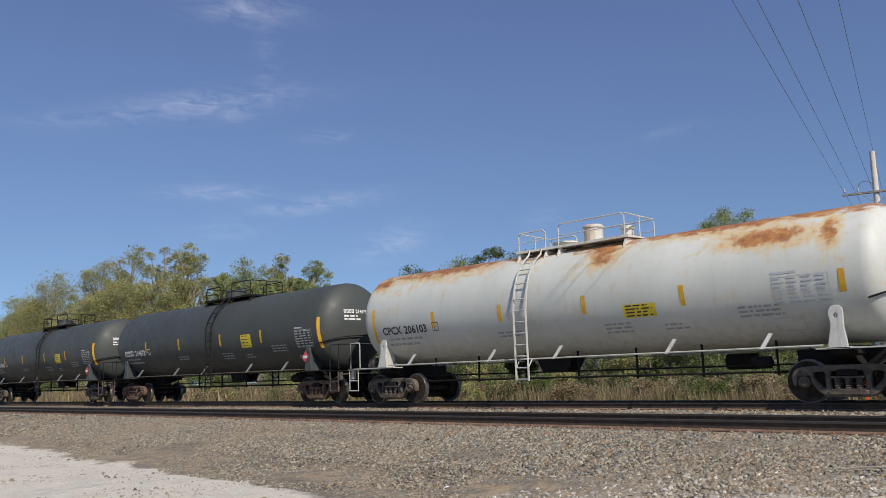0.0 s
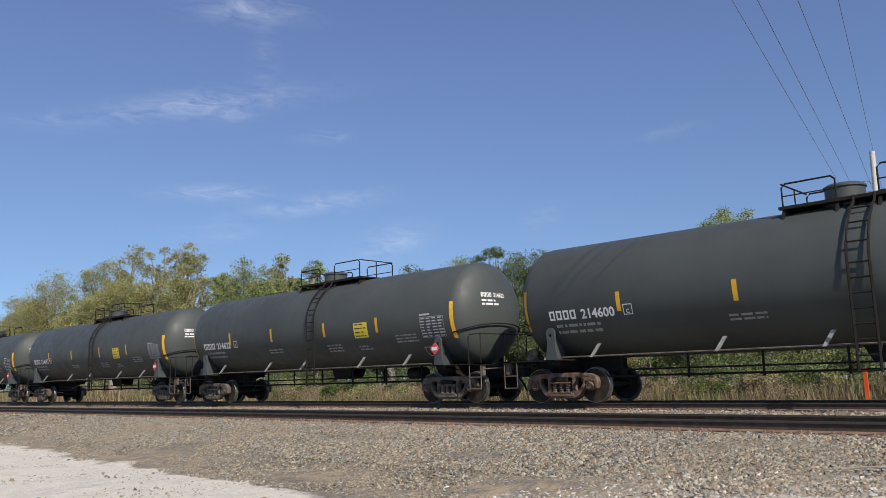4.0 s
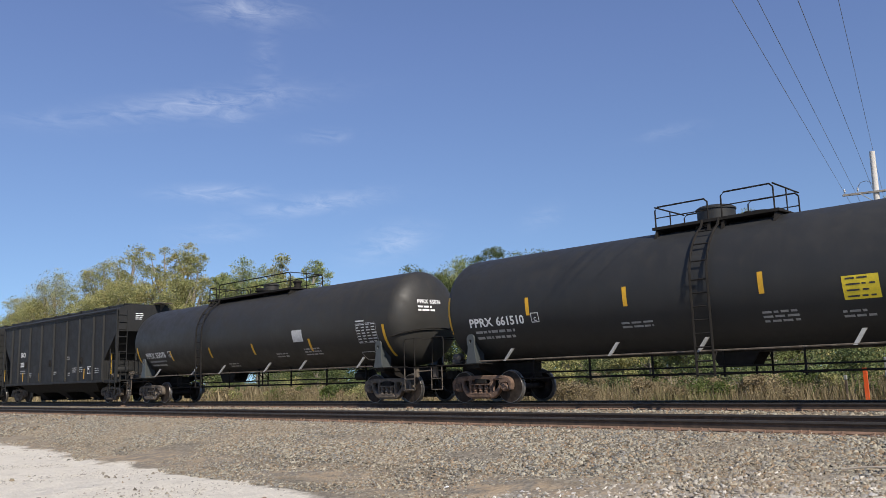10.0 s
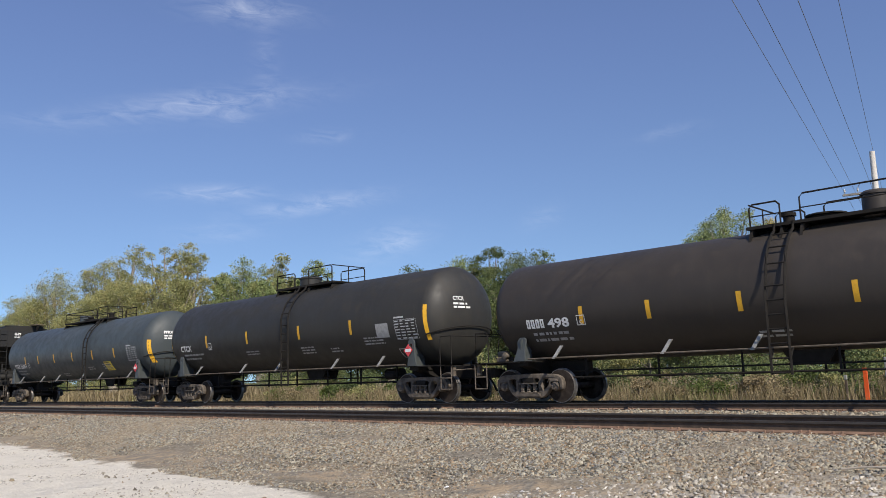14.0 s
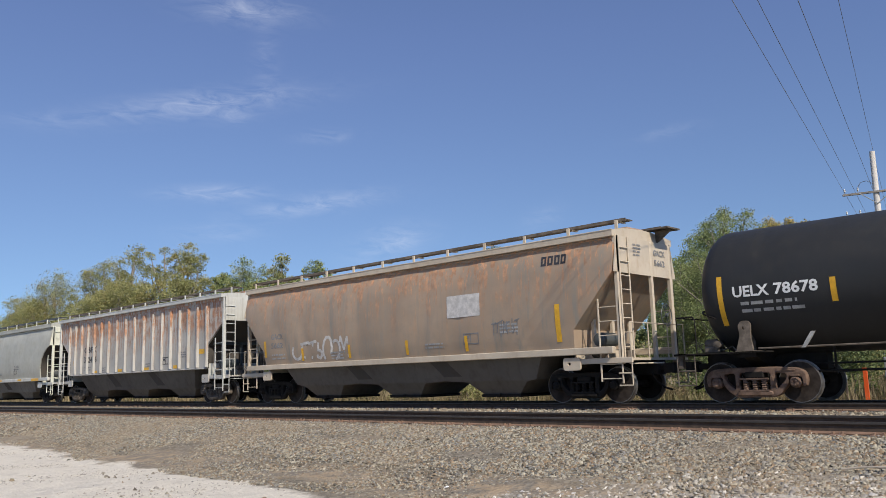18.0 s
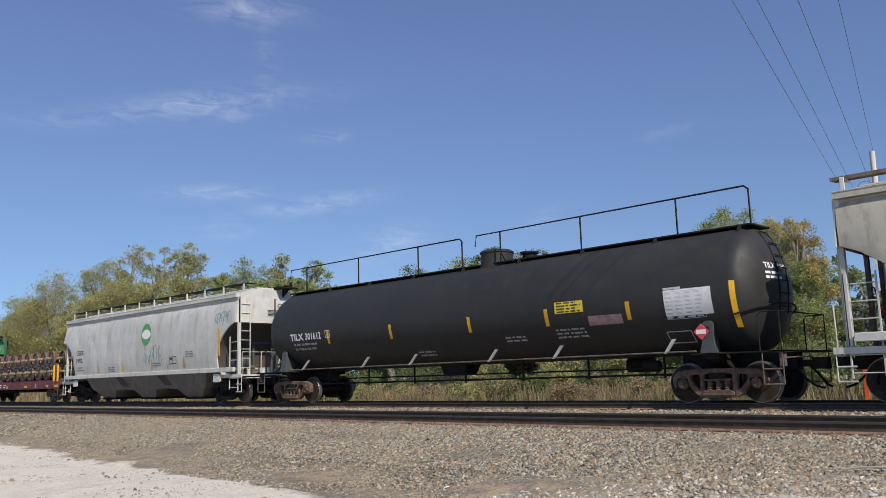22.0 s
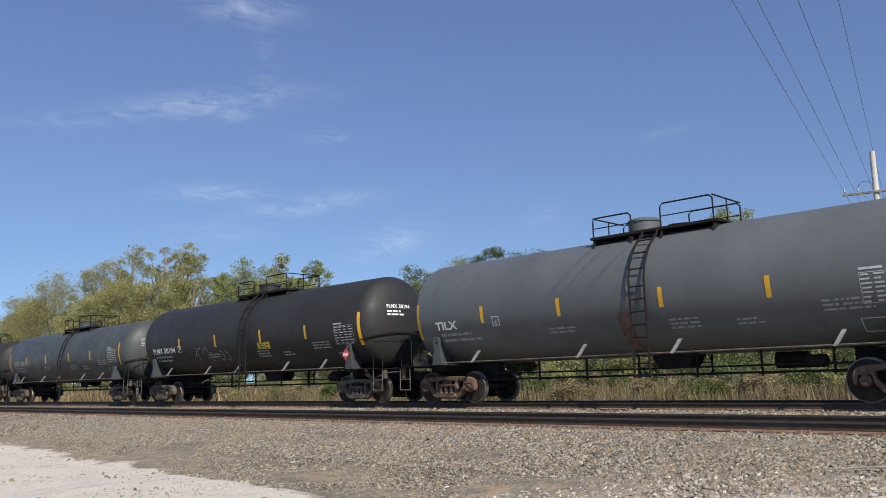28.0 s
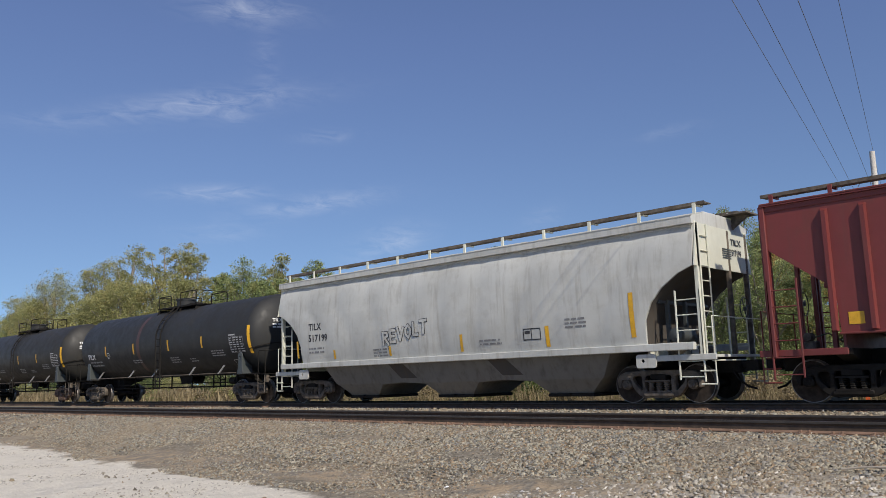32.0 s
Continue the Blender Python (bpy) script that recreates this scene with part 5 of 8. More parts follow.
        mb.lathe([(0.02, 0), (0.06, 0.01), (0.05, 0.07), (0.02, 0.08)], "x", (s * (L + 0.1), 0.75, 2.25), 10)
        for k in range(4):
            a = 0.4 + k * math.pi / 2
            mb.tube([(s * (L + 0.12), 0.75, 2.25), (s * (L + 0.12), 0.75 + 0.28 * math.cos(a), 2.25 + 0.28 * math.sin(a))], 0.012, 5)
        part("brake_wheel", mb, M["slate_dark"], car)
        if c.get("cut", True):
            brace = M["slate_dark"] if c["paint"] in PALE else trim
            for y in (-0.9, 0.0, 0.9):
                part("slope_brace", MB().box(s * (L - 1.15), s * (L - 1.05), y - 0.05, y + 0.05, 1.1, 2.5, 0.01), brace, car)
            part("brace_beam", MB().box(s * (L - 1.2), s * (L - 1.1), -1.3, 1.3, 2.4, 2.5, 0.01), brace, car)
            mb = MB().box(s * (L - 1.45), s * (L - 1.4), -1.35, 1.35, 1.12, 2.05)
            part("bulkhead", mb, trim, car)
    # lettering
    ink = M[c.get("ink", "lettering")]
    dim = M[c.get("dim_ink", "lettering_dim")]
    code, number = c["mark"]
    mx, mz, size, w = c.get("mark_at", (-6.3, 2.5, 0.28, 1.0))
    mb = MB()
    code_text(mb, code, mx, mz, size, surf, w)
    if number:
        letters(mb, number, mx, mz - c.get("num_drop", size * 1.65), size, surf, w * c.get("num_w", 0.95))
    part("reporting_mark", mb, ink, car)
    mb = MB()
    word_bars(mb, mx, mz - c.get("num_drop", size * 1.65) - 0.22, 1.0, 2, surf, 4, 0.06, 0.07)
    for i, (x, z, wd, rows) in enumerate(c.get("notes", ((-3.0, 1.75, 0.8, 3), (1.6, 1.8, 0.9, 2), (4.6, 2.2, 0.8, 3)))):
        part("stencil", mb, dim, car)
        mb = MB()
        word_bars(mb, x, z, wd, rows, surf, i * 7 + 2, 0.05, 0.05)
    part("stencil", mb, dim, car)
    for bx, bz, bw, bh in c.get("boxes", ((3.2, 1.7, 0.6, 0.32),)):
        mb = MB()
        frame_bars(mb, bx, bx + bw, bz, bz + bh, surf, 0.03)
        bar(mb, bx + bw * 0.45, bx + bw * 0.5, bz, bz + bh, surf)
        bar(mb, bx + 0.06, bx + bw * 0.4, bz + bh * 0.55, bz + bh * 0.8, surf)
        part("data_stencil", mb, ink, car)
    lift = c.get("strip_lift", 0.0)
    for x, z0, z1, wd in c.get("strips", ()):
        mb = MB()
        bar(mb, x - wd / 2, x + wd / 2, z0, z1, (lambda a, b: surf(a, b, 0.01)) if z0 > z_lo else (lambda a, b: (a, -hw(z_lo) - 0.078, b)), 3)
        part("reflector", mb, M[c.get("strip_paint", "yellow")], car)
    if c.get("end_text", True):
        mb = MB()
        es = lambda y, z: (L + 0.045 if z > ends[-1][0] - 1.2 else L, y, z)
        if c["paint"] not in PALE:
            word_bars(mb, -0.62, z_hi - 0.12, 0.45, 4, es, 9, 0.04, 0.05)
        code_text(mb, code, 0.42, z_hi - 0.35, 0.16, es, 0.62)
        if number:
            letters(mb, number, 0.45, z_hi - 0.62, 0.16, es, 0.56)
        part("end_lettering", mb, M[c.get("end_ink", c.get("ink", "lettering"))], car)
    for d in c.get("extras", ()):
        d(car, c, surf)


# ---------------------------------------------------------------- gondola and flat car
def gondola_car(car, c):
    L, skin = c["L"] / 2, M["gondola"]
    mb = MB()
    for y in (-1, 1):
        mb.box(-L, L, y * 1.42, y * 1.46, 0.78, 2.36)
    for s in (-1, 1):
        mb.box(s * L, s * (L - 0.05), -1.42, 1.42, 0.9, 2.36)
    mb.box(-L, L, -1.42, 1.42, 1.0, 1.06)
    part("gondola_body", mb, skin, car)
    for y in (-1, 1):
        mb = MB().box(-L - 0.05, L + 0.05, y * 1.40, y * 1.60, 2.34, 2.46, 0.02)
        part("top_rail", mb, M["frame_rust"], car)
        mb = MB().box(-L, L, y * 1.46, y * 1.52, 0.74, 1.06, 0.01)
        part("side_sill", mb, skin, car)
        stakes = (-6.95, -5.35, -4.2, -3.0, -1.8, -0.6, 0.5, 1.7, 2.85, 4.0, 5.2, 6.5)
        n = len(stakes)
        for x in stakes:
            mb = MB().add([(x - 0.13, y * 1.46, 0.8), (x - 0.07, y * 1.60, 0.84), (x + 0.07, y * 1.60, 0.84), (x + 0.13, y * 1.46, 0.8), (x - 0.10, y * 1.46, 2.34), (x - 0.05, y * 1.56, 2.3), (x + 0.05, y * 1.56, 2.3), (x + 0.10, y * 1.46, 2.34)],
                          [(0, 4, 5, 1), (1, 5, 6, 2), (2, 6, 7, 3), (4, 7, 6, 5), (0, 1, 2, 3)])
            mb.box(x - 0.2, x + 0.2, y * 1.46, y * 1.62, 1.06, 1.09)
            part("stake", mb, skin, car)
        r = random.Random(5 + y)
        for i in range(n - 1):
            xa = (stakes[i] + stakes[i + 1]) / 2
            mb = MB()
            g = 8
            w, h = (stakes[i + 1] - stakes[i]) * 0.36, 0.55
            grid = []
            ph = r.uniform(0, 6)
            for a in range(g + 1):
                for b in range(g + 1):
                    u, v = -1 + 2 * a / g, -1 + 2 * b / g
                    d = max(0.0, 1 - u ** 4) * max(0.0, 1 - v ** 4)
                    grid.append((xa + u * w, y * (1.462 + 0.085 * d * (0.62 + 0.25 * math.sin(3 * u + ph) * math.cos(2.3 * v + ph) + 0.16 * math.sin(7 * u + 2 * ph) * math.sin(6 * v + ph))), 1.70 + v * h))
            mb.add(grid, [(a * (g + 1) + b, (a + 1) * (g + 1) + b, (a + 1) * (g + 1) + b + 1, a * (g + 1) + b + 1) for a in range(g) for b in range(g)])
            part("bulged_panel", mb, skin, car)
    for s in (-1, 1):
        mb = MB()
        for z in (1.2, 1.55, 1.9, 2.2):
            mb.tube([(s * (L - 0.55), -1.62, z), (s * (L - 0.08), -1.62, z)], 0.016)
        mb.box(s * (L - 0.6), s * (L - 0.55), -1.64, -1.58, 0.6, 2.3)
        part("side_ladder", mb, skin, car)
        mb = MB()
        for z in (0.42, 0.7):
            mb.tube([(s * (L - 0.5), -1.5, z), (s * (L - 0.05), -1.5, z)], 0.018)
        for x in (L - 0.5, L - 0.05):
            mb.tube([(s * x, -1.5, 0.42), (s * x, -1.5, 0.8)], 0.018)
        part("sill_step", mb, skin, car)
        for z in (1.2, 1.5, 1.8, 2.1):
            mb = MB().box(s * L, s * (L + 0.08), -1.4, 1.4, z, z + 0.09, 0.01)
            part("end_rib", mb, skin, car)
    mb = MB().box(-L - 0.3, L + 0.3, -0.2, 0.2, 0.65, 1.0, 0.02)
    for i in range(9):
        x = -L + 1.0 + (2 * L - 2) * i / 8
        mb.box(x - 0.06, x + 0.06, -1.42, 1.42, 0.85, 1.0)
    part("centre_sill", mb, M["under"], car)
    mb = MB().tube([(-L + 2.5, -0.7, 0.62), (L - 2.5, -0.7, 0.62)], 0.02)
    mb.lathe([(0.04, -0.4), (0.19, -0.36), (0.19, 0.36), (0.04, 0.4)], "x", (0.9, -0.5, 0.62), 14)
    mb.box(-1.1, -0.5, -0.75, -0.4, 0.45, 0.75, 0.03)
    part("brake_rods", mb, M["under"], car)
    surf = lambda x, z: (x, -1.53 if z < 1.06 else -1.475, z)
    for x, wd in ((-7.8, 0.42), (-4.75, 0.42), (-1.4, 0.48), (1.2, 0.45), (4.4, 0.5), (7.55, 0.45)):
        mb = MB()
        bar(mb, x - wd / 2, x + wd / 2, 0.84, 1.0, surf)
        part("reflector", mb, M["yellow"], car)
    mb = MB()
    s2 = lambda x, z: (x, -1.555, z)
    letters(mb, "IHB", -6.72, 1.88, 0.2, s2, 0.6)
    letters(mb, "3013", -6.75, 1.55, 0.22, s2, 0.66)
    part("reporting_mark", mb, M["lettering_mid"], car)
    mb = MB()
    frame_bars(mb, 5.15, 5.8, 1.3, 1.75, lambda x, z: (x, -1.56, z), 0.03)
    bar(mb, 5.45, 5.5, 1.3, 1.75, lambda x, z: (x, -1.56, z))
    part("data_stencil", mb, M["lettering"], car)
    mb = MB()
    bar(mb, -6.78, -5.95, 1.3, 2.08, lambda x, z: (x, -1.55, z), 1)
    part("rust_patch", mb, M["rust_patch"], car)


def flat_car(car, c):
    L = c["L"] / 2
    mb = MB().box(-L, L, -1.4, 1.4, 0.98, 1.16, 0.02)
    part("deck", mb, M["flat_red"], car)
    mb = MB().box(-L + 1.2, L - 1.2, -0.3, 0.3, 0.6, 1.0, 0.03)
    for i in range(11):
        x = -L + 0.8 + (2 * L - 1.6) * i / 10
        mb.prism([(-1.38, 0.98), (-1.38, 0.86), (-0.3, 0.66), (0.3, 0.66), (1.38, 0.86), (1.38, 0.98)], x - 0.05, x + 0.05, "x")
    part("centre_sill", mb, M["under"], car)
    for y in (-1, 1):
        mb = MB().box(-L, L, y * 1.40, y * 1.5, 0.78, 1.2, 0.015)
        part("side_sill", mb, M["flat_red"], car)
        for i in range(14):
            x = -L + 0.6 + (2 * L - 1.2) * i / 13
            if -5.9 < x < -2.8:
                x = -5.8 if x < -5.0 else -3.38 if x < -3.6 else -2.7
            mb = MB().box(x - 0.09, x + 0.09, y * 1.5, y * 1.56, 0.86, 1.14, 0.01)
            part("stake_pocket", mb, M["flat_red"], car)
        mb = MB().box(-L + 1.3, L - 0.9, y * 0.6, y * 0.95, 1.16, 1.29, 0.02)
        part("wheel_cradle", mb, M["flat_red"], car)
    for s in (-1, 1):
        for x in (6.93, 7.46) if s > 0 else ():
            mb = MB().box(x - 0.05, x + 0.05, -1.38, -1.30, 1.16, 2.08, 0.012)
            part("end_stake", mb, M["yellow"], car)
        mb = MB()
        for z in (0.42, 0.72):
            mb.tube([(s * (L - 0.5), -1.48, z), (s * (L - 0.05), -1.48, z)], 0.018)
        for x in (L - 0.5, L - 0.05):
            mb.tube([(s * x, -1.48, 0.42), (s * x, -1.48, 0.8)], 0.018)
        mb.tube([(s * (L - 0.05), -1.35, 1.16), (s * (L - 0.05), -1.35, 1.9), (s * (L - 0.05), -0.9, 1.9), (s * (L - 0.05), -0.9, 1.16)], 0.018)
        part("sill_step", mb, M["flat_red"], car)
    for x, wd in ((-7.6, 0.5), (-4.6, 0.55), (-2.9, 0.4), (0.3, 0.55), (3.2, 0.5), (6.4, 0.4), (7.7, 0.5)):
        mb = MB()
        bar(mb, x - wd / 2, x + wd / 2, 0.88, 1.0, lambda a, z: (a, -1.503, z))
        part("reflector", mb, M["yellow"], car)
    mb = MB()
    s2 = lambda x, z: (x, -1.503, z)
    code_text(mb, "BNSF", -5.6, 0.9, 0.24, s2, 1.0)
    letters(mb, "923147", -4.45, 0.9, 0.24, s2, 1.45)
    word_bars(mb, -2.2, 1.1, 2.6, 2, s2, 8, 0.06, 0.07)
    part("reporting_mark", mb, M["lettering"], car)
    mb = MB()
    bar(mb, L - 3.3, L - 2.8, 0.86, 1.1, s2)
    part("notice_plate", mb, M["lettering_dim"], car)


def load_wheelsets(deck_x, s_car, rows):
    """Spare wheelsets stacked in two layers on the flat car: things of their own, which ride along."""
    made = []
    me = WHEEL_LOAD
    r = random.Random(3)
    for x0, y0, z0, count in ((-6.38, -0.17, 1.27, 11), (-5.68, 0.17, 1.27, 10), (-5.69, -0.17, 2.00, 10), (-5.05, 0.17, 2.00, 10)):
        for i in range(count):
            x = x0 + 1.238 * i + r.uniform(-0.015, 0.015)
            y = y0 + r.uniform(-0.02, 0.02)
            z = z0
            ob = root("spare_wheelset", pose(0, 0, 0), "rusty railway wheelset with a bright axle, stacked on a flat car", "wheelset", "wheelsets on the flat car")
            for kind, m in me:
                part(kind, m, None, ob)
            made.append((ob, s_car + x, TRACK_Y + y, z))
    return made


def load_meshes():
    out = []
    for s in (-1, 1):
        mb = MB()
        o = s * GAUGE
        mb.lathe([(0.10, o + s * 0.09), (0.14, o + s * 0.085), (0.17, o + s * 0.04), (0.31, o), (0.385, o + s * 0.03), (0.40, o + s * 0.062), (0.445, o + s * 0.062), (0.452, o + s * 0.05), (0.455, o - s * 0.03), (0.48, o - s * 0.04), (0.478, o - s * 0.062), (0.39, o - s * 0.066), (0.30, o - s * 0.035), (0.14, o - s * 0.085), (0.09, o - s * 0.085)], "y", (0, 0, 0.48), 28)
        me = mb.mesh("wheel")
        fix_normals(me)
        me.materials.append(M["wheel_dark"])
        me.materials.append(M["wheel_rust"])
        for p in me.polygons:
            if math.hypot(p.center.x, p.center.z - 0.48) > 0.44:
                p.material_index = 1
        out.append(("wheel", me))
    mb = MB().lathe([(0.0, -1.13), (0.06, -1.12), (0.075, -1.0), (0.08, -0.85), (0.09, -0.66), (0.082, 0.0), (0.09, 0.66), (0.08, 0.85), (0.075, 1.0), (0.06, 1.12), (0.0, 1.13)], "y", (0, 0, 0.48), 14)
    me = mb.mesh("axle")
    me.materials.append(M["axle"])
    out.append(("axle", me))
    for s in (-1, 1):
        mb = MB().lathe([(0.07, s * 0.88), (0.10, s * 0.88), (0.105, s * 0.98), (0.085, s * 0.99), (0.085, s * 1.12), (0.05, s * 1.14)], "y", (0, 0, 0.48), 14)
        me = mb.mesh("bearing")
        fix_normals(me)
        me.materials.append(M["axle"])
        out.append(("bearing", me))
    mb = MB()
    for x, z in ((0.05, 0.74), (-0.2, 0.28)):
        mb.add([(x - 0.04, -GAUGE - 0.03, z), (x, -GAUGE - 0.03, z - 0.04), (x + 0.04, -GAUGE - 0.03, z), (x, -GAUGE - 0.03, z + 0.04)], [(0, 1, 2, 3)])
    me = mb.mesh("sticker")
    me.materials.append(M["lettering"])
    out.append(("sticker", me))
    return out


WHEEL_LOAD = load_meshes()

# ---------------------------------------------------------------- ground, tracks
NEAR_Y = 12.95                # middle of the empty track


def ground_z(x, y):
    pts = [(-400, -0.80), (7.4, -0.80), (8.6, -0.72), (11.15, -0.24), (11.55, -0.177), (14.4, -0.177), (15.3, -0.25), (16.6, -0.25), (17.4, -0.177), (20.7, -0.177), (22.3, -0.75), (24.5, -0.55), (40, -0.45), (2600, -0.4)]
    for (ya, a), (yb, b) in zip(pts, pts[1:]):
        if y <= yb:
            return a + (b - a) * (y - ya) / (yb - ya)
    return pts[-1][1]


def ground_material():
    m = Nodes("gravel_ballast_and_soil")
    p = m.coords()
    x, y = m.axis(p, 0), m.axis(p, 1)
    fine = m.noise(p, 26, 6, 0.75)
    mid = m.noise(p, 3.0, 5, 0.6)
    big = m.noise(p, 0.35, 4, 0.6)
    cells = m.n.new("ShaderNodeTexVoronoi")
    cells.inputs["Scale"].default_value = 17
    m.l.new(p, cells.inputs["Vector"])
    # bed under the loose ballast, darkened to paint shade into the gaps
    stone = m.mix(m.ramp(m.axis(cells.outputs["Color"], 0), 0.1, 0.9), (0.085, 0.075, 0.06), (0.22, 0.195, 0.155))
    stone = m.mix(m.ramp(cells.outputs["Distance"], 0.0, 0.45, 0.85, 0.0), stone, stone)
    ballast = m.mix(m.ramp(fine, 0.35, 0.7, 0, 0.6), stone, (0.28, 0.24, 0.175))
    ballast = m.mix(m.ramp(big, 0.4, 0.65, 0, 0.5), ballast, (0.34, 0.275, 0.19))
    band = m.math("ADD", y, m.math("MULTIPLY", m.math("SUBTRACT", big, 0.5), 2.2))
    sandy = m.math("MULTIPLY", m.ramp(band, 7.3, 7.9), m.ramp(band, 8.6, 9.2, 1.0, 0.0))
    ballast = m.mix(m.math("MULTIPLY", sandy, 0.75), ballast, m.mix(m.ramp(mid, 0.4, 0.62), (0.20, 0.175, 0.14), (0.37, 0.28, 0.18)))
    lime = m.mix(m.ramp(fine, 0.3, 0.75), (0.53, 0.485, 0.40), (0.70, 0.65, 0.555))
    lime = m.mix(m.ramp(mid, 0.5, 0.75, 0, 0.5), lime, (0.40, 0.36, 0.30))
    edge = m.math("ADD", m.math("ADD", y, m.math("MULTIPLY", x, 0.0723)), m.math("MULTIPLY", m.math("SUBTRACT", m.noise(p, 0.9, 6, 0.65), 0.5), 1.6))
    is_lime = m.ramp(edge, 6.35, 6.62, 1.0, 0.0)
    edge2 = m.math("ADD", m.math("SUBTRACT", y, m.math("MULTIPLY", x, 0.55)), m.math("MULTIPLY", m.math("SUBTRACT", m.noise(p, 1.1, 6, 0.65), 0.5), 2.0))
    is_lime2 = m.ramp(edge2, 10.7, 12.2, 0.75, 0.0)
    near = m.mix(m.math("MAXIMUM", is_lime, is_lime2), ballast, lime)
    soil = m.mix(m.ramp(mid, 0.35, 0.7), (0.17, 0.13, 0.075), (0.30, 0.24, 0.13))
    color = m.mix(m.ramp(y, 21.5, 22.4), near, soil)
    m.bump(m.math("ADD", m.math("MULTIPLY", fine, 0.5), cells.outputs["Distance"]), 0.7, 0.03)
    return m.done(color, 0.92, spec=0.2)


def build_ground():
    ys = [-400, -60, -10, 0, 4, 6, 7.0, 7.4, 7.8, 8.2, 8.6, 9.0, 9.4, 9.8, 10.2, 10.6, 11.0, 11.15, 11.4, 11.6, 12.4, 13.4, 14.4, 14.9, 15.4, 15.9, 16.4, 17.0, 17.5, 18.4, 19.6, 20.6, 21.2, 22.3, 23.4, 24.5, 28, 40, 80, 200, 600, 2600]
    xs = [-2600, -900, -400, -200, -120] + [-90 + 2.0 * i for i in range(30)] + [-30 + 0.6 * i for i in range(64)] + [10, 20, 60, 200, 900, 2600]
    v, f = [], []
    for y in ys:
        for x in xs:
            dz = 0.0
            if 4 < y < 11.2 and -95 < x < 12:
                dz = 0.05 * noise.noise(Vector((x * 0.5, y * 0.7, 3))) + 0.025 * noise.noise(Vector((x * 1.9, y * 2.1, 9)))
            v.append((x, y, ground_z(x, y) + dz))
    n = len(xs)
    for j in range(len(ys) - 1):
        for i in range(n - 1):
            a = j * n + i
            f.append((a, a + 1, a + 1 + n, a + n))
    ob = thing("ground", MB().add(v, f), ground_material(), "gravel lot, grey ballast bank and dry soil beside two railway tracks", "ground", kind="structure", sharp=0)
    return ob


def stone_field(name, spots, material, label, seed):
    """Loose stones as one object of stuff. spots: arrays of x, y, z, size."""
    r = np.random.RandomState(seed)
    shapes = []
    ridge = np.array([(1, -0.7, -0.5), (1, 0.7, -0.5), (-1, 0.7, -0.5), (-1, -0.7, -0.5), (0.45, 0, 0.75), (-0.45, 0, 0.75)], float)
    tri = np.array([(0, 1, 4), (2, 3, 5), (1, 2, 4), (2, 5, 4), (3, 0, 5), (0, 4, 5)])
    for _ in range(12):
        shapes.append((ridge + r.uniform(-0.38, 0.38, (6, 3))) * np.array([1.05, r.uniform(0.75, 1.1), r.uniform(0.6, 1.0)]))
    x, y, z, s = spots
    k = len(x)
    which = r.randint(0, 12, k)
    base = np.array(shapes)[which]
    a, b = r.uniform(0, 6.28, k), r.uniform(-0.5, 0.5, k)
    ca, sa, cb, sb = np.cos(a)[:, None], np.sin(a)[:, None], np.cos(b)[:, None], np.sin(b)[:, None]
    px, py, pz = base[..., 0], base[..., 1], base[..., 2]
    py, pz = py * cb - pz * sb, py * sb + pz * cb
    px, py = px * ca - py * sa, px * sa + py * ca
    co = np.stack([px, py, pz], -1) * s[:, None, None] + np.stack([x, y, z], -1)[:, None, :]
    faces = (tri[None] + (np.arange(k) * 6)[:, None, None]).reshape(-1, 3)
    me = bpy.data.meshes.new(name)
    me.vertices.add(k * 6)
    me.vertices.foreach_set("co", co.reshape(-1).astype(np.float32))
    me.loops.add(len(faces) * 3)
    me.loops.foreach_set("vertex_index", faces.reshape(-1).astype(np.int32))
    me.polygons.add(len(faces))
    me.polygons.foreach_set("loop_start", np.arange(0, len(faces) * 3, 3, dtype=np.int32))
    me.update(calc_edges=True)
    me.materials.append(material)
    return tagged(new(name, me), label, "gravel", kind="stuff")


def stone_material(name, tones):
    """Crushed stone: each stone takes one of the tones, with a film of dust in wide patches."""
    m = Nodes(name)
    pick = m.n.new("ShaderNodeValToRGB")
    m.l.new(m.island(), pick.inputs["Fac"])
    stops = pick.color_ramp.elements
    while len(stops) < len(tones):
        stops.new(0.5)
    for i, tone in enumerate(tones):
        stops[i].position, stops[i].color = i / len(tones), (*tone, 1)
    pick.color_ramp.interpolation = "CONSTANT"
    p = m.coords()
    color = m.mix(m.ramp(m.noise(p, 30, 4), 0.42, 0.75, 0, 0.4), pick.outputs["Color"], (0.13, 0.115, 0.09))
    color = m.mix(m.ramp(m.noise(p, 0.4, 4), 0.42, 0.62, 0, 0.32), color, (0.30, 0.235, 0.16))
    m.bump(m.noise(p, 60, 3), 0.3, 0.01)
    return m.done(color, 0.9, spec=0.2)


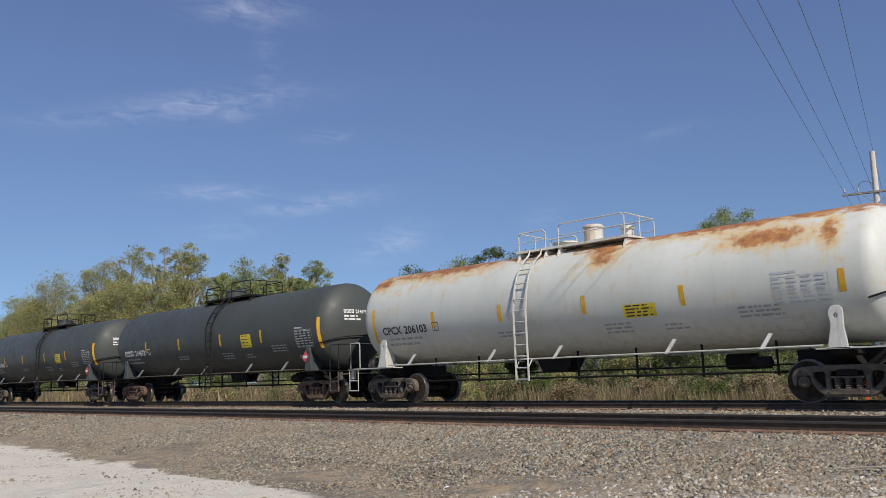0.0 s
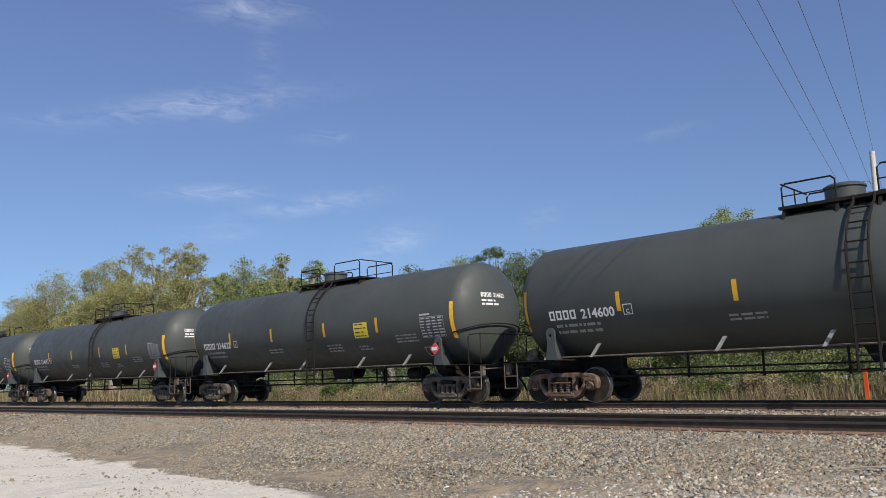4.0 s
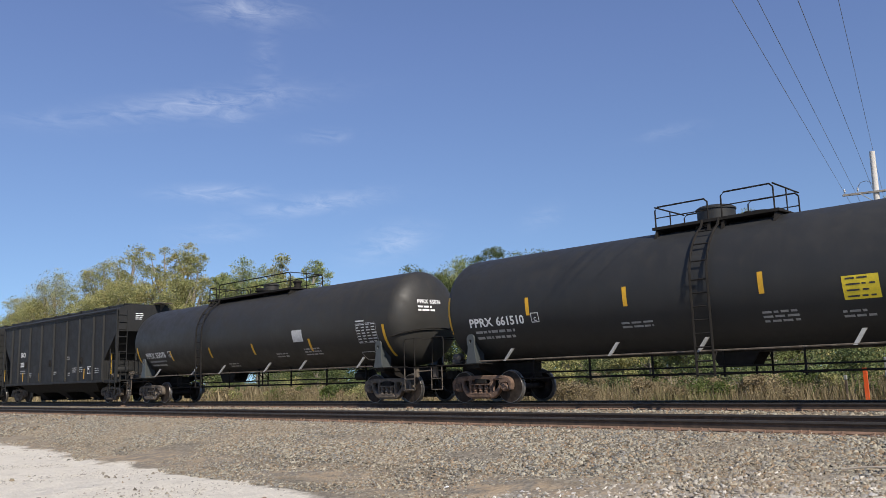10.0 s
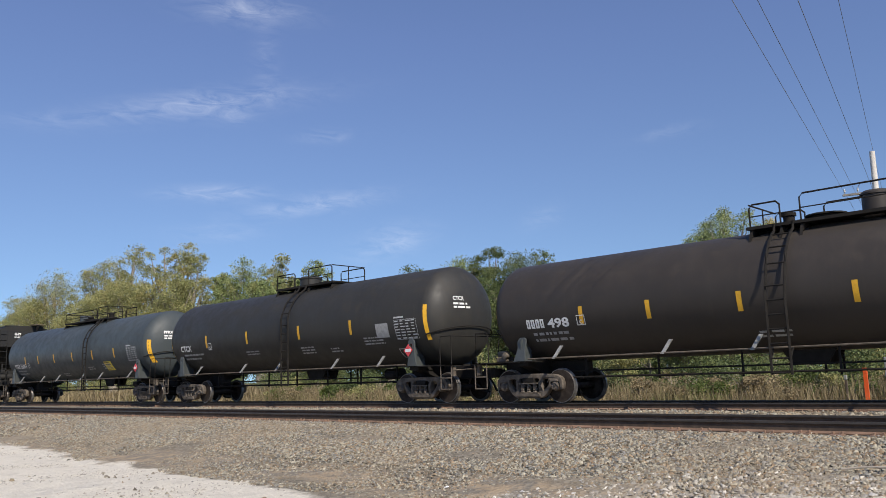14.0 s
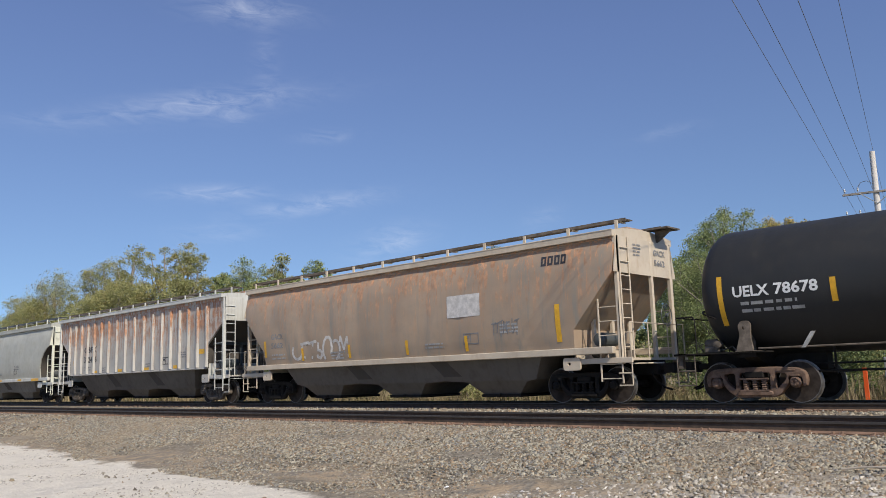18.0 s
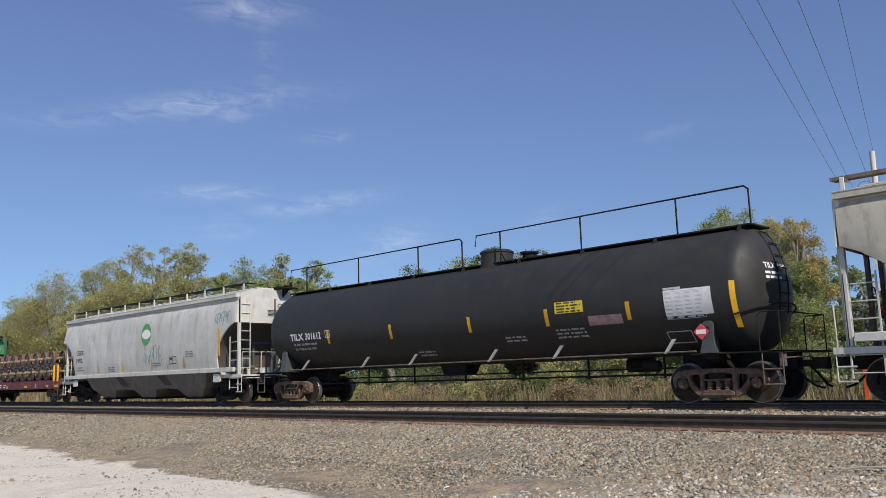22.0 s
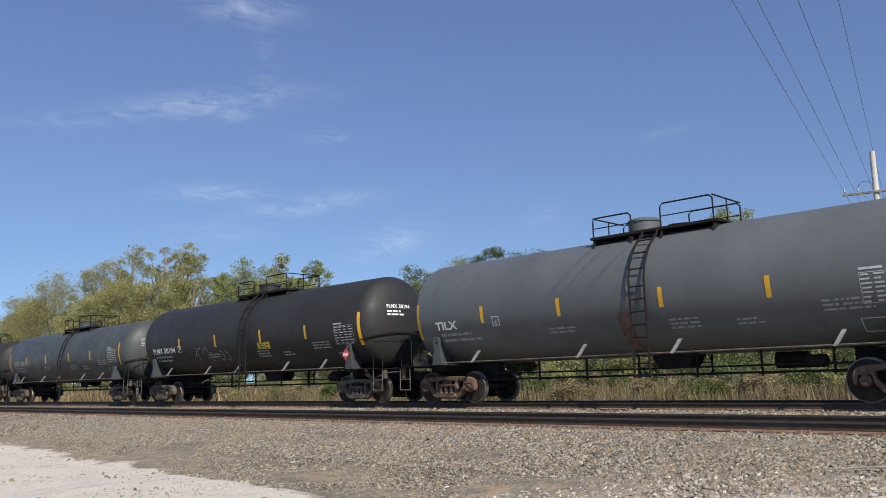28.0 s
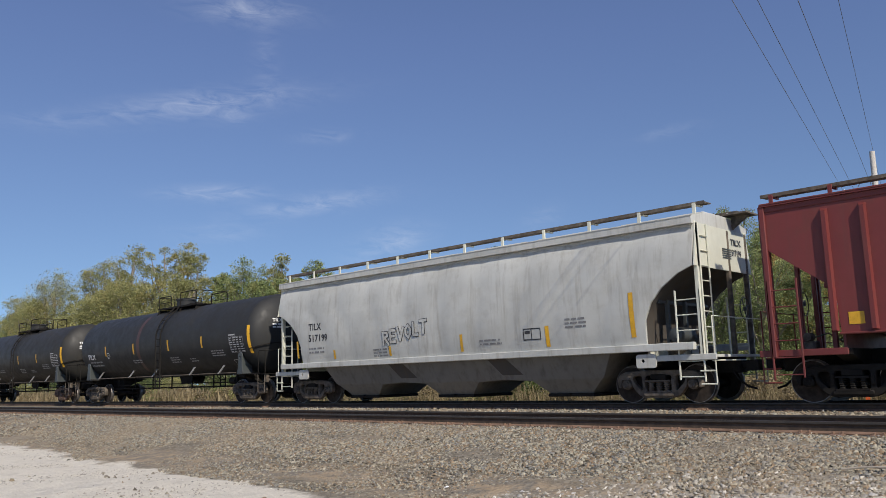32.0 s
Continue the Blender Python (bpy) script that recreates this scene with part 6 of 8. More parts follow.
def build_stones():
    r = np.random.RandomState(11)
    grey = stone_material("crushed_granite", ((0.103, 0.096, 0.081), (0.307, 0.277, 0.210), (0.176, 0.173, 0.160), (0.236, 0.167, 0.105), (0.370, 0.333, 0.252), (0.143, 0.115, 0.081), (0.277, 0.268, 0.238), (0.339, 0.256, 0.166), (0.206, 0.192, 0.157), (0.348, 0.324, 0.247), (0.226, 0.186, 0.129), (0.431, 0.393, 0.305)))
    pale = stone_material("crushed_limestone", ((0.34, 0.31, 0.27), (0.52, 0.48, 0.41), (0.42, 0.40, 0.36), (0.62, 0.58, 0.51), (0.74, 0.70, 0.63), (0.30, 0.28, 0.25)))

    def scatter(n, x0, x1, y0, y1, s0, s1, sink=0.25):
        x, y = r.uniform(x0, x1, n), r.uniform(y0, y1, n)
        s = s0 + (s1 - s0) * r.beta(1.6, 3.0, n)
        z = np.array([ground_z(a, b) for a, b in zip(x, y)]) + s * sink
        return x, y, z, s

    def keep(spots, mask):
        return tuple(q[mask] for q in spots)

    def lime_edge(x, y):
        return (y + 0.0723 * x + 0.5 * np.sin(x * 1.3) * 0.5 < 6.4)

    sets = [scatter(70000, -27, 1, 9.2, 11.75, 0.014, 0.037), scatter(15000, -62, -27, 8.4, 11.75, 0.028, 0.055), scatter(26000, -28, 1, 7.4, 9.4, 0.008, 0.028)]
    for i, spots in enumerate(sets):
        spots = keep(spots, ~lime_edge(spots[0], spots[1]))
        stone_field("ballast", spots, grey, "grey crushed-stone ballast on the bank of the near track", 20 + i)
    stone_field("ballast", scatter(11000, -32, 1, 14.0, 18.2, 0.02, 0.048), grey, "grey crushed-stone ballast between the two tracks", 30)
    stone_field("ballast", scatter(9000, -34, 1, 11.75, 14.0, 0.018, 0.04, 0.1), grey, "grey crushed-stone ballast between the rails of the empty track", 33)
    spots = scatter(12000, -32, -3, 5.0, 8.6, 0.005, 0.02)
    stone_field("limestone_chips", keep(spots, lime_edge(spots[0], spots[1])), pale, "loose pale limestone chips on the gravel lot", 31)
    spots = scatter(900, -30, -2, 4.6, 8.6, 0.012, 0.05)
    lumps = np.sin(spots[0] * 0.9 + 2 * np.sin(spots[1] * 2.1)) + r.uniform(-1, 1, 900) > 0.35
    stone_field("loose_stones", keep(spots, lime_edge(spots[0], spots[1]) & lumps), grey, "scattered dark stones on the pale gravel lot", 34)
    spots = scatter(6000, -7, 1, 7.2, 10.0, 0.012, 0.05)
    stone_field("limestone_chips", keep(spots, spots[1] - 0.55 * spots[0] + r.uniform(-0.9, 0.9, len(spots[0])) < 11.9), pale, "loose pale limestone chips on the gravel lot", 32)


def build_litter():
    mb = MB().tube([(-3.35, 10.05, -0.40), (-3.15, 10.12, -0.375), (-2.9, 10.16, -0.36), (-2.72, 10.28, -0.335)], [0.014, 0.013, 0.011, 0.006], 6)
    mb.tube([(-3.0, 10.14, -0.37), (-2.86, 10.05, -0.37)], [0.008, 0.004], 5)
    thing("stick", mb, M["bark"], "dry forked stick lying on the ballast", "stick")
    base = [(-8.02, 8.30), (-7.97, 8.31), (-7.955, 8.34), (-8.0, 8.345)]
    mb = MB().add([(x, y, ground_z(x, y) + 0.012 + 0.006 * i) for i, (x, y) in enumerate(base)] + [(-7.985, 8.325, ground_z(-7.98, 8.32) + 0.04)], [(0, 1, 4), (1, 2, 4), (2, 3, 4), (3, 0, 4), (0, 3, 2, 1)])
    thing("litter", mb, M["lettering"], "crumpled white scrap of litter on gravel", "litter")


def rail_mesh(head_mat, x0, x1):
    # rails stand on plates and spikes; their ties lie level with the ballast
    prof = [(-0.035, 0.0), (0.035, 0.0), (0.036, -0.03), (0.018, -0.045), (0.009, -0.06), (0.009, -0.13), (0.03, -0.148), (0.07, -0.156), (0.07, -0.168), (-0.07, -0.168), (-0.07, -0.156), (-0.03, -0.148), (-0.009, -0.13), (-0.009, -0.06), (-0.018, -0.045), (-0.036, -0.03)]
    mb = MB()
    xs = [x0, -120, -60, -30, -10, x1]
    mb.loft([[(x, y, z) for y, z in prof] for x in xs])
    me = mb.mesh("rail", 25)
    fix_normals(me)
    me.materials.append(M[head_mat])
    me.materials.append(M["rail_rust"])
    me.materials.append(M["rail_base"])
    for p in me.polygons:
        z = sum(me.vertices[i].co.z for i in p.vertices) / len(p.vertices)
        # head, shaded web, then the foot in its sunlit tone
        p.material_index = 0 if z > -0.04 else 1 if z > -0.12 else 2
    return me


def build_track(name, yc, label, ties):
    t = root(name, pose(0, yc, 0), label, "railway track", kind="structure")
    me = rail_mesh("rail", -700, 120)
    for s in (-1, 1):
        at(part("rail", me, None, t), 0, s * GAUGE)
    tie = MB().box(-0.115, 0.115, -1.3, 1.3, -0.36, -0.182, 0.012).mesh("tie")
    plate = MB().box(-0.09, 0.09, -0.19, 0.19, -0.184, -0.158, 0.004)
    for x, y in ((-0.06, -0.09), (0.06, 0.09), (0.06, -0.09), (-0.06, 0.09)):
        plate.box(x - 0.014, x + 0.014, y - 0.025, y + 0.025, -0.16, -0.122)
    plate = plate.mesh("tie_plate")
    tie.materials.append(M["tie"])
    plate.materials.append(M["rail_base"])
    r = random.Random(len(name))
    for i in range(ties):
        x = 4.0 - 0.5 * i + r.uniform(-0.03, 0.03)
        k = at(part("tie", tie, None, t), x, r.uniform(-0.04, 0.04), r.uniform(-0.012, 0.006), r.uniform(-1, 1))
        if x > -45:
            for s in (-1, 1):
                at(part("tie_plate", plate, None, k), 0, s * GAUGE)
    return t

# ---------------------------------------------------------------- plants


def leaf_cloud(name, centres, per, radius, size, material, seed, flat=0.75):
    """Leaves as small blades scattered round centres; one mesh."""
    r = np.random.RandomState(seed)
    c = np.repeat(np.array(centres), per, axis=0)      # per: a number, or one for each centre
    n = len(c)
    d = r.normal(size=(n, 3))
    d /= np.linalg.norm(d, axis=1)[:, None]
    rad = np.repeat(np.array(radius), per) if np.ndim(radius) else np.full(n, radius)
    p = c + d * (rad * r.uniform(0.25, 1.0, n) ** 0.6)[:, None] * np.array([1, 1, flat])
    u = r.normal(size=(n, 3))
    u /= np.linalg.norm(u, axis=1)[:, None]
    w = np.cross(u, r.normal(size=(n, 3)))
    w /= np.linalg.norm(w, axis=1)[:, None]
    s = size * r.uniform(0.6, 1.35, n)[:, None]
    v = np.stack([p - u * s, p + u * s * 0.9 - w * s * 0.35, p + u * s * 0.35 + w * s * 0.85], 1)
    me = bpy.data.meshes.new(name)
    me.vertices.add(n * 3)
    me.vertices.foreach_set("co", v.reshape(-1).astype(np.float32))
    me.loops.add(n * 3)
    me.loops.foreach_set("vertex_index", np.arange(n * 3, dtype=np.int32))
    me.polygons.add(n)
    me.polygons.foreach_set("loop_start", np.arange(0, n * 3, 3, dtype=np.int32))
    me.update(calc_edges=True)
    me.materials.append(material)
    return me


def tree(x, y, h, spread, leaves, label, seed, low=0.25, lobes=26, per=260, leaf=0.17, thin=1.0, group="", name="tree", up=0.35, clump=1.0, sprigs=4, dome=False):
    """A trunk that forks into limbs and twigs, each of which carries clumps and sprigs of leaves."""
    r = random.Random(seed)
    z0 = ground_z(x, y)
    ob = root(name, pose(x, y, z0 - 0.05), label, "tree", group)
    trunk = MB()
    tips = []
    lean = Vector((r.uniform(-0.06, 0.06), r.uniform(-0.06, 0.06), 1))
    k = h * 0.026 + 0.05
    stem = [lean * (h * 0.66 * i / 6) + Vector((r.uniform(-1, 1), r.uniform(-1, 1), 0)) * 0.02 * h * (i > 0) for i in range(7)]
    trunk.tube(stem, [k * (1.25 - i * 0.15) for i in range(7)], 8)
    n = int(per * thin / 3)
    for i in range(lobes):
        f = low + (0.97 - low) * ((i + r.random()) / lobes)
        a = i * 2.4 + r.uniform(-0.5, 0.5)
        wide = spread * math.sin(math.pi * min(1.0, (0.16 + 0.84 * f) ** 1.25)) ** 0.7 * r.uniform(0.3, 1.05)
        tip = Vector((wide * math.cos(a), wide * math.sin(a), h * f * r.uniform(0.92, 1.03)))
        if dome:
            up_way = 1 - 2 * (i + 0.5) / lobes
            flat = math.sqrt(1 - up_way * up_way) * spread
            far_out, mid_z = r.uniform(0.45, 0.86), h * (1 + low) / 2
            tip = Vector((flat * math.cos(a) * far_out, flat * math.sin(a) * far_out, mid_z + up_way * h * (1 - low) / 2 * far_out * r.uniform(0.9, 1.12)))
            f = max(low, min(0.95, tip.z / h))
        start = stem[min(6, max(1, int(f * 6)))] * 0.92
        mid = (start + tip) / 2 + Vector((0, 0, 0.06 * h * r.uniform(-0.3, 1)))
        trunk.tube([start, mid, tip], [k * 0.42, k * 0.24, k * 0.06], 5)
        tips.append((tip, spread * (r.uniform(0.30, 0.44) if dome else r.uniform(0.14, 0.30)) * clump, n))
        for _ in range(2):
            q = mid.lerp(tip, r.uniform(0.2, 0.9)) + Vector((r.uniform(-1, 1), r.uniform(-1, 1), r.uniform(-0.4, 1))) * spread * 0.25
            trunk.tube([mid, q], [k * 0.16, k * 0.04], 4)
            tips.append((q, spread * (r.uniform(0.18, 0.30) if dome else r.uniform(0.10, 0.24)) * clump, int(n * 0.7)))
        for _ in range(sprigs):
            d = Vector((math.cos(a) * 0.7 + r.uniform(-1, 1), math.sin(a) * 0.7 + r.uniform(-1, 1), r.uniform(-0.3, 1) + up * 2)).normalized()
            q = tip + d * spread * r.uniform(0.18, 0.38) * (0.9 if dome else 1.0)
            trunk.tube([tip, q], [k * 0.05, k * 0.015], 3)
            for g in (0.45, 0.75, 1.0):
                tips.append((tip.lerp(q, g), spread * (0.16 if dome else 0.075) * (1.3 - g * 0.5), max(6, n // 12)))
    part("trunk", trunk, M["bark"], ob)
    me = leaf_cloud("crown", [tuple(p) for p, _, _ in tips], [c for _, _, c in tips], [q for _, q, _ in tips], leaf, M[leaves], seed)
    part("crown", me, None, ob)
    return ob


def shrub(x, y, h, w, leaves, label, seed, per=240, leaf=0.07, group="bushes beyond the track"):
    r = random.Random(seed)
    ob = root("bush", pose(x, y, ground_z(x, y) - 0.05), label, "bush", group)
    stems, tips = MB(), []
    for i in range(14):
        a, d = r.uniform(0, 6.28), w * r.uniform(0.1, 0.9)
        tip = Vector((d * math.cos(a), d * 0.7 * math.sin(a), h * r.uniform(0.3, 0.92)))
        stems.tube([(0, 0, 0), tip * 0.5 + Vector((0, 0, 0.1 * h)), tip], [0.02, 0.014, 0.004], 4)
        tips.append((tuple(tip), min(h, w) * r.uniform(0.25, 0.45)))
    part("branching_stem", stems, M["bark"], ob)
    part("foliage", leaf_cloud("foliage", [p for p, _ in tips], per, [q for _, q in tips], leaf, M[leaves], seed), None, ob)
    return ob


def blades(name, n, x0, x1, y0, y1, h0, h1, material, label, seed, width=0.02, clump=0.0):
    """Tall grass: bent three-point blades, one object of stuff."""
    r = np.random.RandomState(seed)
    x, y = r.uniform(x0, x1, n), r.uniform(y0, y1, n)
    patch = 0.5 + 0.5 * np.sin(x * 0.9 + np.sin(y * 1.7)) * np.sin(y * 1.1 + x * 0.35)
    h = (h0 + (h1 - h0) * r.beta(2, 2.2, n)) * (0.65 + 0.5 * patch)
    z = np.array([ground_z(a, b) for a, b in zip(x, y)]) - 0.02
    a = r.uniform(0, 6.28, n)
    bend = r.uniform(0.05, 0.5, n) * h
    dx, dy = np.cos(a), np.sin(a)
    w = width * r.uniform(0.6, 1.5, n)
    px, py = -dy * w, dx * w
    v = np.zeros((n, 5, 3))
    for k, (f, wid) in enumerate(((0, 1), (0, -1), (0.6, -0.8), (0.6, 0.8), (1.0, 0))):
        v[:, k, 0] = x + dx * bend * f * f + px * wid
        v[:, k, 1] = y + dy * bend * f * f + py * wid
        v[:, k, 2] = z + h * f
    quad = np.array([0, 1, 2, 3])
    loops = np.empty((n, 7), dtype=np.int32)
    base = np.arange(n)[:, None] * 5
    loops[:, :4] = base + quad
    loops[:, 4:] = base + np.array([3, 2, 4])
    me = bpy.data.meshes.new(name)
    me.vertices.add(n * 5)
    me.vertices.foreach_set("co", v.reshape(-1).astype(np.float32))
    me.loops.add(n * 7)
    me.loops.foreach_set("vertex_index", loops.reshape(-1))
    me.polygons.add(n * 2)
    starts = np.stack([np.arange(n) * 7, np.arange(n) * 7 + 4], 1).reshape(-1)
    me.polygons.foreach_set("loop_start", starts.astype(np.int32))
    me.update(calc_edges=True)
    me.materials.append(M[material])
    return tagged(new(name, me), label, "grass", kind="stuff")


def build_plants():
    # cottonwoods far along the line
    far = [(-149.1, 56, 19.7, 6.6, "leaf_olive"), (-163.0, 56, 17.7, 5.1, "leaf_olive"), (-175.4, 56, 14.6, 5.8, "leaf_green"), (-191.1, 56, 13.6, 7.0, "leaf_green"), (-132.2, 57, 22.0, 4.5, "leaf_olive"), (-122.1, 57, 21.0, 3.8, "leaf_olive"), (-114.6, 58, 21.3, 3.1, "leaf_thin"), (-104.1, 57, 20.1, 3.1, "leaf_olive"), (-115.5, 52, 16.0, 5.3, "leaf_olive"), (-101.0, 53, 14.8, 4.2, "leaf_olive"),
           (-121.9, 50, 13.6, 4.8, "leaf_olive"), (-98.7, 62, 17.7, 4.3, "leaf_green"), (-103.0, 62, 16.9, 2.3, "leaf_green"), (-91.7, 64, 17.5, 2.7, "leaf_olive"), (-90.1, 60, 14.9, 2.8, "leaf_green"), (-90.2, 68, 16.5, 3.0, "leaf_green"), (-85.0, 62, 13.4, 2.3, "leaf_green"), (-87.9, 70, 12.9, 2.8, "leaf_green"), (-77.2, 66, 11.2, 2.9, "leaf_green"), (-65.4, 60, 10.4, 2.3, "leaf_green")]
    for i, (x, y, h, w, leaves) in enumerate(far):
        thin = leaves == "leaf_thin"
        tree(x, y, h * 1.09 + 0.6, w, "leaf_olive" if thin else leaves, "tall cottonwood with thinning yellow-green autumn leaves", 100 + i, 0.2, 22, 420 if thin else int(1200 * max(0.8, min(1.6, (w / 5) ** 1.4))), 0.125, group="cottonwoods along the line", up=0.15, clump=0.85 if thin else 1.25, sprigs=2, dome=True)
    for i, (x, y, h, w, leaves) in enumerate([(-52.6, 52, 11.1, 2.3, "leaf_dark"), (-54.1, 52, 10.4, 1.7, "leaf_dark"), (-47.6, 52, 11.8, 2.2, "leaf_green"), (-44.8, 51, 11.3, 1.3, "leaf_dark"), (-47.6, 50, 10.3, 1.7, "leaf_dark"), (-40.0, 50, 11.2, 2.7, "leaf_dark"), (-42.9, 51, 11.3, 1.7, "leaf_dark"), (-37.3, 50, 10.0, 1.8, "leaf_dark"), (-35.4, 50, 8.9, 1.5, "leaf_dark"), (-33.9, 50, 7.9, 1.1, "leaf_green"), (-40.9, 47, 8.0, 2.8, "leaf_dark"), (-35.5, 47, 7.4, 2.7, "leaf_dark")]):
        tree(x, y, h * 1.12, w, leaves, "dense dark green tree beyond the tracks", 200 + i, 0.1, 22, 1100, 0.075, group="dark green trees beyond the track", up=0.2, clump=1.4, sprigs=1, dome=True)
    # a close-grown clump by the crossing, turning orange on its sunny side
    for i, (x, y, h, w, leaves) in enumerate([(-21.2, 41, 6.9, 1.5, "leaf_green"), (-20.1, 41.4, 7.9, 1.5, "leaf_green"), (-18.9, 41, 8.5, 1.6, "leaf_green"), (-17.9, 41.5, 8.9, 1.6, "leaf_green"), (-16.7, 41, 8.3, 1.6, "leaf_green"), (-15.7, 41.6, 8.2, 1.5, "leaf_gold"), (-14.7, 41, 7.7, 1.3, "leaf_gold"), (-14.3, 40.4, 6.0, 1.2, "leaf_green"), (-18.0, 39, 6.6, 2.4, "leaf_green"), (-16.0, 39.4, 6.4, 2.0, "leaf_green"), (-20.3, 39.6, 5.6, 1.8, "leaf_green")]):
        tree(x, y, h * 1.19, w * 1.35, leaves, "bushy green tree with upright twigs and leaves turning orange", 300 + i, 0.05, 26, 1250, 0.042, group="bushy trees by the crossing", up=0.9, clump=1.0, sprigs=4, dome=True)
    for i, (x, y, h, w, leaves) in enumerate([(-15.0, 48, 7.4, 1.2, "leaf_green"), (-13.9, 48, 7.0, 1.4, "leaf_green"), (-12.6, 49, 6.8, 1.6, "leaf_green"), (-10.6, 50, 6.4, 1.8, "leaf_dark"), (-32.5, 60, 5.8, 2.2, "leaf_olive"), (-35.5, 60, 6.6, 2.2, "leaf_olive")]):
        tree(x, y, h, w, leaves, "slim green tree behind the utility pole", 330 + i, 0.1, 18, 800, 0.05, group="trees behind the utility pole", up=0.7, clump=1.4)
    r = random.Random(16)
    for i in range(13):
        tree(-33 + i * 2.1 + r.uniform(-0.6, 0.6), r.uniform(46, 54), r.uniform(3.6, 5.2), r.uniform(1.6, 2.4), r.choice(("leaf_dark", "leaf_dark", "leaf_green")), "low green tree in the hedge beyond the tracks", 360 + i, 0.05, 14, 420, 0.085, group="hedge beyond the tracks")
    for i, (x, y) in enumerate([(-67.7, 50), (-65.5, 50), (-38.7, 50), (-40.0, 50)]):
        tree(x, y, 4.0, 2.6, "leaf_dark", "low green tree in the hedge beyond the tracks", 390 + i, 0.02, 14, 420, 0.085, group="hedge beyond the tracks", sprigs=2, dome=True)
    r = random.Random(18)
    for i in range(26):
        x = -36 - i * 4.2 + r.uniform(-0.8, 0.8)
        tree(x, r.uniform(60, 68), r.uniform(4.2, 6.0), r.uniform(2.4, 3.2), r.choice(("leaf_dark", "leaf_green", "leaf_olive")), "low green tree in the far hedge along the line", 600 + i, 0.02, 12, 260, 0.15, group="far hedge along the line", clump=1.3, sprigs=2, dome=True)
    r = random.Random(17)
    for i in range(46):
        x = -6 - i * 2.6 + r.uniform(-1, 1)
        y = r.uniform(30.5, 36) + max(0.0, -x - 45) * 0.12
        shrub(x, y, r.uniform(1.5, 3.0), r.uniform(1.2, 2.2), r.choice(("leaf_dark", "leaf_dark", "leaf_dark", "leaf_olive")), "green bush in the rough verge beyond the track", 400 + i, 260, 0.052)
    for i, (x, y, h, w) in enumerate([(-20.8, 26.3, 1.7, 1.2), (-22.0, 26.6, 1.5, 1.0), (-31.5, 26.0, 1.5, 1.0), (-33.5, 27.0, 1.4, 0.9), (-17.2, 27.5, 1.6, 0.8), (-12.0, 28.0, 1.9, 1.4), (-10.2, 28.5, 1.8, 1.3), (-14.2, 28.2, 1.5, 0.9), (-43.0, 27, 1.3, 0.9)]):
        shrub(x, y, h * 0.8, w, "leaf_dark", "low green bush among dry grass", 470 + i, 220, 0.055)
    blades("tall_grass", 40000, -38, 2, 22.6, 29.5, 0.35, 1.25, "grass_dry", "tall dry straw-coloured grass beyond the tracks", 41, 0.010)
    blades("tall_grass", 18000, -110, -38, 22.8, 34, 0.5, 1.4, "grass_dry", "tall dry straw-coloured grass beyond the tracks", 42, 0.04)
    r = random.Random(23)
    for i in range(135):
        x, y = r.uniform(-52, -4), r.uniform(23.7, 28.5)
        shrub(x, y, r.uniform(0.55, 1.3), r.uniform(0.4, 1.0), r.choice(("grass_dry", "grass_green", "leaf_olive", "grass_dry", "grass_dry")), "scruffy weed clump among dry grass", 520 + i, 90, 0.042, group="weed clumps beyond the track")
    blades("green_weeds", 16000, -40, 2, 23.2, 30.5, 0.2, 0.8, "grass_green", "green weeds among the dry grass", 43, 0.018)


# ---------------------------------------------------------------- pole, wires, markers, signal
POLE = (-10.55, 40.0)


def build_pole():
    x, y = POLE
    ob = root("utility_pole", pose(x, y, -0.5), "weathered grey wooden utility pole with two crossarms", "utility pole")
    part("pole", MB().tube([(-0.12, 0, -0.3), (-0.05, 0, 5), (0, 0, 11.0)], [0.17, 0.15, 0.12], 14), M["pole_wood"], ob)
    turn = radians(14)
    for z in (9.03, 7.97):
        mb = MB()
        mb.box(-1.4, 1.4, -0.17, -0.07, z, z + 0.10, 0.01)
        arm = part("crossarm", mb, M["arm_wood"], ob, "weathered crossarm, coloured dark for shade")
        arm.rotation_euler = (0, 0, turn)
        for k in (-1.3, -0.75, 0.75, 1.3):
            mb = MB().lathe([(0.02, z + 0.12), (0.02, z + 0.2), (0.05, z + 0.21), (0.035, z + 0.26), (0.05, z + 0.28), (0.02, z + 0.34), (0.0, z + 0.34)], "z", (k, -0.12, 0), 10)
            part("insulator", mb, M["galvanised"], arm)
        mb = MB().tube([(-0.7, -0.18, z + 0.05), (0, -0.16, z - 0.5)], 0.02, 5)
        mb.tube([(0.7, -0.18, z + 0.05), (0, -0.16, z - 0.5)], 0.02, 5)
        part("brace", mb, M["galvanised"], arm)
    mb = MB().tube([(-0.75, -0.12, 9.4), (-0.6, -0.12, 9.62), (-0.35, -0.12, 9.66), (-0.05, -0.12, 9.45)], 0.014, 5)
    part("jumper_wire", mb, M["wire"], ob)
    mb = MB().tube([(0.14, -0.14, 0.0), (0.16, -0.14, 3.2), (0.13, -0.12, 7.9)], 0.03, 6)
    part("conduit", mb, M["galvanised"], ob)


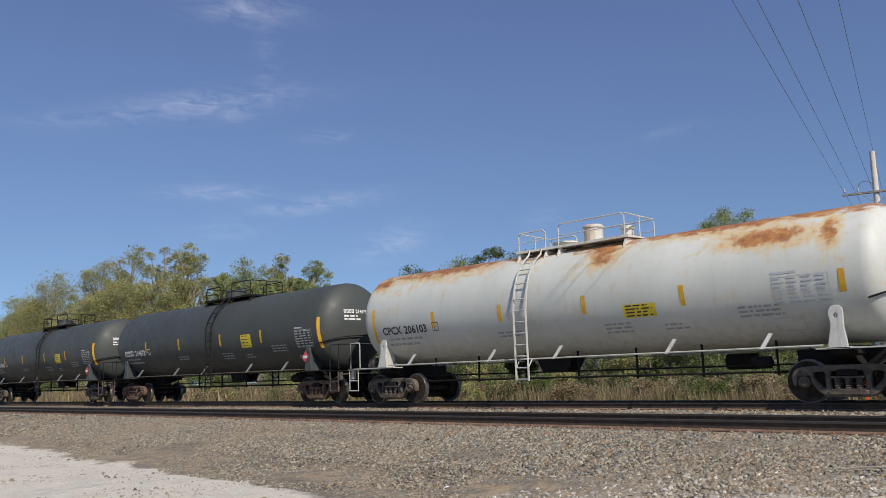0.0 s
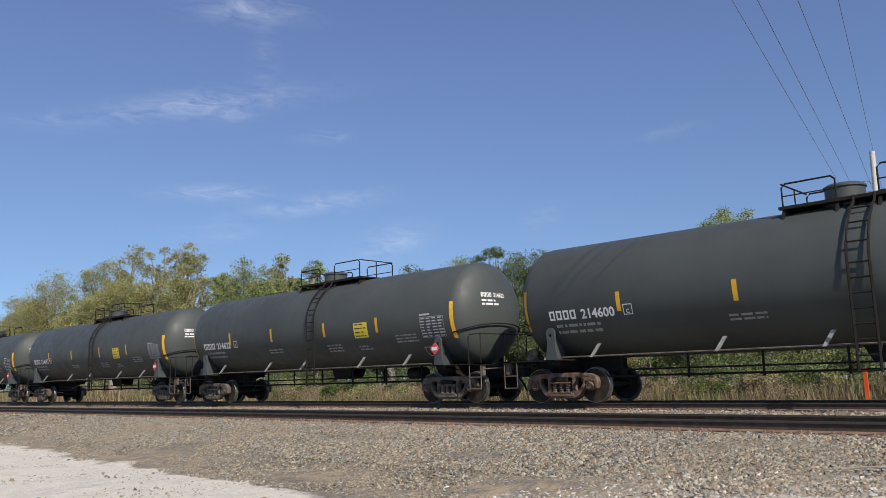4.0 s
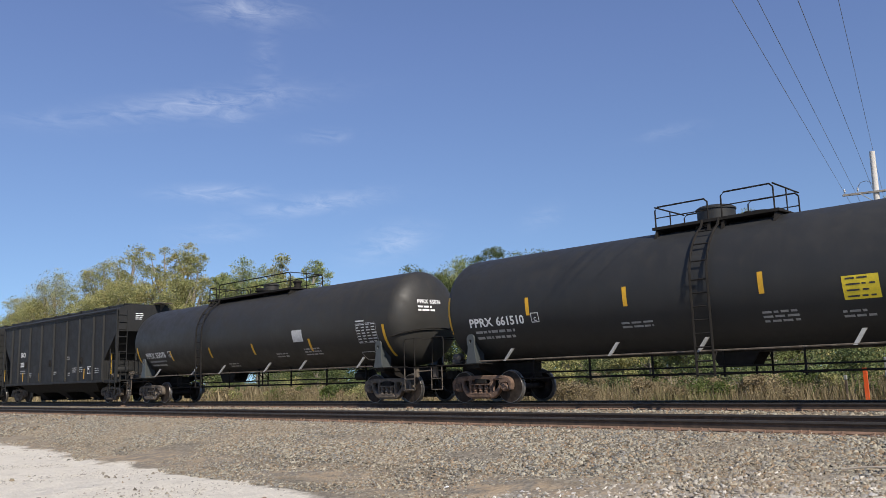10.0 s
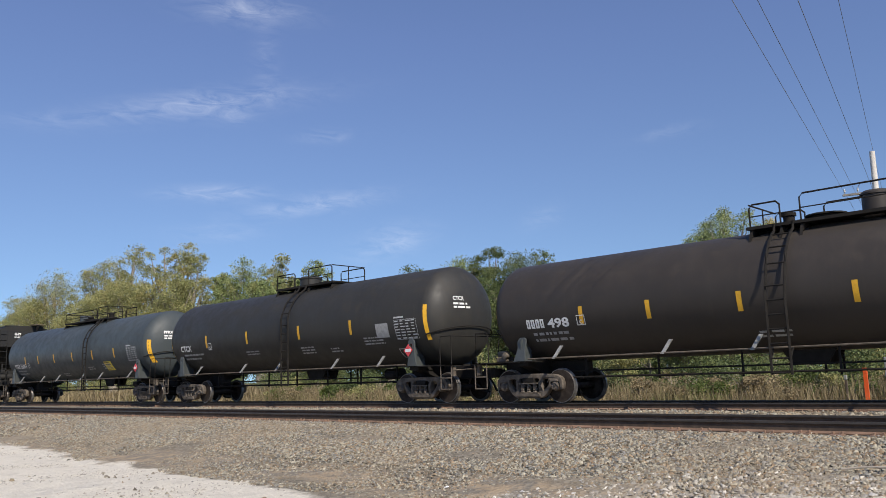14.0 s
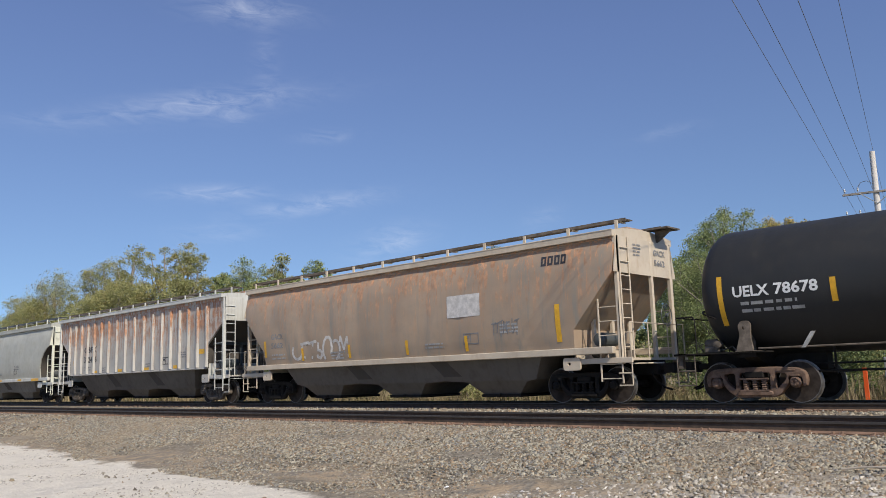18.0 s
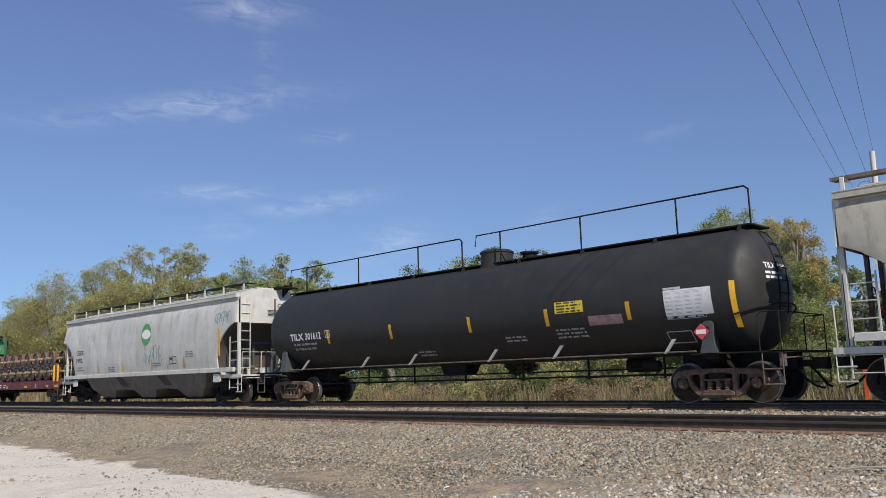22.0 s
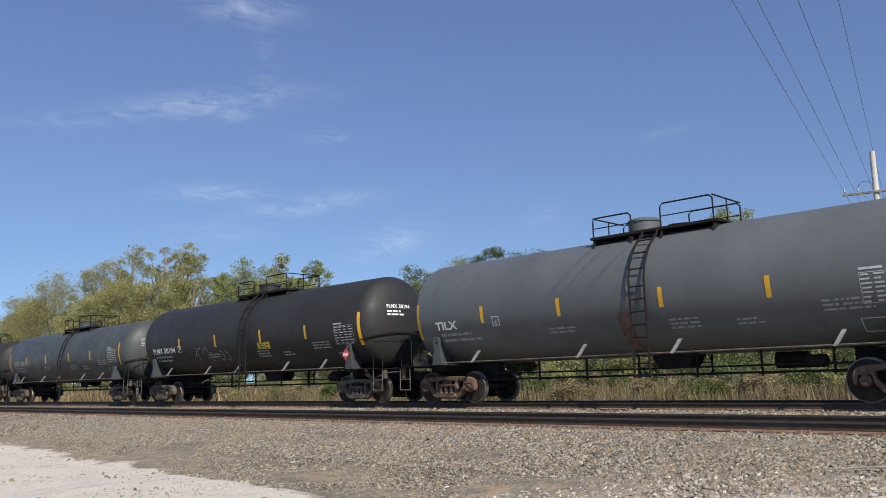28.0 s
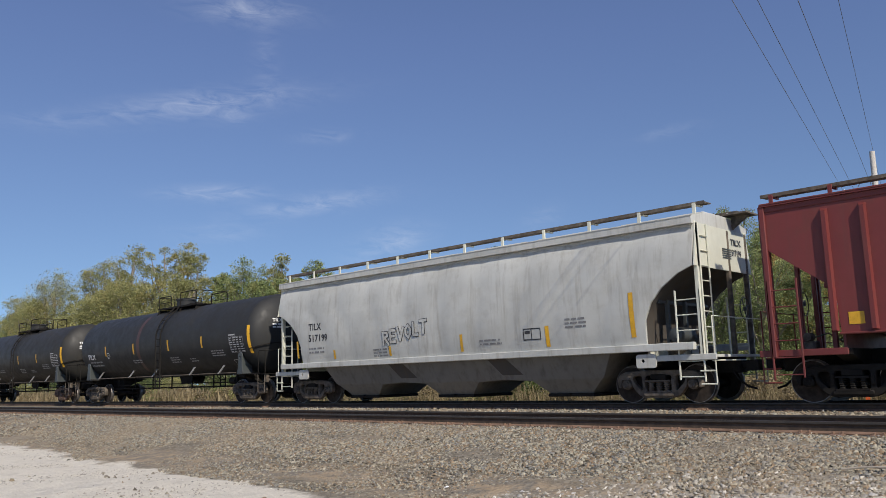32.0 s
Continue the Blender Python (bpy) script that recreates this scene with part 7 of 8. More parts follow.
def build_wires():
    lines = [((-11.9, 40, 8.75), (-6.72, 16.35, 8.70)), ((-11.45, 40, 8.75), (-6.34, 16.80, 8.70)), ((-10.7, 40, 8.75), (-5.72, 17.45, 8.70)), ((-10.5, 40, 10.55), (-6.22, 22.1, 10.5))]
    for a, b in lines:
        a, b = Vector(a), Vector(b)
        d = (b - a).normalized()
        pts = [a - d * 70, a - d * 0.01] + [a + d * 100 * k / 16 - Vector((0, 0, 1.1 * math.sin(math.pi * k / 16) * (k > 3) * 0.0)) for k in range(1, 17)]
        thing("overhead_wire", MB().tube(pts, 0.0075, 5), M["wire"], "thin dark overhead power line strung from the utility pole", "power line", "overhead wires")


def build_markers():
    ob = root("marker_post", pose(-6.92, 23.3, ground_z(0, 23.3)), "slim bright orange plastic marker post in the grass", "marker post")
    part("post", MB().prism([(-0.05, -0.02), (0.05, -0.02), (0.05, 0.015), (-0.05, 0.015)], -0.1, 1.35, "z"), M["orange"], ob)
    part("cap", MB().box(-0.055, 0.055, -0.028, 0.02, 1.2, 1.36, 0.006), M["orange"], ob)
    ob = root("marker_post", pose(-7.45, 23.4, ground_z(0, 23.4)), "short dark stake with a pale top in the grass", "marker post")
    part("post", MB().box(-0.03, 0.03, -0.03, 0.03, -0.1, 1.05, 0.006), M["tie"], ob)
    part("cap", MB().box(-0.035, 0.035, -0.035, 0.035, 1.05, 1.17, 0.008), M["galvanised"], ob)


def build_signal():
    """Crossing signal, of which one lit lamp and a blade reach into view."""
    ob = root("crossing_signal", pose(-6.02, 24.2, ground_z(0, 24.2)), "railway crossing signal with lit red lamps and white crossbuck", "crossing signal")
    part("mast", MB().lathe([(0.16, 0), (0.16, 0.25), (0.06, 0.3), (0.055, 4.4), (0.0, 4.42)], "z", (0, 0, 0), 14), M["galvanised"], ob)
    for s in (-1, 1):
        mb = MB().lathe([(0.0, 0.0), (0.26, 0.0), (0.27, 0.02), (0.27, 0.03), (0.0, 0.035)], "y", (s * 0.38, -0.12, 2.78), 24)
        lamp = part("lamp_backing", mb, M["signal_black"], ob)
        part("lens", MB().lathe([(0.0, -0.06), (0.09, -0.05), (0.13, -0.01), (0.13, 0.0)], "y", (s * 0.38, -0.13, 2.78), 18), M["red_lamp"], lamp)
        mb = MB()
        mb.loft([[(s * 0.38 + 0.15 * math.cos(a), yy, 2.78 + 0.15 * math.sin(a)) for a in [math.pi * k / 10 for k in range(11)]] for yy in (-0.14, -0.34)], caps=False, closed=False)
        part("hood", mb, M["signal_black"], lamp)
    part("lamp_arm", MB().tube([(-0.38, -0.08, 2.78), (0.38, -0.08, 2.78)], 0.03), M["galvanised"], ob)
    for s in (-1, 1):
        mb = MB()
        d, n = Vector((s * 0.62, 0, 0.36)), Vector((-s * 0.06, 0, 0.10))
        c = Vector((0, -0.10 - 0.012 * s, 3.78))
        v = [c - d - n, c + d - n, c + d + n, c - d + n]
        mb.add(v + [p + Vector((0, 0.01, 0)) for p in v], [(0, 1, 2, 3), (7, 6, 5, 4), (0, 4, 5, 1), (1, 5, 6, 2), (2, 6, 7, 3), (3, 7, 4, 0)])
        part("crossbuck_blade", mb, M["lettering"], ob)
    part("junction_box", MB().box(-0.62, -0.1, -0.2, 0.1, 1.0, 1.55, 0.02), M["galvanised"], ob)

# ---------------------------------------------------------------- the train
# Along the train, x runs forward; a car's place is that of its truck centres at the clip's start.
STD = (-7.9, -4.97, -1.95, 1.43, 4.35, 7.9)
LONG = (-9.0, -6.0, -4.05, -1.75, 0.7, 3.2, 5.7, 9.0)
SHORT = (-6.35, -3.6, -1.9, 0.6, 3.1, 6.3)
GREY_TANK = "grey-black tank car with yellow reflectors and white lettering"


def T(front, rear, paint, code, number, label=GREY_TANK, **more):
    tc = front - rear
    c = dict(kind="tank", front=front, rear=rear, tc=tc, paint=paint, mark=(code, number), label=label, R=1.58, zc=2.73)
    if tc > 15.5:
        c.update(strips=LONG, mark_w=1.8, R=1.47, zc=2.61, strip_z=(2.05, 2.5), ladder=-0.85, platform=(-1.6, -0.9, -0.45, 1.9), dome=(0.9, 0.29, 0.52), mark_at=(-tc / 2 + 0.25, 2.02), table=(tc / 2 - 1.0, 1.98, 1.0, 0.65),
                 notes=((-1.5, 1.6, 0.8, 2), (2.2, 1.85, 0.9, 2), (4.0, 1.95, 1.2, 3)), valves=((-1.05, 0.13, 0.40), (-0.1, 0.34, 0.18), (1.6, 0.14, 0.44)))
        c["panels"] = ((tc / 2 - 3.8, tc / 2 - 3.0, 1.62, 2.05),)
    elif tc < 12.5:
        c.update(strips=SHORT, R=1.42, zc=2.49, strip_z=(2.1, 2.6), mark_at=(-tc / 2 + 0.3, 2.28), ladder=-0.1, platform=(-1.0, 0.2, 0.25, 2.5), dome=(0.15, 0.34, 0.26), mark_w=1.85, valves=((0.75, 0.14, 0.42), (-0.4, 0.2, 0.18)), notes=((2.0, 1.9, 1.2, 1), (3.6, 1.8, 0.9, 2)))
    else:
        c.update(strips=tuple(x * tc / 14.35 for x in STD), panels=((2.95, 3.65, 2.15, 2.65),))
    c.update(more)
    return c


ROUND = [(1.42, 1.50), (1.75, 1.56), (2.3, 1.60), (3.0, 1.60), (3.6, 1.56), (4.0, 1.47), (4.2, 1.36)]


def ribs_at(a, b, n):
    return tuple(a + (b - a) * i / (n - 1) for i in range(n))


def H(front, rear, paint, code, number, label, **more):
    tc = front - rear
    L = more.pop("L", tc + 2.78)
    h = L / 2
    c = dict(kind="hopper", front=front, rear=rear, tc=tc, L=L, paint=paint, mark=(code, number), label=label, side=ROUND,
             ends=[(1.42, h - 1.35), (1.9, h - 1.3), (2.5, h - 0.75), (3.3, h - 0.05), (4.2, h)], roof=4.42, seams=ribs_at(-h + 1.5, h - 1.5, 9))
    c.update(more)
    return c


def arc_ends(L, z0=1.42, z1=4.2):
    h = L / 2
    return [(z0, h - 1.40), (2.0, h - 1.36), (2.4, h - 1.18), (2.75, h - 0.86), (3.05, h - 0.42), (3.2, h - 0.05), (z1, h)]


RIBS18 = (-7.02, -6.27, -5.5, -4.75, -3.95, -3.15, -2.3, -1.4, -0.47, 0.47, 1.4, 2.3, 3.15, 3.95, 4.75, 5.5, 6.27, 7.02)


def ribbed(front, rear, paint, code, number, label, **more):
    h = (front - rear + 2.8) / 2
    c = H(front, rear, paint, code, number, label, L=2 * h, seams=(), side=[(1.45, 1.49), (4.27, 1.49)], ends=[(1.45, h - 1.42), (2.35, h - 1.38), (3.35, h - 0.02), (4.27, h)], roof=4.45,
          ribs=RIBS18, rib_width=0.07, rib_depth=0.10, sill=(1.40, 1.45), sill_len=h - 1.4, brackets=14, lip=True, bays=((-4.3, 2.1), (0.0, 2.1), (4.3, 2.1)), bay_z=0.28)
    c.update(more)
    return c


def carbon(front, rear, number, label, full=True, panel_ribs=None, **more):
    h = 7.83
    if full:
        ends = [(1.12, h - 0.02), (4.5, h)]
        ribs = panel_ribs or (-7.34, -6.8, -5.9, -4.95, -3.96, -3.03, -1.24, -0.3, 0.62, 2.47, 3.3, 4.3, 5.2, 6.15, 6.7, 7.35)
    else:
        ends = [(1.12, h - 1.45), (2.1, h - 1.42), (3.5, h - 0.05), (4.5, h)]
        ribs = panel_ribs or (-6.4, -5.25, -3.55, -1.8, 0.0, 1.75, 3.4, 5.15, 6.32)
    c = H(front, rear, "carbon", "SRCX", number, label, L=2 * h, seams=(), side=[(1.12, 1.50), (4.5, 1.50)], ends=ends, roof=4.84, ribs=ribs, rib_depth=0.085, rib_width=0.055, rib_drop=0.12, sill=(1.02, 1.12), sill_len=h - (0.05 if full else 1.4),
          walk=False, cut=not full, trim="carbon", rib_paint="carbon", bays=((-3.45, 1.6), (0.0, 1.6), (3.45, 1.6)), bay_bottom=0.32, bay_z=0.2, bay_y=0.45, ridge_z=0.62, mark_at=(-5.7, 2.2, 0.25, 0.76) if full else (-4.95, 2.66, 0.27, 0.82), num_drop=0.56, num_w=0.72 if full else 0.95, dim_ink="lettering_dim", notes=((-3.55, 1.72, 0.45, 3), (0.1, 1.7, 0.45, 2), (1.85, 2.45, 0.4, 2), (2.05, 1.6, 0.35, 2), (2.65, 1.85, 0.55, 3), (3.5, 1.85, 0.55, 3), (5.4, 1.75, 0.6, 3)), boxes=((4.5, 1.5, 0.5, 0.36),),
          strips=((-7.55, 1.3, 2.0, 0.11), (-4.5, 1.25, 1.75, 0.11), (-2.0, 1.25, 1.75, 0.11), (1.75, 1.25, 1.75, 0.11), (4.12, 1.25, 1.75, 0.11), (7.3, 1.4, 2.4, 0.11)), extras=(carbon_extras,))
    c.update(more)
    return c


def carbon_extras(car, c, surf):
    L = c["L"] / 2
    for y in (-0.78, 0.78):
        for i in range(9):
            x = -L + 2 * L * (i + 0.5) / 9
            mb = MB().box(x - 0.80, x + 0.80, y - 0.38, y + 0.38, c["roof"] - 0.22, c["roof"] - 0.01, 0.03)
            mb.box(x - 0.84, x - 0.74, y - 0.40, y + 0.40, c["roof"] - 0.05, c["roof"] + 0.03, 0.01)
            mb.box(x + 0.74, x + 0.82, y - 0.40, y + 0.40, c["roof"] - 0.05, c["roof"] + 0.02, 0.01)
            part("roof_hatch", mb, M["carbon"], car)
    for x in c.get("ports", (-4.12, -0.45, 3.7)):
        mb = MB().box(x - 0.13, x + 0.13, -1.54, -1.5, 2.0, 2.36, 0.01)
        mb.lathe([(0.0, -1.57), (0.06, -1.565), (0.07, -1.53)], "y", (x, 0, 2.16), 10)
        part("inspection_port", mb, M["under"], car)


def logo_arrow(car, c, surf):
    """A herald in white: two solid shapes over bars."""
    x, z = c.get("logo_at", (-6.0, 2.75))
    k = 1.05
    mb = MB()
    blob = [(0.0, 0.0), (1.1, 0.0), (1.27, 0.10), (1.32, 0.3), (1.27, 0.52), (1.12, 0.64), (1.25, 0.78), (1.3, 0.98), (1.24, 1.18), (1.1, 1.27), (0.28, 1.27), (0.24, 1.0), (0.16, 0.3)]
    mid = (0.75, 0.64)
    v = [surf(x + mid[0] * k, z + mid[1] * k, 0.125)] + [surf(x + a * k, z + b * k, 0.125) for a, b in blob]
    mb.add(v, [(0, i, i % len(blob) + 1) for i in range(1, len(blob) + 1)])
    ink = MB()
    for i, pts in enumerate(([(0.22, 0.36), (0.28, 0.86)], [(0.28, 0.86), (0.92, 0.40)], [(0.92, 0.40), (0.98, 0.88)])):
        scrawl(ink, [(x + p * k, z + q * k) for p, q in pts], 0.13, lambda p, q: surf(p, q, 0.129 + 0.004 * i))
    part("herald_inlay", ink, M[c["paint"]], car)
    bar(mb, x, x + 1.35 * k, z - 0.1, z - 0.05, lambda a, b: surf(a, b, 0.125))
    bar(mb, x, x + 1.35 * k, z - 0.62, z - 0.58, lambda a, b: surf(a, b, 0.125))
    part("herald", mb, M["lettering"], car)


def logo_round(car, c, surf):
    x, z, r = c["logo"]
    ring = [surf(x + r * 0.92 * math.cos(a), z + r * math.sin(a), 0.012) for a in [2 * math.pi * k / 28 for k in range(28)]]
    part("herald", MB().add(ring, [tuple(range(28))]), M[c["logo_paint"]], car)
    mb = MB()
    if c["logo_paint"] == "logo_green":
        lens = [(0.86 * r * math.cos(a), 0.46 * r * math.sin(a) * abs(math.sin(a)) ** 0.5) for a in [2 * math.pi * k / 24 for k in range(24)]]
        mb.add([surf(x + a + 0.05 * r, z + b, 0.016) for a, b in lens], [tuple(range(24))])
        part("herald_inlay", mb, M["lettering"], car)
    else:
        for k in range(20):
            a0, a1 = 2 * math.pi * k / 20, 2 * math.pi * (k + 1) / 20
            mb.add([surf(x + q * r * math.cos(a), z + q * r * math.sin(a), 0.016) for q, a in ((0.78, a0), (0.88, a0), (0.88, a1), (0.78, a1))], [(0, 1, 2, 3)])
        bar(mb, x - r * 0.75, x + r * 0.75, z - 0.04, z + 0.04, lambda a, b: surf(a, b, 0.016))
        bar(mb, x - 0.04, x + 0.04, z - r * 0.75, z + r * 0.75, lambda a, b: surf(a, b, 0.016))
        part("herald_inlay", mb, M["red"], car)


def leaf_herald(car, c, surf):
    """A slanted blue tile with a pale leaf, over an outlined bar."""
    x, z = 2.0, 2.55

    def poly(pts, lift, ink, name="herald"):
        mb = MB()
        fill(mb, [(x + p * 1.12, z + q * 1.12) for p, q in pts], lambda a, b: surf(a, b, lift))
        return part(name, mb, M[ink], car)

    poly([(-0.02, 0.12), (0.30, 0.86), (1.22, 0.80), (1.00, -0.04), (0.62, -0.12)], 0.010, "lettering")
    poly([(0.05, 0.15), (0.33, 0.80), (1.14, 0.74), (0.95, 0.02), (0.62, -0.05)], 0.014, "logo_blue")
    poly([(0.04, 0.05), (0.10, 0.42), (0.40, 0.66), (0.86, 0.74), (0.90, 0.42), (0.72, 0.12), (0.36, -0.04)], 0.018, "leaf_white", "herald_leaf")
    mb = MB()
    scrawl(mb, [(x + 0.1, z + 0.08), (x + 0.5, z + 0.35), (x + 0.9, z + 0.74)], 0.035, lambda a, b: surf(a, b, 0.021))
    part("herald_vein", mb, M["logo_green"], car)
    mb = MB()
    frame_bars(mb, x + 0.2, x + 1.5, z - 0.62, z - 0.22, surf, 0.03)
    for k in (0.6, 1.0):
        bar(mb, x + k, x + k + 0.03, z - 0.62, z - 0.22, surf)
    part("herald_bar", mb, M["lettering_dim"], car)


def sprayed(kind, x, z, w, h, ink, seed=1, text=""):
    def put(car, c, surf):
        mb = MB()
        if kind == "tag":
            tag_scrawl(mb, x, z, w, h, surf, seed, 0.10 if ink == "spray_silver" else 0.034)
        elif kind == "patch":
            bar(mb, x, x + w, z, z + h, surf, 4)
        elif kind == "blocks":
            for k in range(4):
                frame_bars(mb, x + w * k / 4, x + w * (k + 0.8) / 4, z, z + h, surf, h * 0.22)
        else:
            letters(mb, text, x, z, h, lambda a, b: surf(a, b, 0.02), w)
        part({"patch": "patch", "stencil": "stencil", "blocks": "company_blocks"}.get(kind, "graffiti"), mb, M[ink], car)
    return put


# sprayed letters as strokes in a box one wide and one high
STROKES = {
    "K": [[(0.1, 0), (0.16, 1)], [(0.95, 0.95), (0.2, 0.45)], [(0.35, 0.55), (0.95, 0.0)]],
    "R": [[(0.12, 0), (0.12, 1)], [(0.12, 0.95), (0.75, 0.92), (0.85, 0.68), (0.12, 0.5)], [(0.4, 0.5), (0.95, 0.0)]],
    "V": [[(0.05, 1), (0.45, 0.02)], [(0.45, 0.02), (0.95, 0.98)]],
    "M": [[(0.02, 0), (0.2, 0.98)], [(0.2, 0.98), (0.52, 0.2)], [(0.52, 0.2), (0.78, 1.0)], [(0.78, 1.0), (1.0, 0.0)]],
    "E": [[(0.12, 0), (0.12, 1)], [(0.12, 0.95), (0.85, 0.95)], [(0.12, 0.5), (0.75, 0.5)], [(0.12, 0.05), (0.9, 0.05)]],
    "O": [[(0.5, 0.03), (0.12, 0.3), (0.12, 0.7), (0.5, 0.97), (0.88, 0.7), (0.88, 0.3), (0.5, 0.03)]],
    "L": [[(0.15, 1), (0.15, 0.05)], [(0.15, 0.05), (0.9, 0.05)]],
    "T": [[(0.5, 0), (0.5, 0.95)], [(0.02, 0.93), (0.98, 0.97)]],
    "bar": [[(0.28, 0.62), (0.68, 0.62)]],
}


def spray_strokes(car, surf, glyph, x, z, w, h, ink, line, lift, low=0.0, high=1.0):
    """One letter in sprayed strokes, of which the heights from low to high are laid on."""
    mb = MB()
    for path in STROKES[glyph]:
        for (xa, za), (xb, zb) in zip(path, path[1:]):
            if za > zb:
                xa, za, xb, zb = xb, zb, xa, za
            if zb < low or za > high:
                continue
            if za < low:
                k = (low - za) / (zb - za)
                xa, za = xa + (xb - xa) * k, low
            if zb > high:
                k = (high - za) / (zb - za)
                xb, zb = xa + (xb - xa) * k, high
            scrawl(mb, [(x + xa * w, z + za * h), (x + xb * w, z + zb * h)], line, lambda a, b: surf(a, b, lift))
    if mb.v:
        part("graffiti", mb, M[ink], car)


def piece_kram(car, c, surf):
    """Large sprayed letters: yellow over pink, on a purple cloud."""
    r = random.Random(4)
    mb = MB()
    for _ in range(46):
        x, z, k = r.choice((-3.45, -3.2, 0.1, 0.35, -2.2, -0.9)) + r.uniform(-0.3, 0.35), 1.5 + r.random() * 0.75, r.uniform(0.05, 0.2)
        mb.add([surf(x + k * math.cos(a), z + k * 0.7 * math.sin(a), 0.006 + 0.0003 * _) for a in [2 * math.pi * q / 9 for q in range(9)]], [tuple(range(9))])
    for k in range(14):
        x = r.choice((-3.7, 0.55)) + r.uniform(-0.25, 0.25)
        scrawl(mb, [(x, 1.75 + r.uniform(-0.2, 0.3)), (x + r.uniform(-0.2, 0.2), 1.9 + r.uniform(-0.1, 0.3))], 0.04, lambda a, b: surf(a, b, 0.022))
    part("graffiti", mb, M["spray_purple"], car)
    for i, (g, x, z, w, h) in enumerate((("K", -3.2, 1.42, 0.85, 0.98), ("R", -2.25, 1.42, 0.75, 1.0), ("V", -1.5, 1.42, 0.78, 0.98), ("bar", -1.5, 1.42, 0.78, 0.98), ("M", -0.85, 1.42, 1.2, 1.06))):
        e = 0.0015 * i
        spray_strokes(car, surf, g, x + 0.05, z + 0.06, w, h, "lettering_black", 0.30, 0.026 + e)
        spray_strokes(car, surf, g, x, z, w, h, "spray_pink", 0.185, 0.036 + e, 0.0, 0.42)
        spray_strokes(car, surf, g, x, z, w, h, "spray_yellow" if g not in ("V", "bar") else "spray_pink", 0.185, 0.036 + e, 0.42, 1.0)


def piece_hollow(car, c, surf):
    """A word in hollow letters, climbing a little."""
    for i, g in enumerate("REVOLT"):
        x, z = -2.5 + i * 0.345, 1.86 + i * 0.055
        spray_strokes(car, surf, g, x, z, 0.29, 0.40, "lettering_black", 0.125, 0.012 + 0.001 * i)
        spray_strokes(car, surf, g, x, z, 0.29, 0.40, c["paint"], 0.085, 0.020 + 0.001 * i)


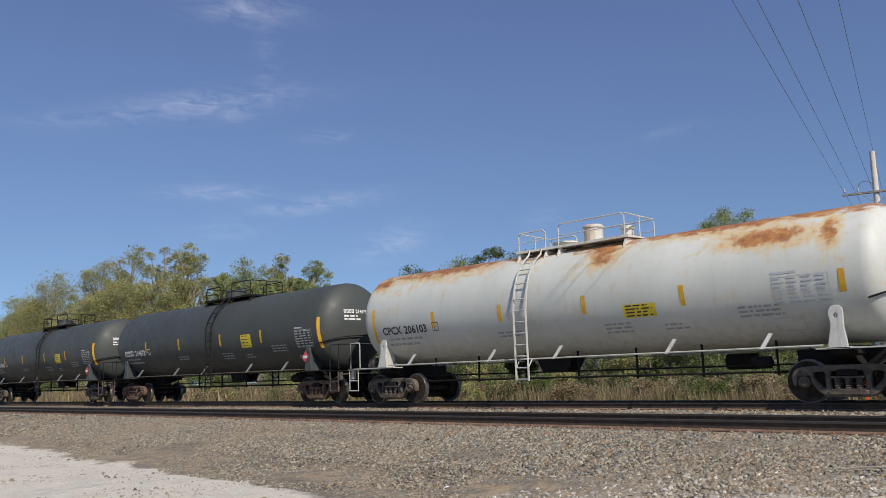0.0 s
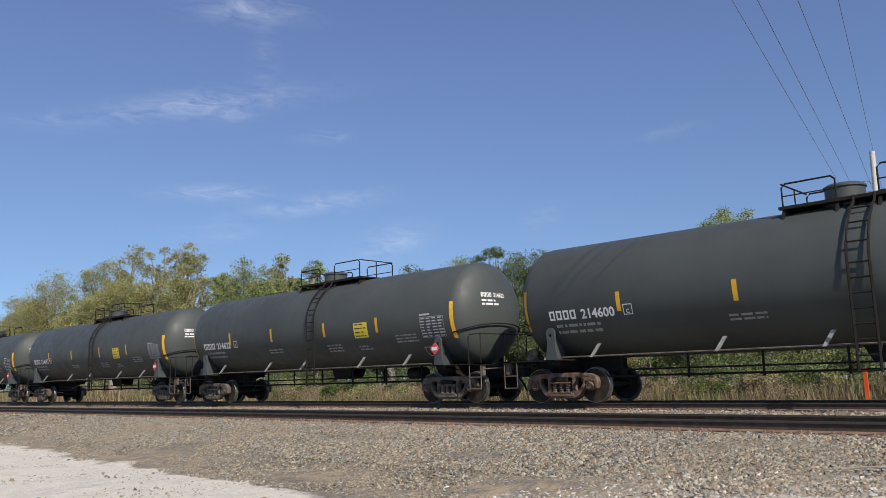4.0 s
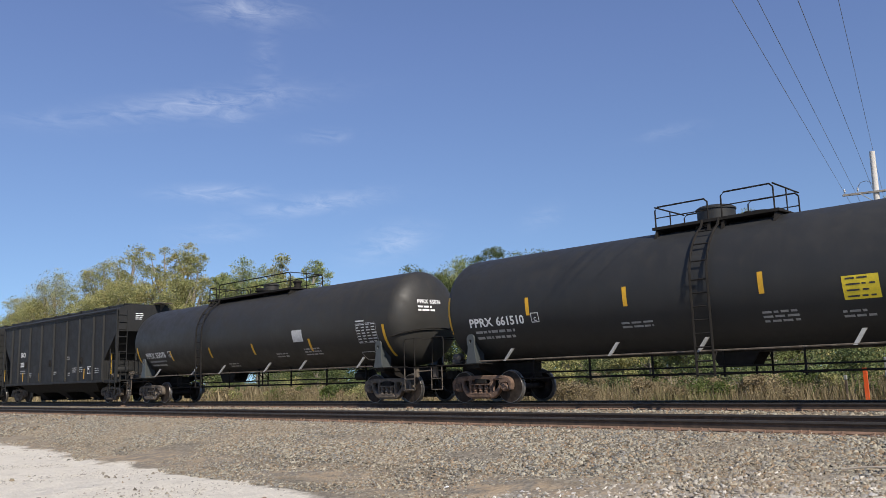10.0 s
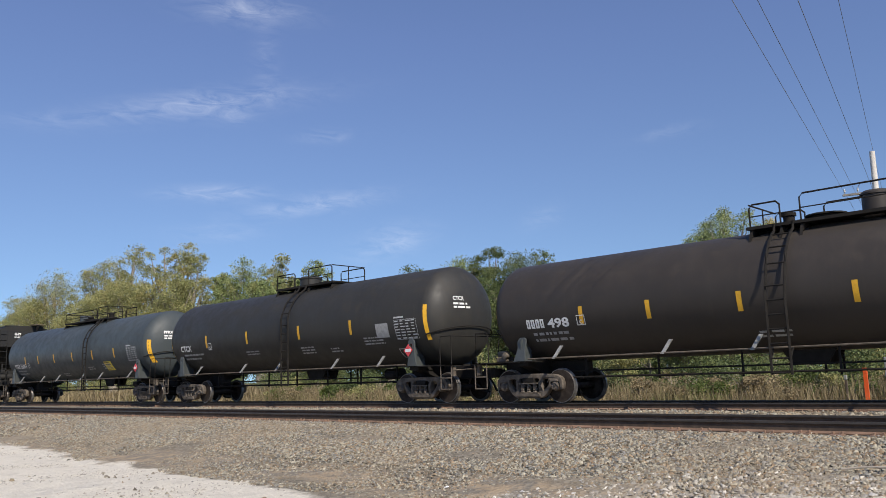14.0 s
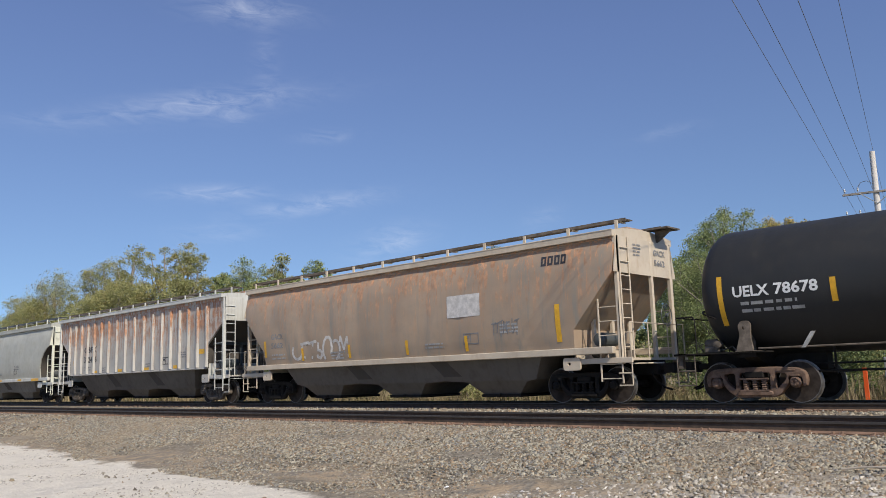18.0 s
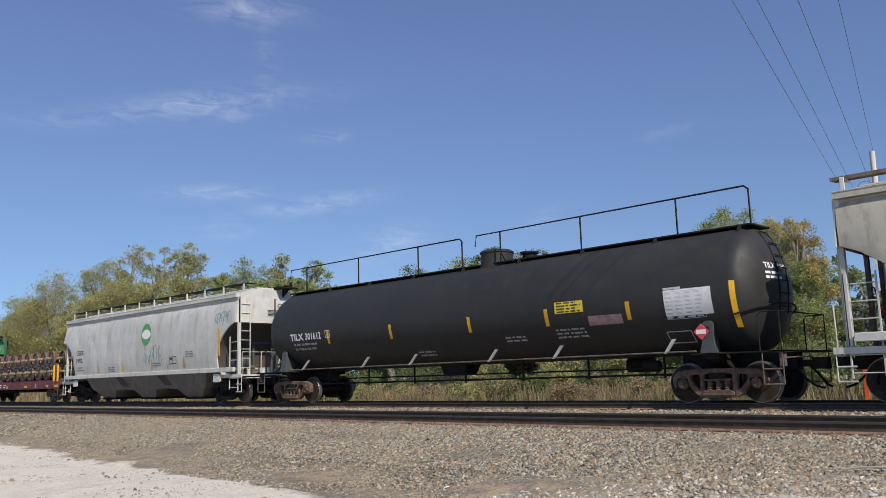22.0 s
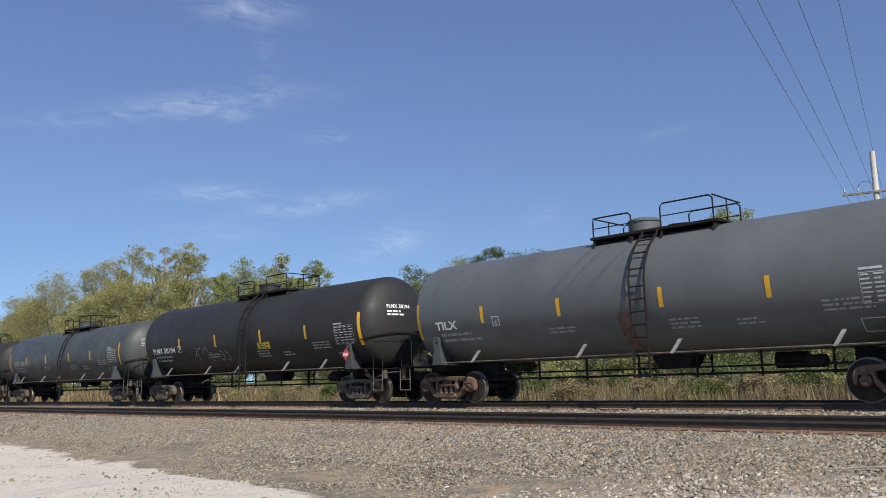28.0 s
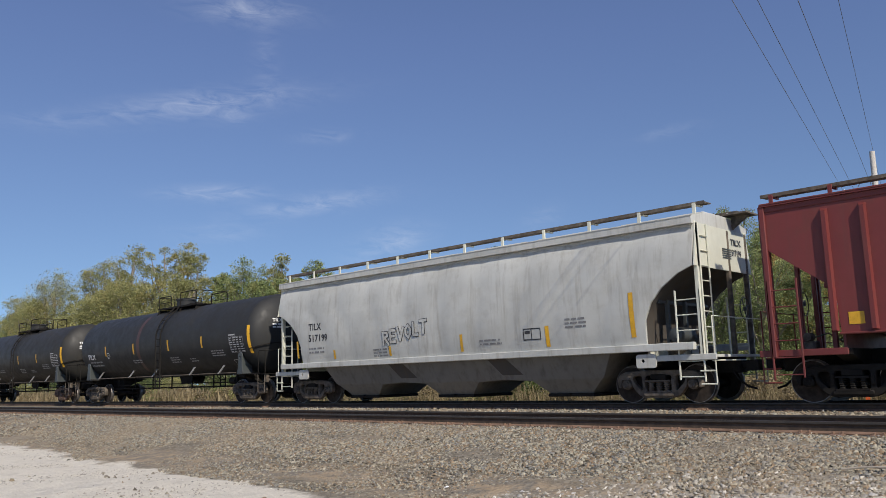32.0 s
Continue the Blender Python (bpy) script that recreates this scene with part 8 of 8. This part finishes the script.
CARS = [
    T(-5.69, -19.65, "white_rust", "CPCX", "206103", "white tank car streaked with orange rust along its top", ink="lettering_black", dim_ink="lettering_dim", table=(5.75, 2.12, 1.2, 0.6), rails="white", pipe="white", R=1.50, zc=2.76, ladder=-1.1,
      platform=(-1.7, -0.75, -0.3, 1.8), dome=(0.35, 0.27, 0.56), valves=((1.35, 0.16, 0.44), (-0.45, 0.3, 0.2)), placard=False, table_bright=False, panels=((2.0, 2.9, 2.1, 2.42),), strip_z=(2.28, 2.76), strips=(-7.3, -4.6, -1.96, 0.87, 3.63, 7.2)),
    T(-23.59, -37.9, "green_black", "GATX", "214673"),
    T(-42.18, -56.4, "green_black", "GATX", "214506"),
    T(-60.55, -74.53, "warm_black", "NATX", "252729", panels=(), strip_z=(2.3, 2.75), R=1.45, zc=2.62),
    T(-78.78, -91.3, "green_black", "NATX", "231049", L=15.6, R=1.46, zc=2.63, label="grey-black tank car with a white sprayed patch on its forward head", head_tags=((-0.75, -0.1, 2.8, 3.35, True), (-0.85, 0.1, 1.95, 2.6, False))),
    T(-95.51, -109.79, "green_black", "GATX", "214600"),
    T(-113.99, -127.53, "green_black", "GATX", "214622"),
    T(-131.75, -146.32, "green_black", "GATX", "214651"),
    T(-150.53, -164.87, "green_black", "GATX", "214617", extras=(sprayed("stencil", 4.85, 2.2, 0.75, 0.16, "lettering_mid", 1, "SR-8754"),)),
    carbon(-169.01, -181.78, "1632", "grey-black box-sided covered hopper with narrow vertical ribs", paint="carbon_grey", rib_paint="carbon_grey", trim="carbon_grey"),
    T(-185.94, -202.51, "brown_black", "GATX", "21571", "long dull black tank car with yellow reflectors"),
    T(-206.66, -223.25, "slate_dark", "PPRX", "28523", "long dark grey tank car with yellow reflectors", panels=((0.15, 0.65, 1.5, 1.95),)),
    H(-227.29, -240.24, "carbon", "SRCX", "5032", "smooth black covered hopper with curved sides", L=15.66, roof=4.84, side=[(1.42, 1.5), (1.8, 1.55), (2.4, 1.58), (3.2, 1.58), (4.0, 1.54), (4.5, 1.46)], ends=[(1.42, 6.5), (1.9, 6.5), (2.6, 6.95), (3.5, 7.75), (4.5, 7.83)],
      walk=False, extras=(carbon_extras,), sill=(1.08, 1.42), sill_len=7.6, mark_at=(-5.85, 2.88, 0.27, 0.88), bays=((-3.45, 1.7), (0.0, 1.7), (3.45, 1.7)), bay_bottom=0.32, bay_z=0.2, bay_y=0.45, ridge_z=0.62, strips=((-6.6, 1.6, 2.4, 0.12), (-4.1, 1.5, 1.95, 0.1), (-1.6, 1.5, 1.95, 0.1), (1.2, 1.5, 1.95, 0.1), (4.0, 1.5, 1.95, 0.1), (6.3, 1.7, 2.7, 0.14)), trim="carbon"),
    T(-244.16, -258.61, "black", "PPRX", "661510", "black tank car with yellow reflectors and white lettering", panels=((3.1, 3.8, 2.1, 2.58),), ladder=0.05, platform=(-1.4, 0.0, 0.35, 1.6), dome=(-0.15, 0.46, 0.42), strip_z=(2.38, 2.86)),
    T(-262.67, -278.97, "warm_black", "PPRX", "55076", "long brownish black tank car with a yellow reflector row", R=1.56, zc=2.76, strip_z=(1.86, 2.28), strips=(-8.6, -5.6, -2.33, 0.84, 4.48, 8.5), panels=(), placard=False, ladder=-2.85, platform=(-3.5, -2.95, -2.75, 2.4), dome=(0.0, 0.3, 0.42), tags=(("patch", 3.55, 2.2, 0.6, 0.42, "lettering_mid", 1),)),
    carbon(-283.13, -295.88, "2035", "black covered hopper with wide panels and sloped ends", full=False),
    carbon(-300.06, -312.84, "624", "black box-sided covered hopper with narrow vertical ribs"),
    T(-317.04, -333.45, "blue_black", "GATX", "79688", "long greenish black tank car with yellow reflectors", panels=((0.95, 2.0, 1.72, 2.05), (-0.15, 0.42, 1.42, 1.86)), head_text=True),
    T(-337.62, -353.74, "brown_black", "GATX", "498", "long dull brown tank car with yellow reflectors", mark_w=1.4, R=1.42, zc=2.54),
    T(-358.0, -372.31, "warm_black", "CTCX", "", "dull black tank car with worn lettering", panels=(), tags=(("patch", 5.6, 2.1, 0.6, 0.45, "lettering_dim", 1),)),
    T(-376.5, -392.64, "blue_black", "PPRX", "55063", "long dark tank car with a long railed top platform", R=1.56, zc=2.76, strip_z=(2.2, 2.65), ladder=2.6, platform=(-2.2, 1.9, 2.0, 3.2), dome=(-1.5, 0.26, 0.42)),
    carbon(-396.79, -409.53, "2159", "brownish black covered hopper with wide panels and sloped ends", full=False, paint="carbon_warm", rib_paint="carbon_rib", panel_ribs=(-6.55, -5.35, -3.66, -1.95, -0.22, 1.58, 3.25, 5.02, 6.2), mark_at=(-4.98, 2.66, 0.26, 0.84), num_w=0.66, num_drop=0.48,
           notes=((-4.75, 1.68, 0.6, 2), (-2.65, 1.68, 0.4, 3), (-1.5, 1.72, 0.75, 2), (0.0, 1.68, 0.5, 2), (1.88, 1.66, 0.5, 3), (3.6, 1.70, 0.6, 3), (5.4, 1.9, 0.5, 7)), boxes=((4.36, 1.65, 0.58, 0.3), (-3.42, 2.38, 0.18, 0.27)), ports=(-3.32, -0.47, 3.04),
           strips=((-6.47, 1.55, 2.4, 0.11), (-1.66, 1.5, 1.95, 0.11), (1.08, 1.5, 1.97, 0.11), (3.44, 1.52, 1.95, 0.11), (6.05, 1.62, 2.46, 0.13))),
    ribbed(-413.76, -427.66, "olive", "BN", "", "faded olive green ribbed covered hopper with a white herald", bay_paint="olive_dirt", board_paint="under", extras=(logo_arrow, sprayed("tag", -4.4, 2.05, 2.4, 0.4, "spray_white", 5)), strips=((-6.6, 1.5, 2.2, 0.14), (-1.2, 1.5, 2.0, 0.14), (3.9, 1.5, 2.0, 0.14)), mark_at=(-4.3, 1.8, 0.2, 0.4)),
    T(-432.09, -443.78, "black", "UELX", "78678", "short black tank car with a pale leaf-shaped herald", dome=(1.6, 0.3, 0.25), rail_tops=(0.3, 0.34), mark_at=(-6.0, 2.36), strips=(-6.3, -3.85, -1.9, 0.6, 3.1, 6.3), c_box=False, truck="frame_rust", placard=False, R=1.49, zc=2.57, extras=(leaf_herald,)),
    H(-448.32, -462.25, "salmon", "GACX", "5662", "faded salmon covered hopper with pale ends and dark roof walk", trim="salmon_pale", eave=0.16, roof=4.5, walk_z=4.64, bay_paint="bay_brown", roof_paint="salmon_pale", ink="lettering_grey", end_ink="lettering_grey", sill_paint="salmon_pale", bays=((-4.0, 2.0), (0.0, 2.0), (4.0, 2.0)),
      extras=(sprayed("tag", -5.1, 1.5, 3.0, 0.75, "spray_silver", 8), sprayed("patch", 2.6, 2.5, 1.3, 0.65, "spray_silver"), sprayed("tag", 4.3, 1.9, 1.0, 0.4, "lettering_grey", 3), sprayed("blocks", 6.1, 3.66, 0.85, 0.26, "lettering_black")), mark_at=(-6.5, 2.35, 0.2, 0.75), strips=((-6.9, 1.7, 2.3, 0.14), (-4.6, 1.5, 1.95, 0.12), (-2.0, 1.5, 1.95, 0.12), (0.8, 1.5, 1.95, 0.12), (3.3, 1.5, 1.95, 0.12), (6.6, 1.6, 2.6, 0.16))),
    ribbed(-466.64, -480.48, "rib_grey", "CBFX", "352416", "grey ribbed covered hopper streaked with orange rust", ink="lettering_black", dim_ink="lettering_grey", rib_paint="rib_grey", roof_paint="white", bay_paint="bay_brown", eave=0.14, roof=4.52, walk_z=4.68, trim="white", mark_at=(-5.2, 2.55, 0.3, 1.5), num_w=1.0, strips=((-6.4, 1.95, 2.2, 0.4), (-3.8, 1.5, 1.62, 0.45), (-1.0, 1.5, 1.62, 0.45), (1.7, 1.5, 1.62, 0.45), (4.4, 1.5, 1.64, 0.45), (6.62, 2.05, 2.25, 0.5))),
    # running boards here and on the next car: slate stands for the grating's shade
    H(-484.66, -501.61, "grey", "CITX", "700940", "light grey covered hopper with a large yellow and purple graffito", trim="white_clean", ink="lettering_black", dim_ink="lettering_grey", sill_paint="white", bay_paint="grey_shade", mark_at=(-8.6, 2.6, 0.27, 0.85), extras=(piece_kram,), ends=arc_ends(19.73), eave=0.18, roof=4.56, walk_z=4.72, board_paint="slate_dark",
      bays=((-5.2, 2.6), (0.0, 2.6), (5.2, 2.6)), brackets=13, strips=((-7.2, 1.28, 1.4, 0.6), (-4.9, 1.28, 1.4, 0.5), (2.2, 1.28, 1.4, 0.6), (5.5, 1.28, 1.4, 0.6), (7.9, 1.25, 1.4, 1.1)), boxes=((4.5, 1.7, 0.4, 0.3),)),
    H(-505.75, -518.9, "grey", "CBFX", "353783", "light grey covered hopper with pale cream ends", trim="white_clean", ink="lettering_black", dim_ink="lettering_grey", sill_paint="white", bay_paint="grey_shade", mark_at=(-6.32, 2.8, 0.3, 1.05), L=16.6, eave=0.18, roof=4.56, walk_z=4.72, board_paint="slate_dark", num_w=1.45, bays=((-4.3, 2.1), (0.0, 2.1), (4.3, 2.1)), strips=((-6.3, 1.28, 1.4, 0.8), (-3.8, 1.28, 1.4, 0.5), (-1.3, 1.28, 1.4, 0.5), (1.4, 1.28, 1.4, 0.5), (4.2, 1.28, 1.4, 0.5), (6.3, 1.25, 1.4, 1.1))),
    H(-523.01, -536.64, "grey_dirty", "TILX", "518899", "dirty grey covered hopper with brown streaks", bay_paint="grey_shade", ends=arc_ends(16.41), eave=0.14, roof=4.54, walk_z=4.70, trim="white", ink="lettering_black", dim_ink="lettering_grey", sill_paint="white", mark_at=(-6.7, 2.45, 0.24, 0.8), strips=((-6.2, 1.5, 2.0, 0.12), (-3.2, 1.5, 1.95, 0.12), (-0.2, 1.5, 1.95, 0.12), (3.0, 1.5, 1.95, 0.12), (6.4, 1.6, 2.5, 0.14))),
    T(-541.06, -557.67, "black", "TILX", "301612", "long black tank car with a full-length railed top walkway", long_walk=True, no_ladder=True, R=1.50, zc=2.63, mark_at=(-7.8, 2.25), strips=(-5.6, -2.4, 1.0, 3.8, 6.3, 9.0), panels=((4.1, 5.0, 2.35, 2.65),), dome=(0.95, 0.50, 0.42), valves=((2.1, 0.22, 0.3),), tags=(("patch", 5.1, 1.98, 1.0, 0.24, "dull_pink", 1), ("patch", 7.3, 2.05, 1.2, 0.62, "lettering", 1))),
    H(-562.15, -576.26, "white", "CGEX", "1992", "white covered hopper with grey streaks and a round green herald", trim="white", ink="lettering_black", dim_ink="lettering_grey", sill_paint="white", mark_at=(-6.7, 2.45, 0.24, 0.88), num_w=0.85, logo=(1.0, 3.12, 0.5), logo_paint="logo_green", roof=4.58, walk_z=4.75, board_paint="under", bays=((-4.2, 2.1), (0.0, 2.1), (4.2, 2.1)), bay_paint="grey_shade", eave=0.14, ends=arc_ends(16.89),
      extras=(logo_round, sprayed("tag", 0.8, 1.75, 1.7, 0.85, "spray_teal", 6), sprayed("tag", 7.0, 3.2, 1.1, 0.5, "spray_teal", 9)), strips=((-7.1, 1.9, 2.5, 0.1), (-4.15, 1.5, 1.85, 0.1), (-1.47, 1.5, 1.9, 0.1), (1.48, 1.5, 1.95, 0.12), (4.43, 1.5, 1.95, 0.14), (7.3, 1.9, 3.0, 0.14))),
    dict(kind="flat", front=-580.03, rear=-592.83, tc=12.8, L=15.9, mark=("BNSF", ""), label="maroon flat car loaded with stacked rusty wheelsets"),
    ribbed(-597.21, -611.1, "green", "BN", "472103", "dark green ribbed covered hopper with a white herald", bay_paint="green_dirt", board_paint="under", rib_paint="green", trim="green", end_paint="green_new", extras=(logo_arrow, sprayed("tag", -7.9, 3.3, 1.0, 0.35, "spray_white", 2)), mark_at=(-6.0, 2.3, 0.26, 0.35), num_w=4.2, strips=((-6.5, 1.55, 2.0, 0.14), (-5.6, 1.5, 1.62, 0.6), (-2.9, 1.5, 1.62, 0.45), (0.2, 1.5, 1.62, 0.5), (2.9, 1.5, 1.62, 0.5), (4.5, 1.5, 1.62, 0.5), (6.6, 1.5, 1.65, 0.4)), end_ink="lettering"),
    H(-615.15, -623.89, "pale_blue", "WWUX", "16101", "short pale blue-grey covered hopper with round-cornered ends", trim="white", ink="lettering_grey", dim_ink="lettering_grey", sill_paint="white", L=11.4, side=[(1.35, 1.50), (1.8, 1.56), (2.5, 1.58), (3.4, 1.56), (3.9, 1.50), (4.25, 1.38)], ends=[(1.35, 4.4), (1.9, 4.5), (2.5, 4.75), (3.0, 5.1), (3.5, 5.6), (4.25, 5.7)], roof=4.48,
      ridges=(3.72, 3.86, 4.0, 4.14), seams=(), sill=(1.06, 1.35), sill_len=5.6, bays=((-2.3, 2.0), (2.3, 2.0)), bay_bottom=1.1, bay_z=0.4, brackets=8, hatches=4, mark_at=(-4.1, 2.55, 0.22, 1.05), num_w=0.6, boxes=((2.4, 1.85, 0.55, 0.3),), notes=((-1.4, 1.9, 1.0, 3), (3.2, 1.7, 0.5, 2)), strips=((-5.0, 1.1, 1.25, 0.5), (-3.0, 1.1, 1.22, 0.35), (0.6, 1.1, 1.22, 0.4), (2.9, 1.1, 1.22, 0.4), (4.6, 1.1, 1.28, 0.9))),
    dict(kind="gondola", front=-627.68, rear=-641.0, tc=13.3, L=15.9, mark=("BN", "3013"), label="rusty dark brown gondola with dented side panels"),
    T(-645.26, -659.46, "green_black", "CITX", "225218", "grey-black tank car with yellow reflectors and white lettering", seams=(-4.6, -1.2, 2.6, 5.6), R=1.47, zc=2.59, panels=(), ladder=0.1, platform=(-1.4, -0.3, 0.2, 2.0), dome=(-0.4, 0.3, 0.5), placard=False, strips=(-7.9, -4.75, -1.75, 1.3, 4.2, 7.8), strip_z=(2.35, 2.8), strip_paint="yellow_panel"),
    T(-663.6, -677.9, "warm_black", "TILX", "252001", "dull black tank car with a pale splash near its ladder", panels=(), tags=(("patch", 1.2, 2.5, 0.3, 0.5, "slate", 1),)),
    T(-681.9, -694.6, "slate", "TILX", "", "light grey tank car with a brown spill near its middle", panels=(), placard=False, tags=(("patch", 0.0, 1.35, 0.35, 0.9, "frame_rust", 1),)),
    T(-698.76, -712.53, "black", "PLMX", "30194", "black tank car with faint sprayed scrawl and white lettering", tags=(("tag", -3.4, 1.75, 2.8, 0.65, "spray_white", 4),), strips=(-7.55, -4.42, -1.5, 1.75, 4.6, 7.55), panels=((1.5, 2.3, 2.05, 2.3),)),
    T(-716.83, -730.3, "slate_dark", "KFTX", "6807", "slate grey tank car with a rusty streak on its head", L=16.75, R=1.46, zc=2.54, strip_z=(2.2, 2.65), panels=(), placard=False, ink="lettering_dim", dim_ink="lettering_dim", tags=(("patch", -0.6, 1.35, 0.5, 0.16, "frame_rust", 1), ("patch", 0.5, 1.5, 0.18, 0.3, "frame_rust", 1))),
    T(-734.28, -746.11, "black", "NATX", "73691", "short black tank car sprayed with white graffiti", truck="frame_rust", tags=(("tag", -3.9, 1.4, 1.2, 0.5, "spray_white", 2), ("tag", -2.6, 1.35, 1.6, 0.95, "spray_white", 3), ("tag", 0.5, 1.75, 2.0, 0.5, "spray_white", 7), ("tag", 3.0, 1.5, 1.4, 0.8, "spray_white", 9)), placard=False, panels=()),
    T(-749.98, -761.8, "green_black", "ACFX", "78765", "short dark tank car with yellow reflectors and white lettering", mark_w=1.7, c_box=False, truck="frame_rust", panels=((2.6, 3.2, 1.75, 2.1),), ladder=0.4, platform=(-1.15, -0.1, 0.35, 2.0), dome=(-0.6, 0.26, 0.42), strips=(-6.25, -3.55, -0.8, 1.6, 3.8, 6.3)),
    ribbed(-766.0, -779.88, "red", "BNSF", "429537", "oxide red ribbed covered hopper with a round white herald", logo=(4.95, 3.5, 0.38), logo_paint="lettering", extras=(logo_round, sprayed("patch", -3.9, 1.6, 0.7, 0.6, "spray_white"), sprayed("patch", -2.4, 1.7, 0.5, 0.5, "spray_white")), ink="lettering_dim", mark_at=(-5.6, 2.45, 0.3, 1.6), num_w=1.0, end_ink="lettering",
           strips=((-6.6, 1.6, 1.85, 0.3), (-3.7, 1.5, 1.68, 0.4), (-1.0, 1.5, 1.68, 0.45), (0.6, 1.5, 1.68, 0.45), (3.1, 1.5, 1.68, 0.45), (5.7, 1.6, 1.9, 0.4))),
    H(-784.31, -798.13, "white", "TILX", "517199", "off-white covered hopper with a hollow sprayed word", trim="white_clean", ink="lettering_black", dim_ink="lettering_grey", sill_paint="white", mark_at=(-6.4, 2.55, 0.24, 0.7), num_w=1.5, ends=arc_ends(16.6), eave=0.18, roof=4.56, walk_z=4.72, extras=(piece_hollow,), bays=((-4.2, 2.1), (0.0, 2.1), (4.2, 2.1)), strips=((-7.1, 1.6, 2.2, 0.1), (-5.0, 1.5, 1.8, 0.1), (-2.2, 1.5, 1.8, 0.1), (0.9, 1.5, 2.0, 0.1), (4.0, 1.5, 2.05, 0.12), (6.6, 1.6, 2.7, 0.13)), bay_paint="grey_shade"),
    T(-802.28, -816.4, "black", "TILX", "", "black tank car with a rusty band and white head lettering", panels=(), placard=False, tags=(("patch", -1.6, 1.5, 0.28, 2.5, "rust_patch", 1),)),
    T(-820.6, -834.6, "warm_black", "TILX", "", "dull black tank car with white lettering on its head", panels=(), placard=False),
    T(-838.8, -852.8, "black", "TILX", "", "black tank car with white lettering on its head", panels=(), placard=False),
]

SPEED = [(0.0, 24.17), (8.0, 24.37), (16.0, 24.08), (24.0, 24.13), (32.0, 24.24)]


def run(t):
    """Metres that the train has gone after t seconds."""
    s = 0.0
    for (ta, va), (tb, vb) in zip(SPEED, SPEED[1:]):
        k = min(max(t - ta, 0.0), tb - ta)
        s += va * k + (vb - va) / (tb - ta) * k * k / 2
    return s


GROUPS = {"tank": "tank cars of the train", "hopper": "covered hopper cars of the train"}
NAMES = {"tank": "tank_car", "hopper": "hopper_car", "gondola": "gondola_car", "flat": "flat_car"}
RIDERS = []                   # things that ride with the train, and their places at the start


def build_train():
    strings = {"C", "IHB", "SR-8754", "3013", "923147"}
    for c in CARS:
        strings |= {c["mark"][1]} | ({c["mark"][0]} if c["mark"][0] not in BLOCKED else set())
    set_type(sorted(s for s in strings if s))
    for i, c in enumerate(CARS):
        s = (c["front"] + c["rear"]) / 2
        car = root(NAMES[c["kind"]], pose(s, TRACK_Y, 0), c["label"], c["kind"] + " car" if c["kind"] != "gondola" else "gondola", GROUPS.get(c["kind"], ""))
        {"tank": tank_car, "hopper": hopper_car, "gondola": gondola_car, "flat": flat_car}[c["kind"]](car, c)
        trucks(car, c["tc"], c["truck"] if "truck" in c else ("frame_steel", "frame_rust", "frame_steel", "frame_steel")[i % 4] if c["kind"] == "tank" else ("under", "frame_steel")[i % 2])
        couplers(car, c["tc"] / 2 + 2.07)
        RIDERS.append((car, s, TRACK_Y, 0.0))
        if c["kind"] == "flat":
            RIDERS.extend(load_wheelsets(c["L"] / 2, s, 2))


def motions():
    times = [0.0, 1 / 30] + [float(k) for k in range(1, 32)] + [32.0 - 1 / 30, 32.0]
    for ob, x, y, z in RIDERS:
        walk(ob, [(t, pose(x + run(t), y, z)) for t in times])


build_ground()
build_stones()
build_litter()
build_plants()
build_pole()
build_wires()
build_markers()
build_signal()
build_train()
build_track("track_near", NEAR_Y, "empty railway track with rusty rails on grey ballast", 110)
build_track("track_far", TRACK_Y, "railway track under the train on grey ballast", 110)
motions()
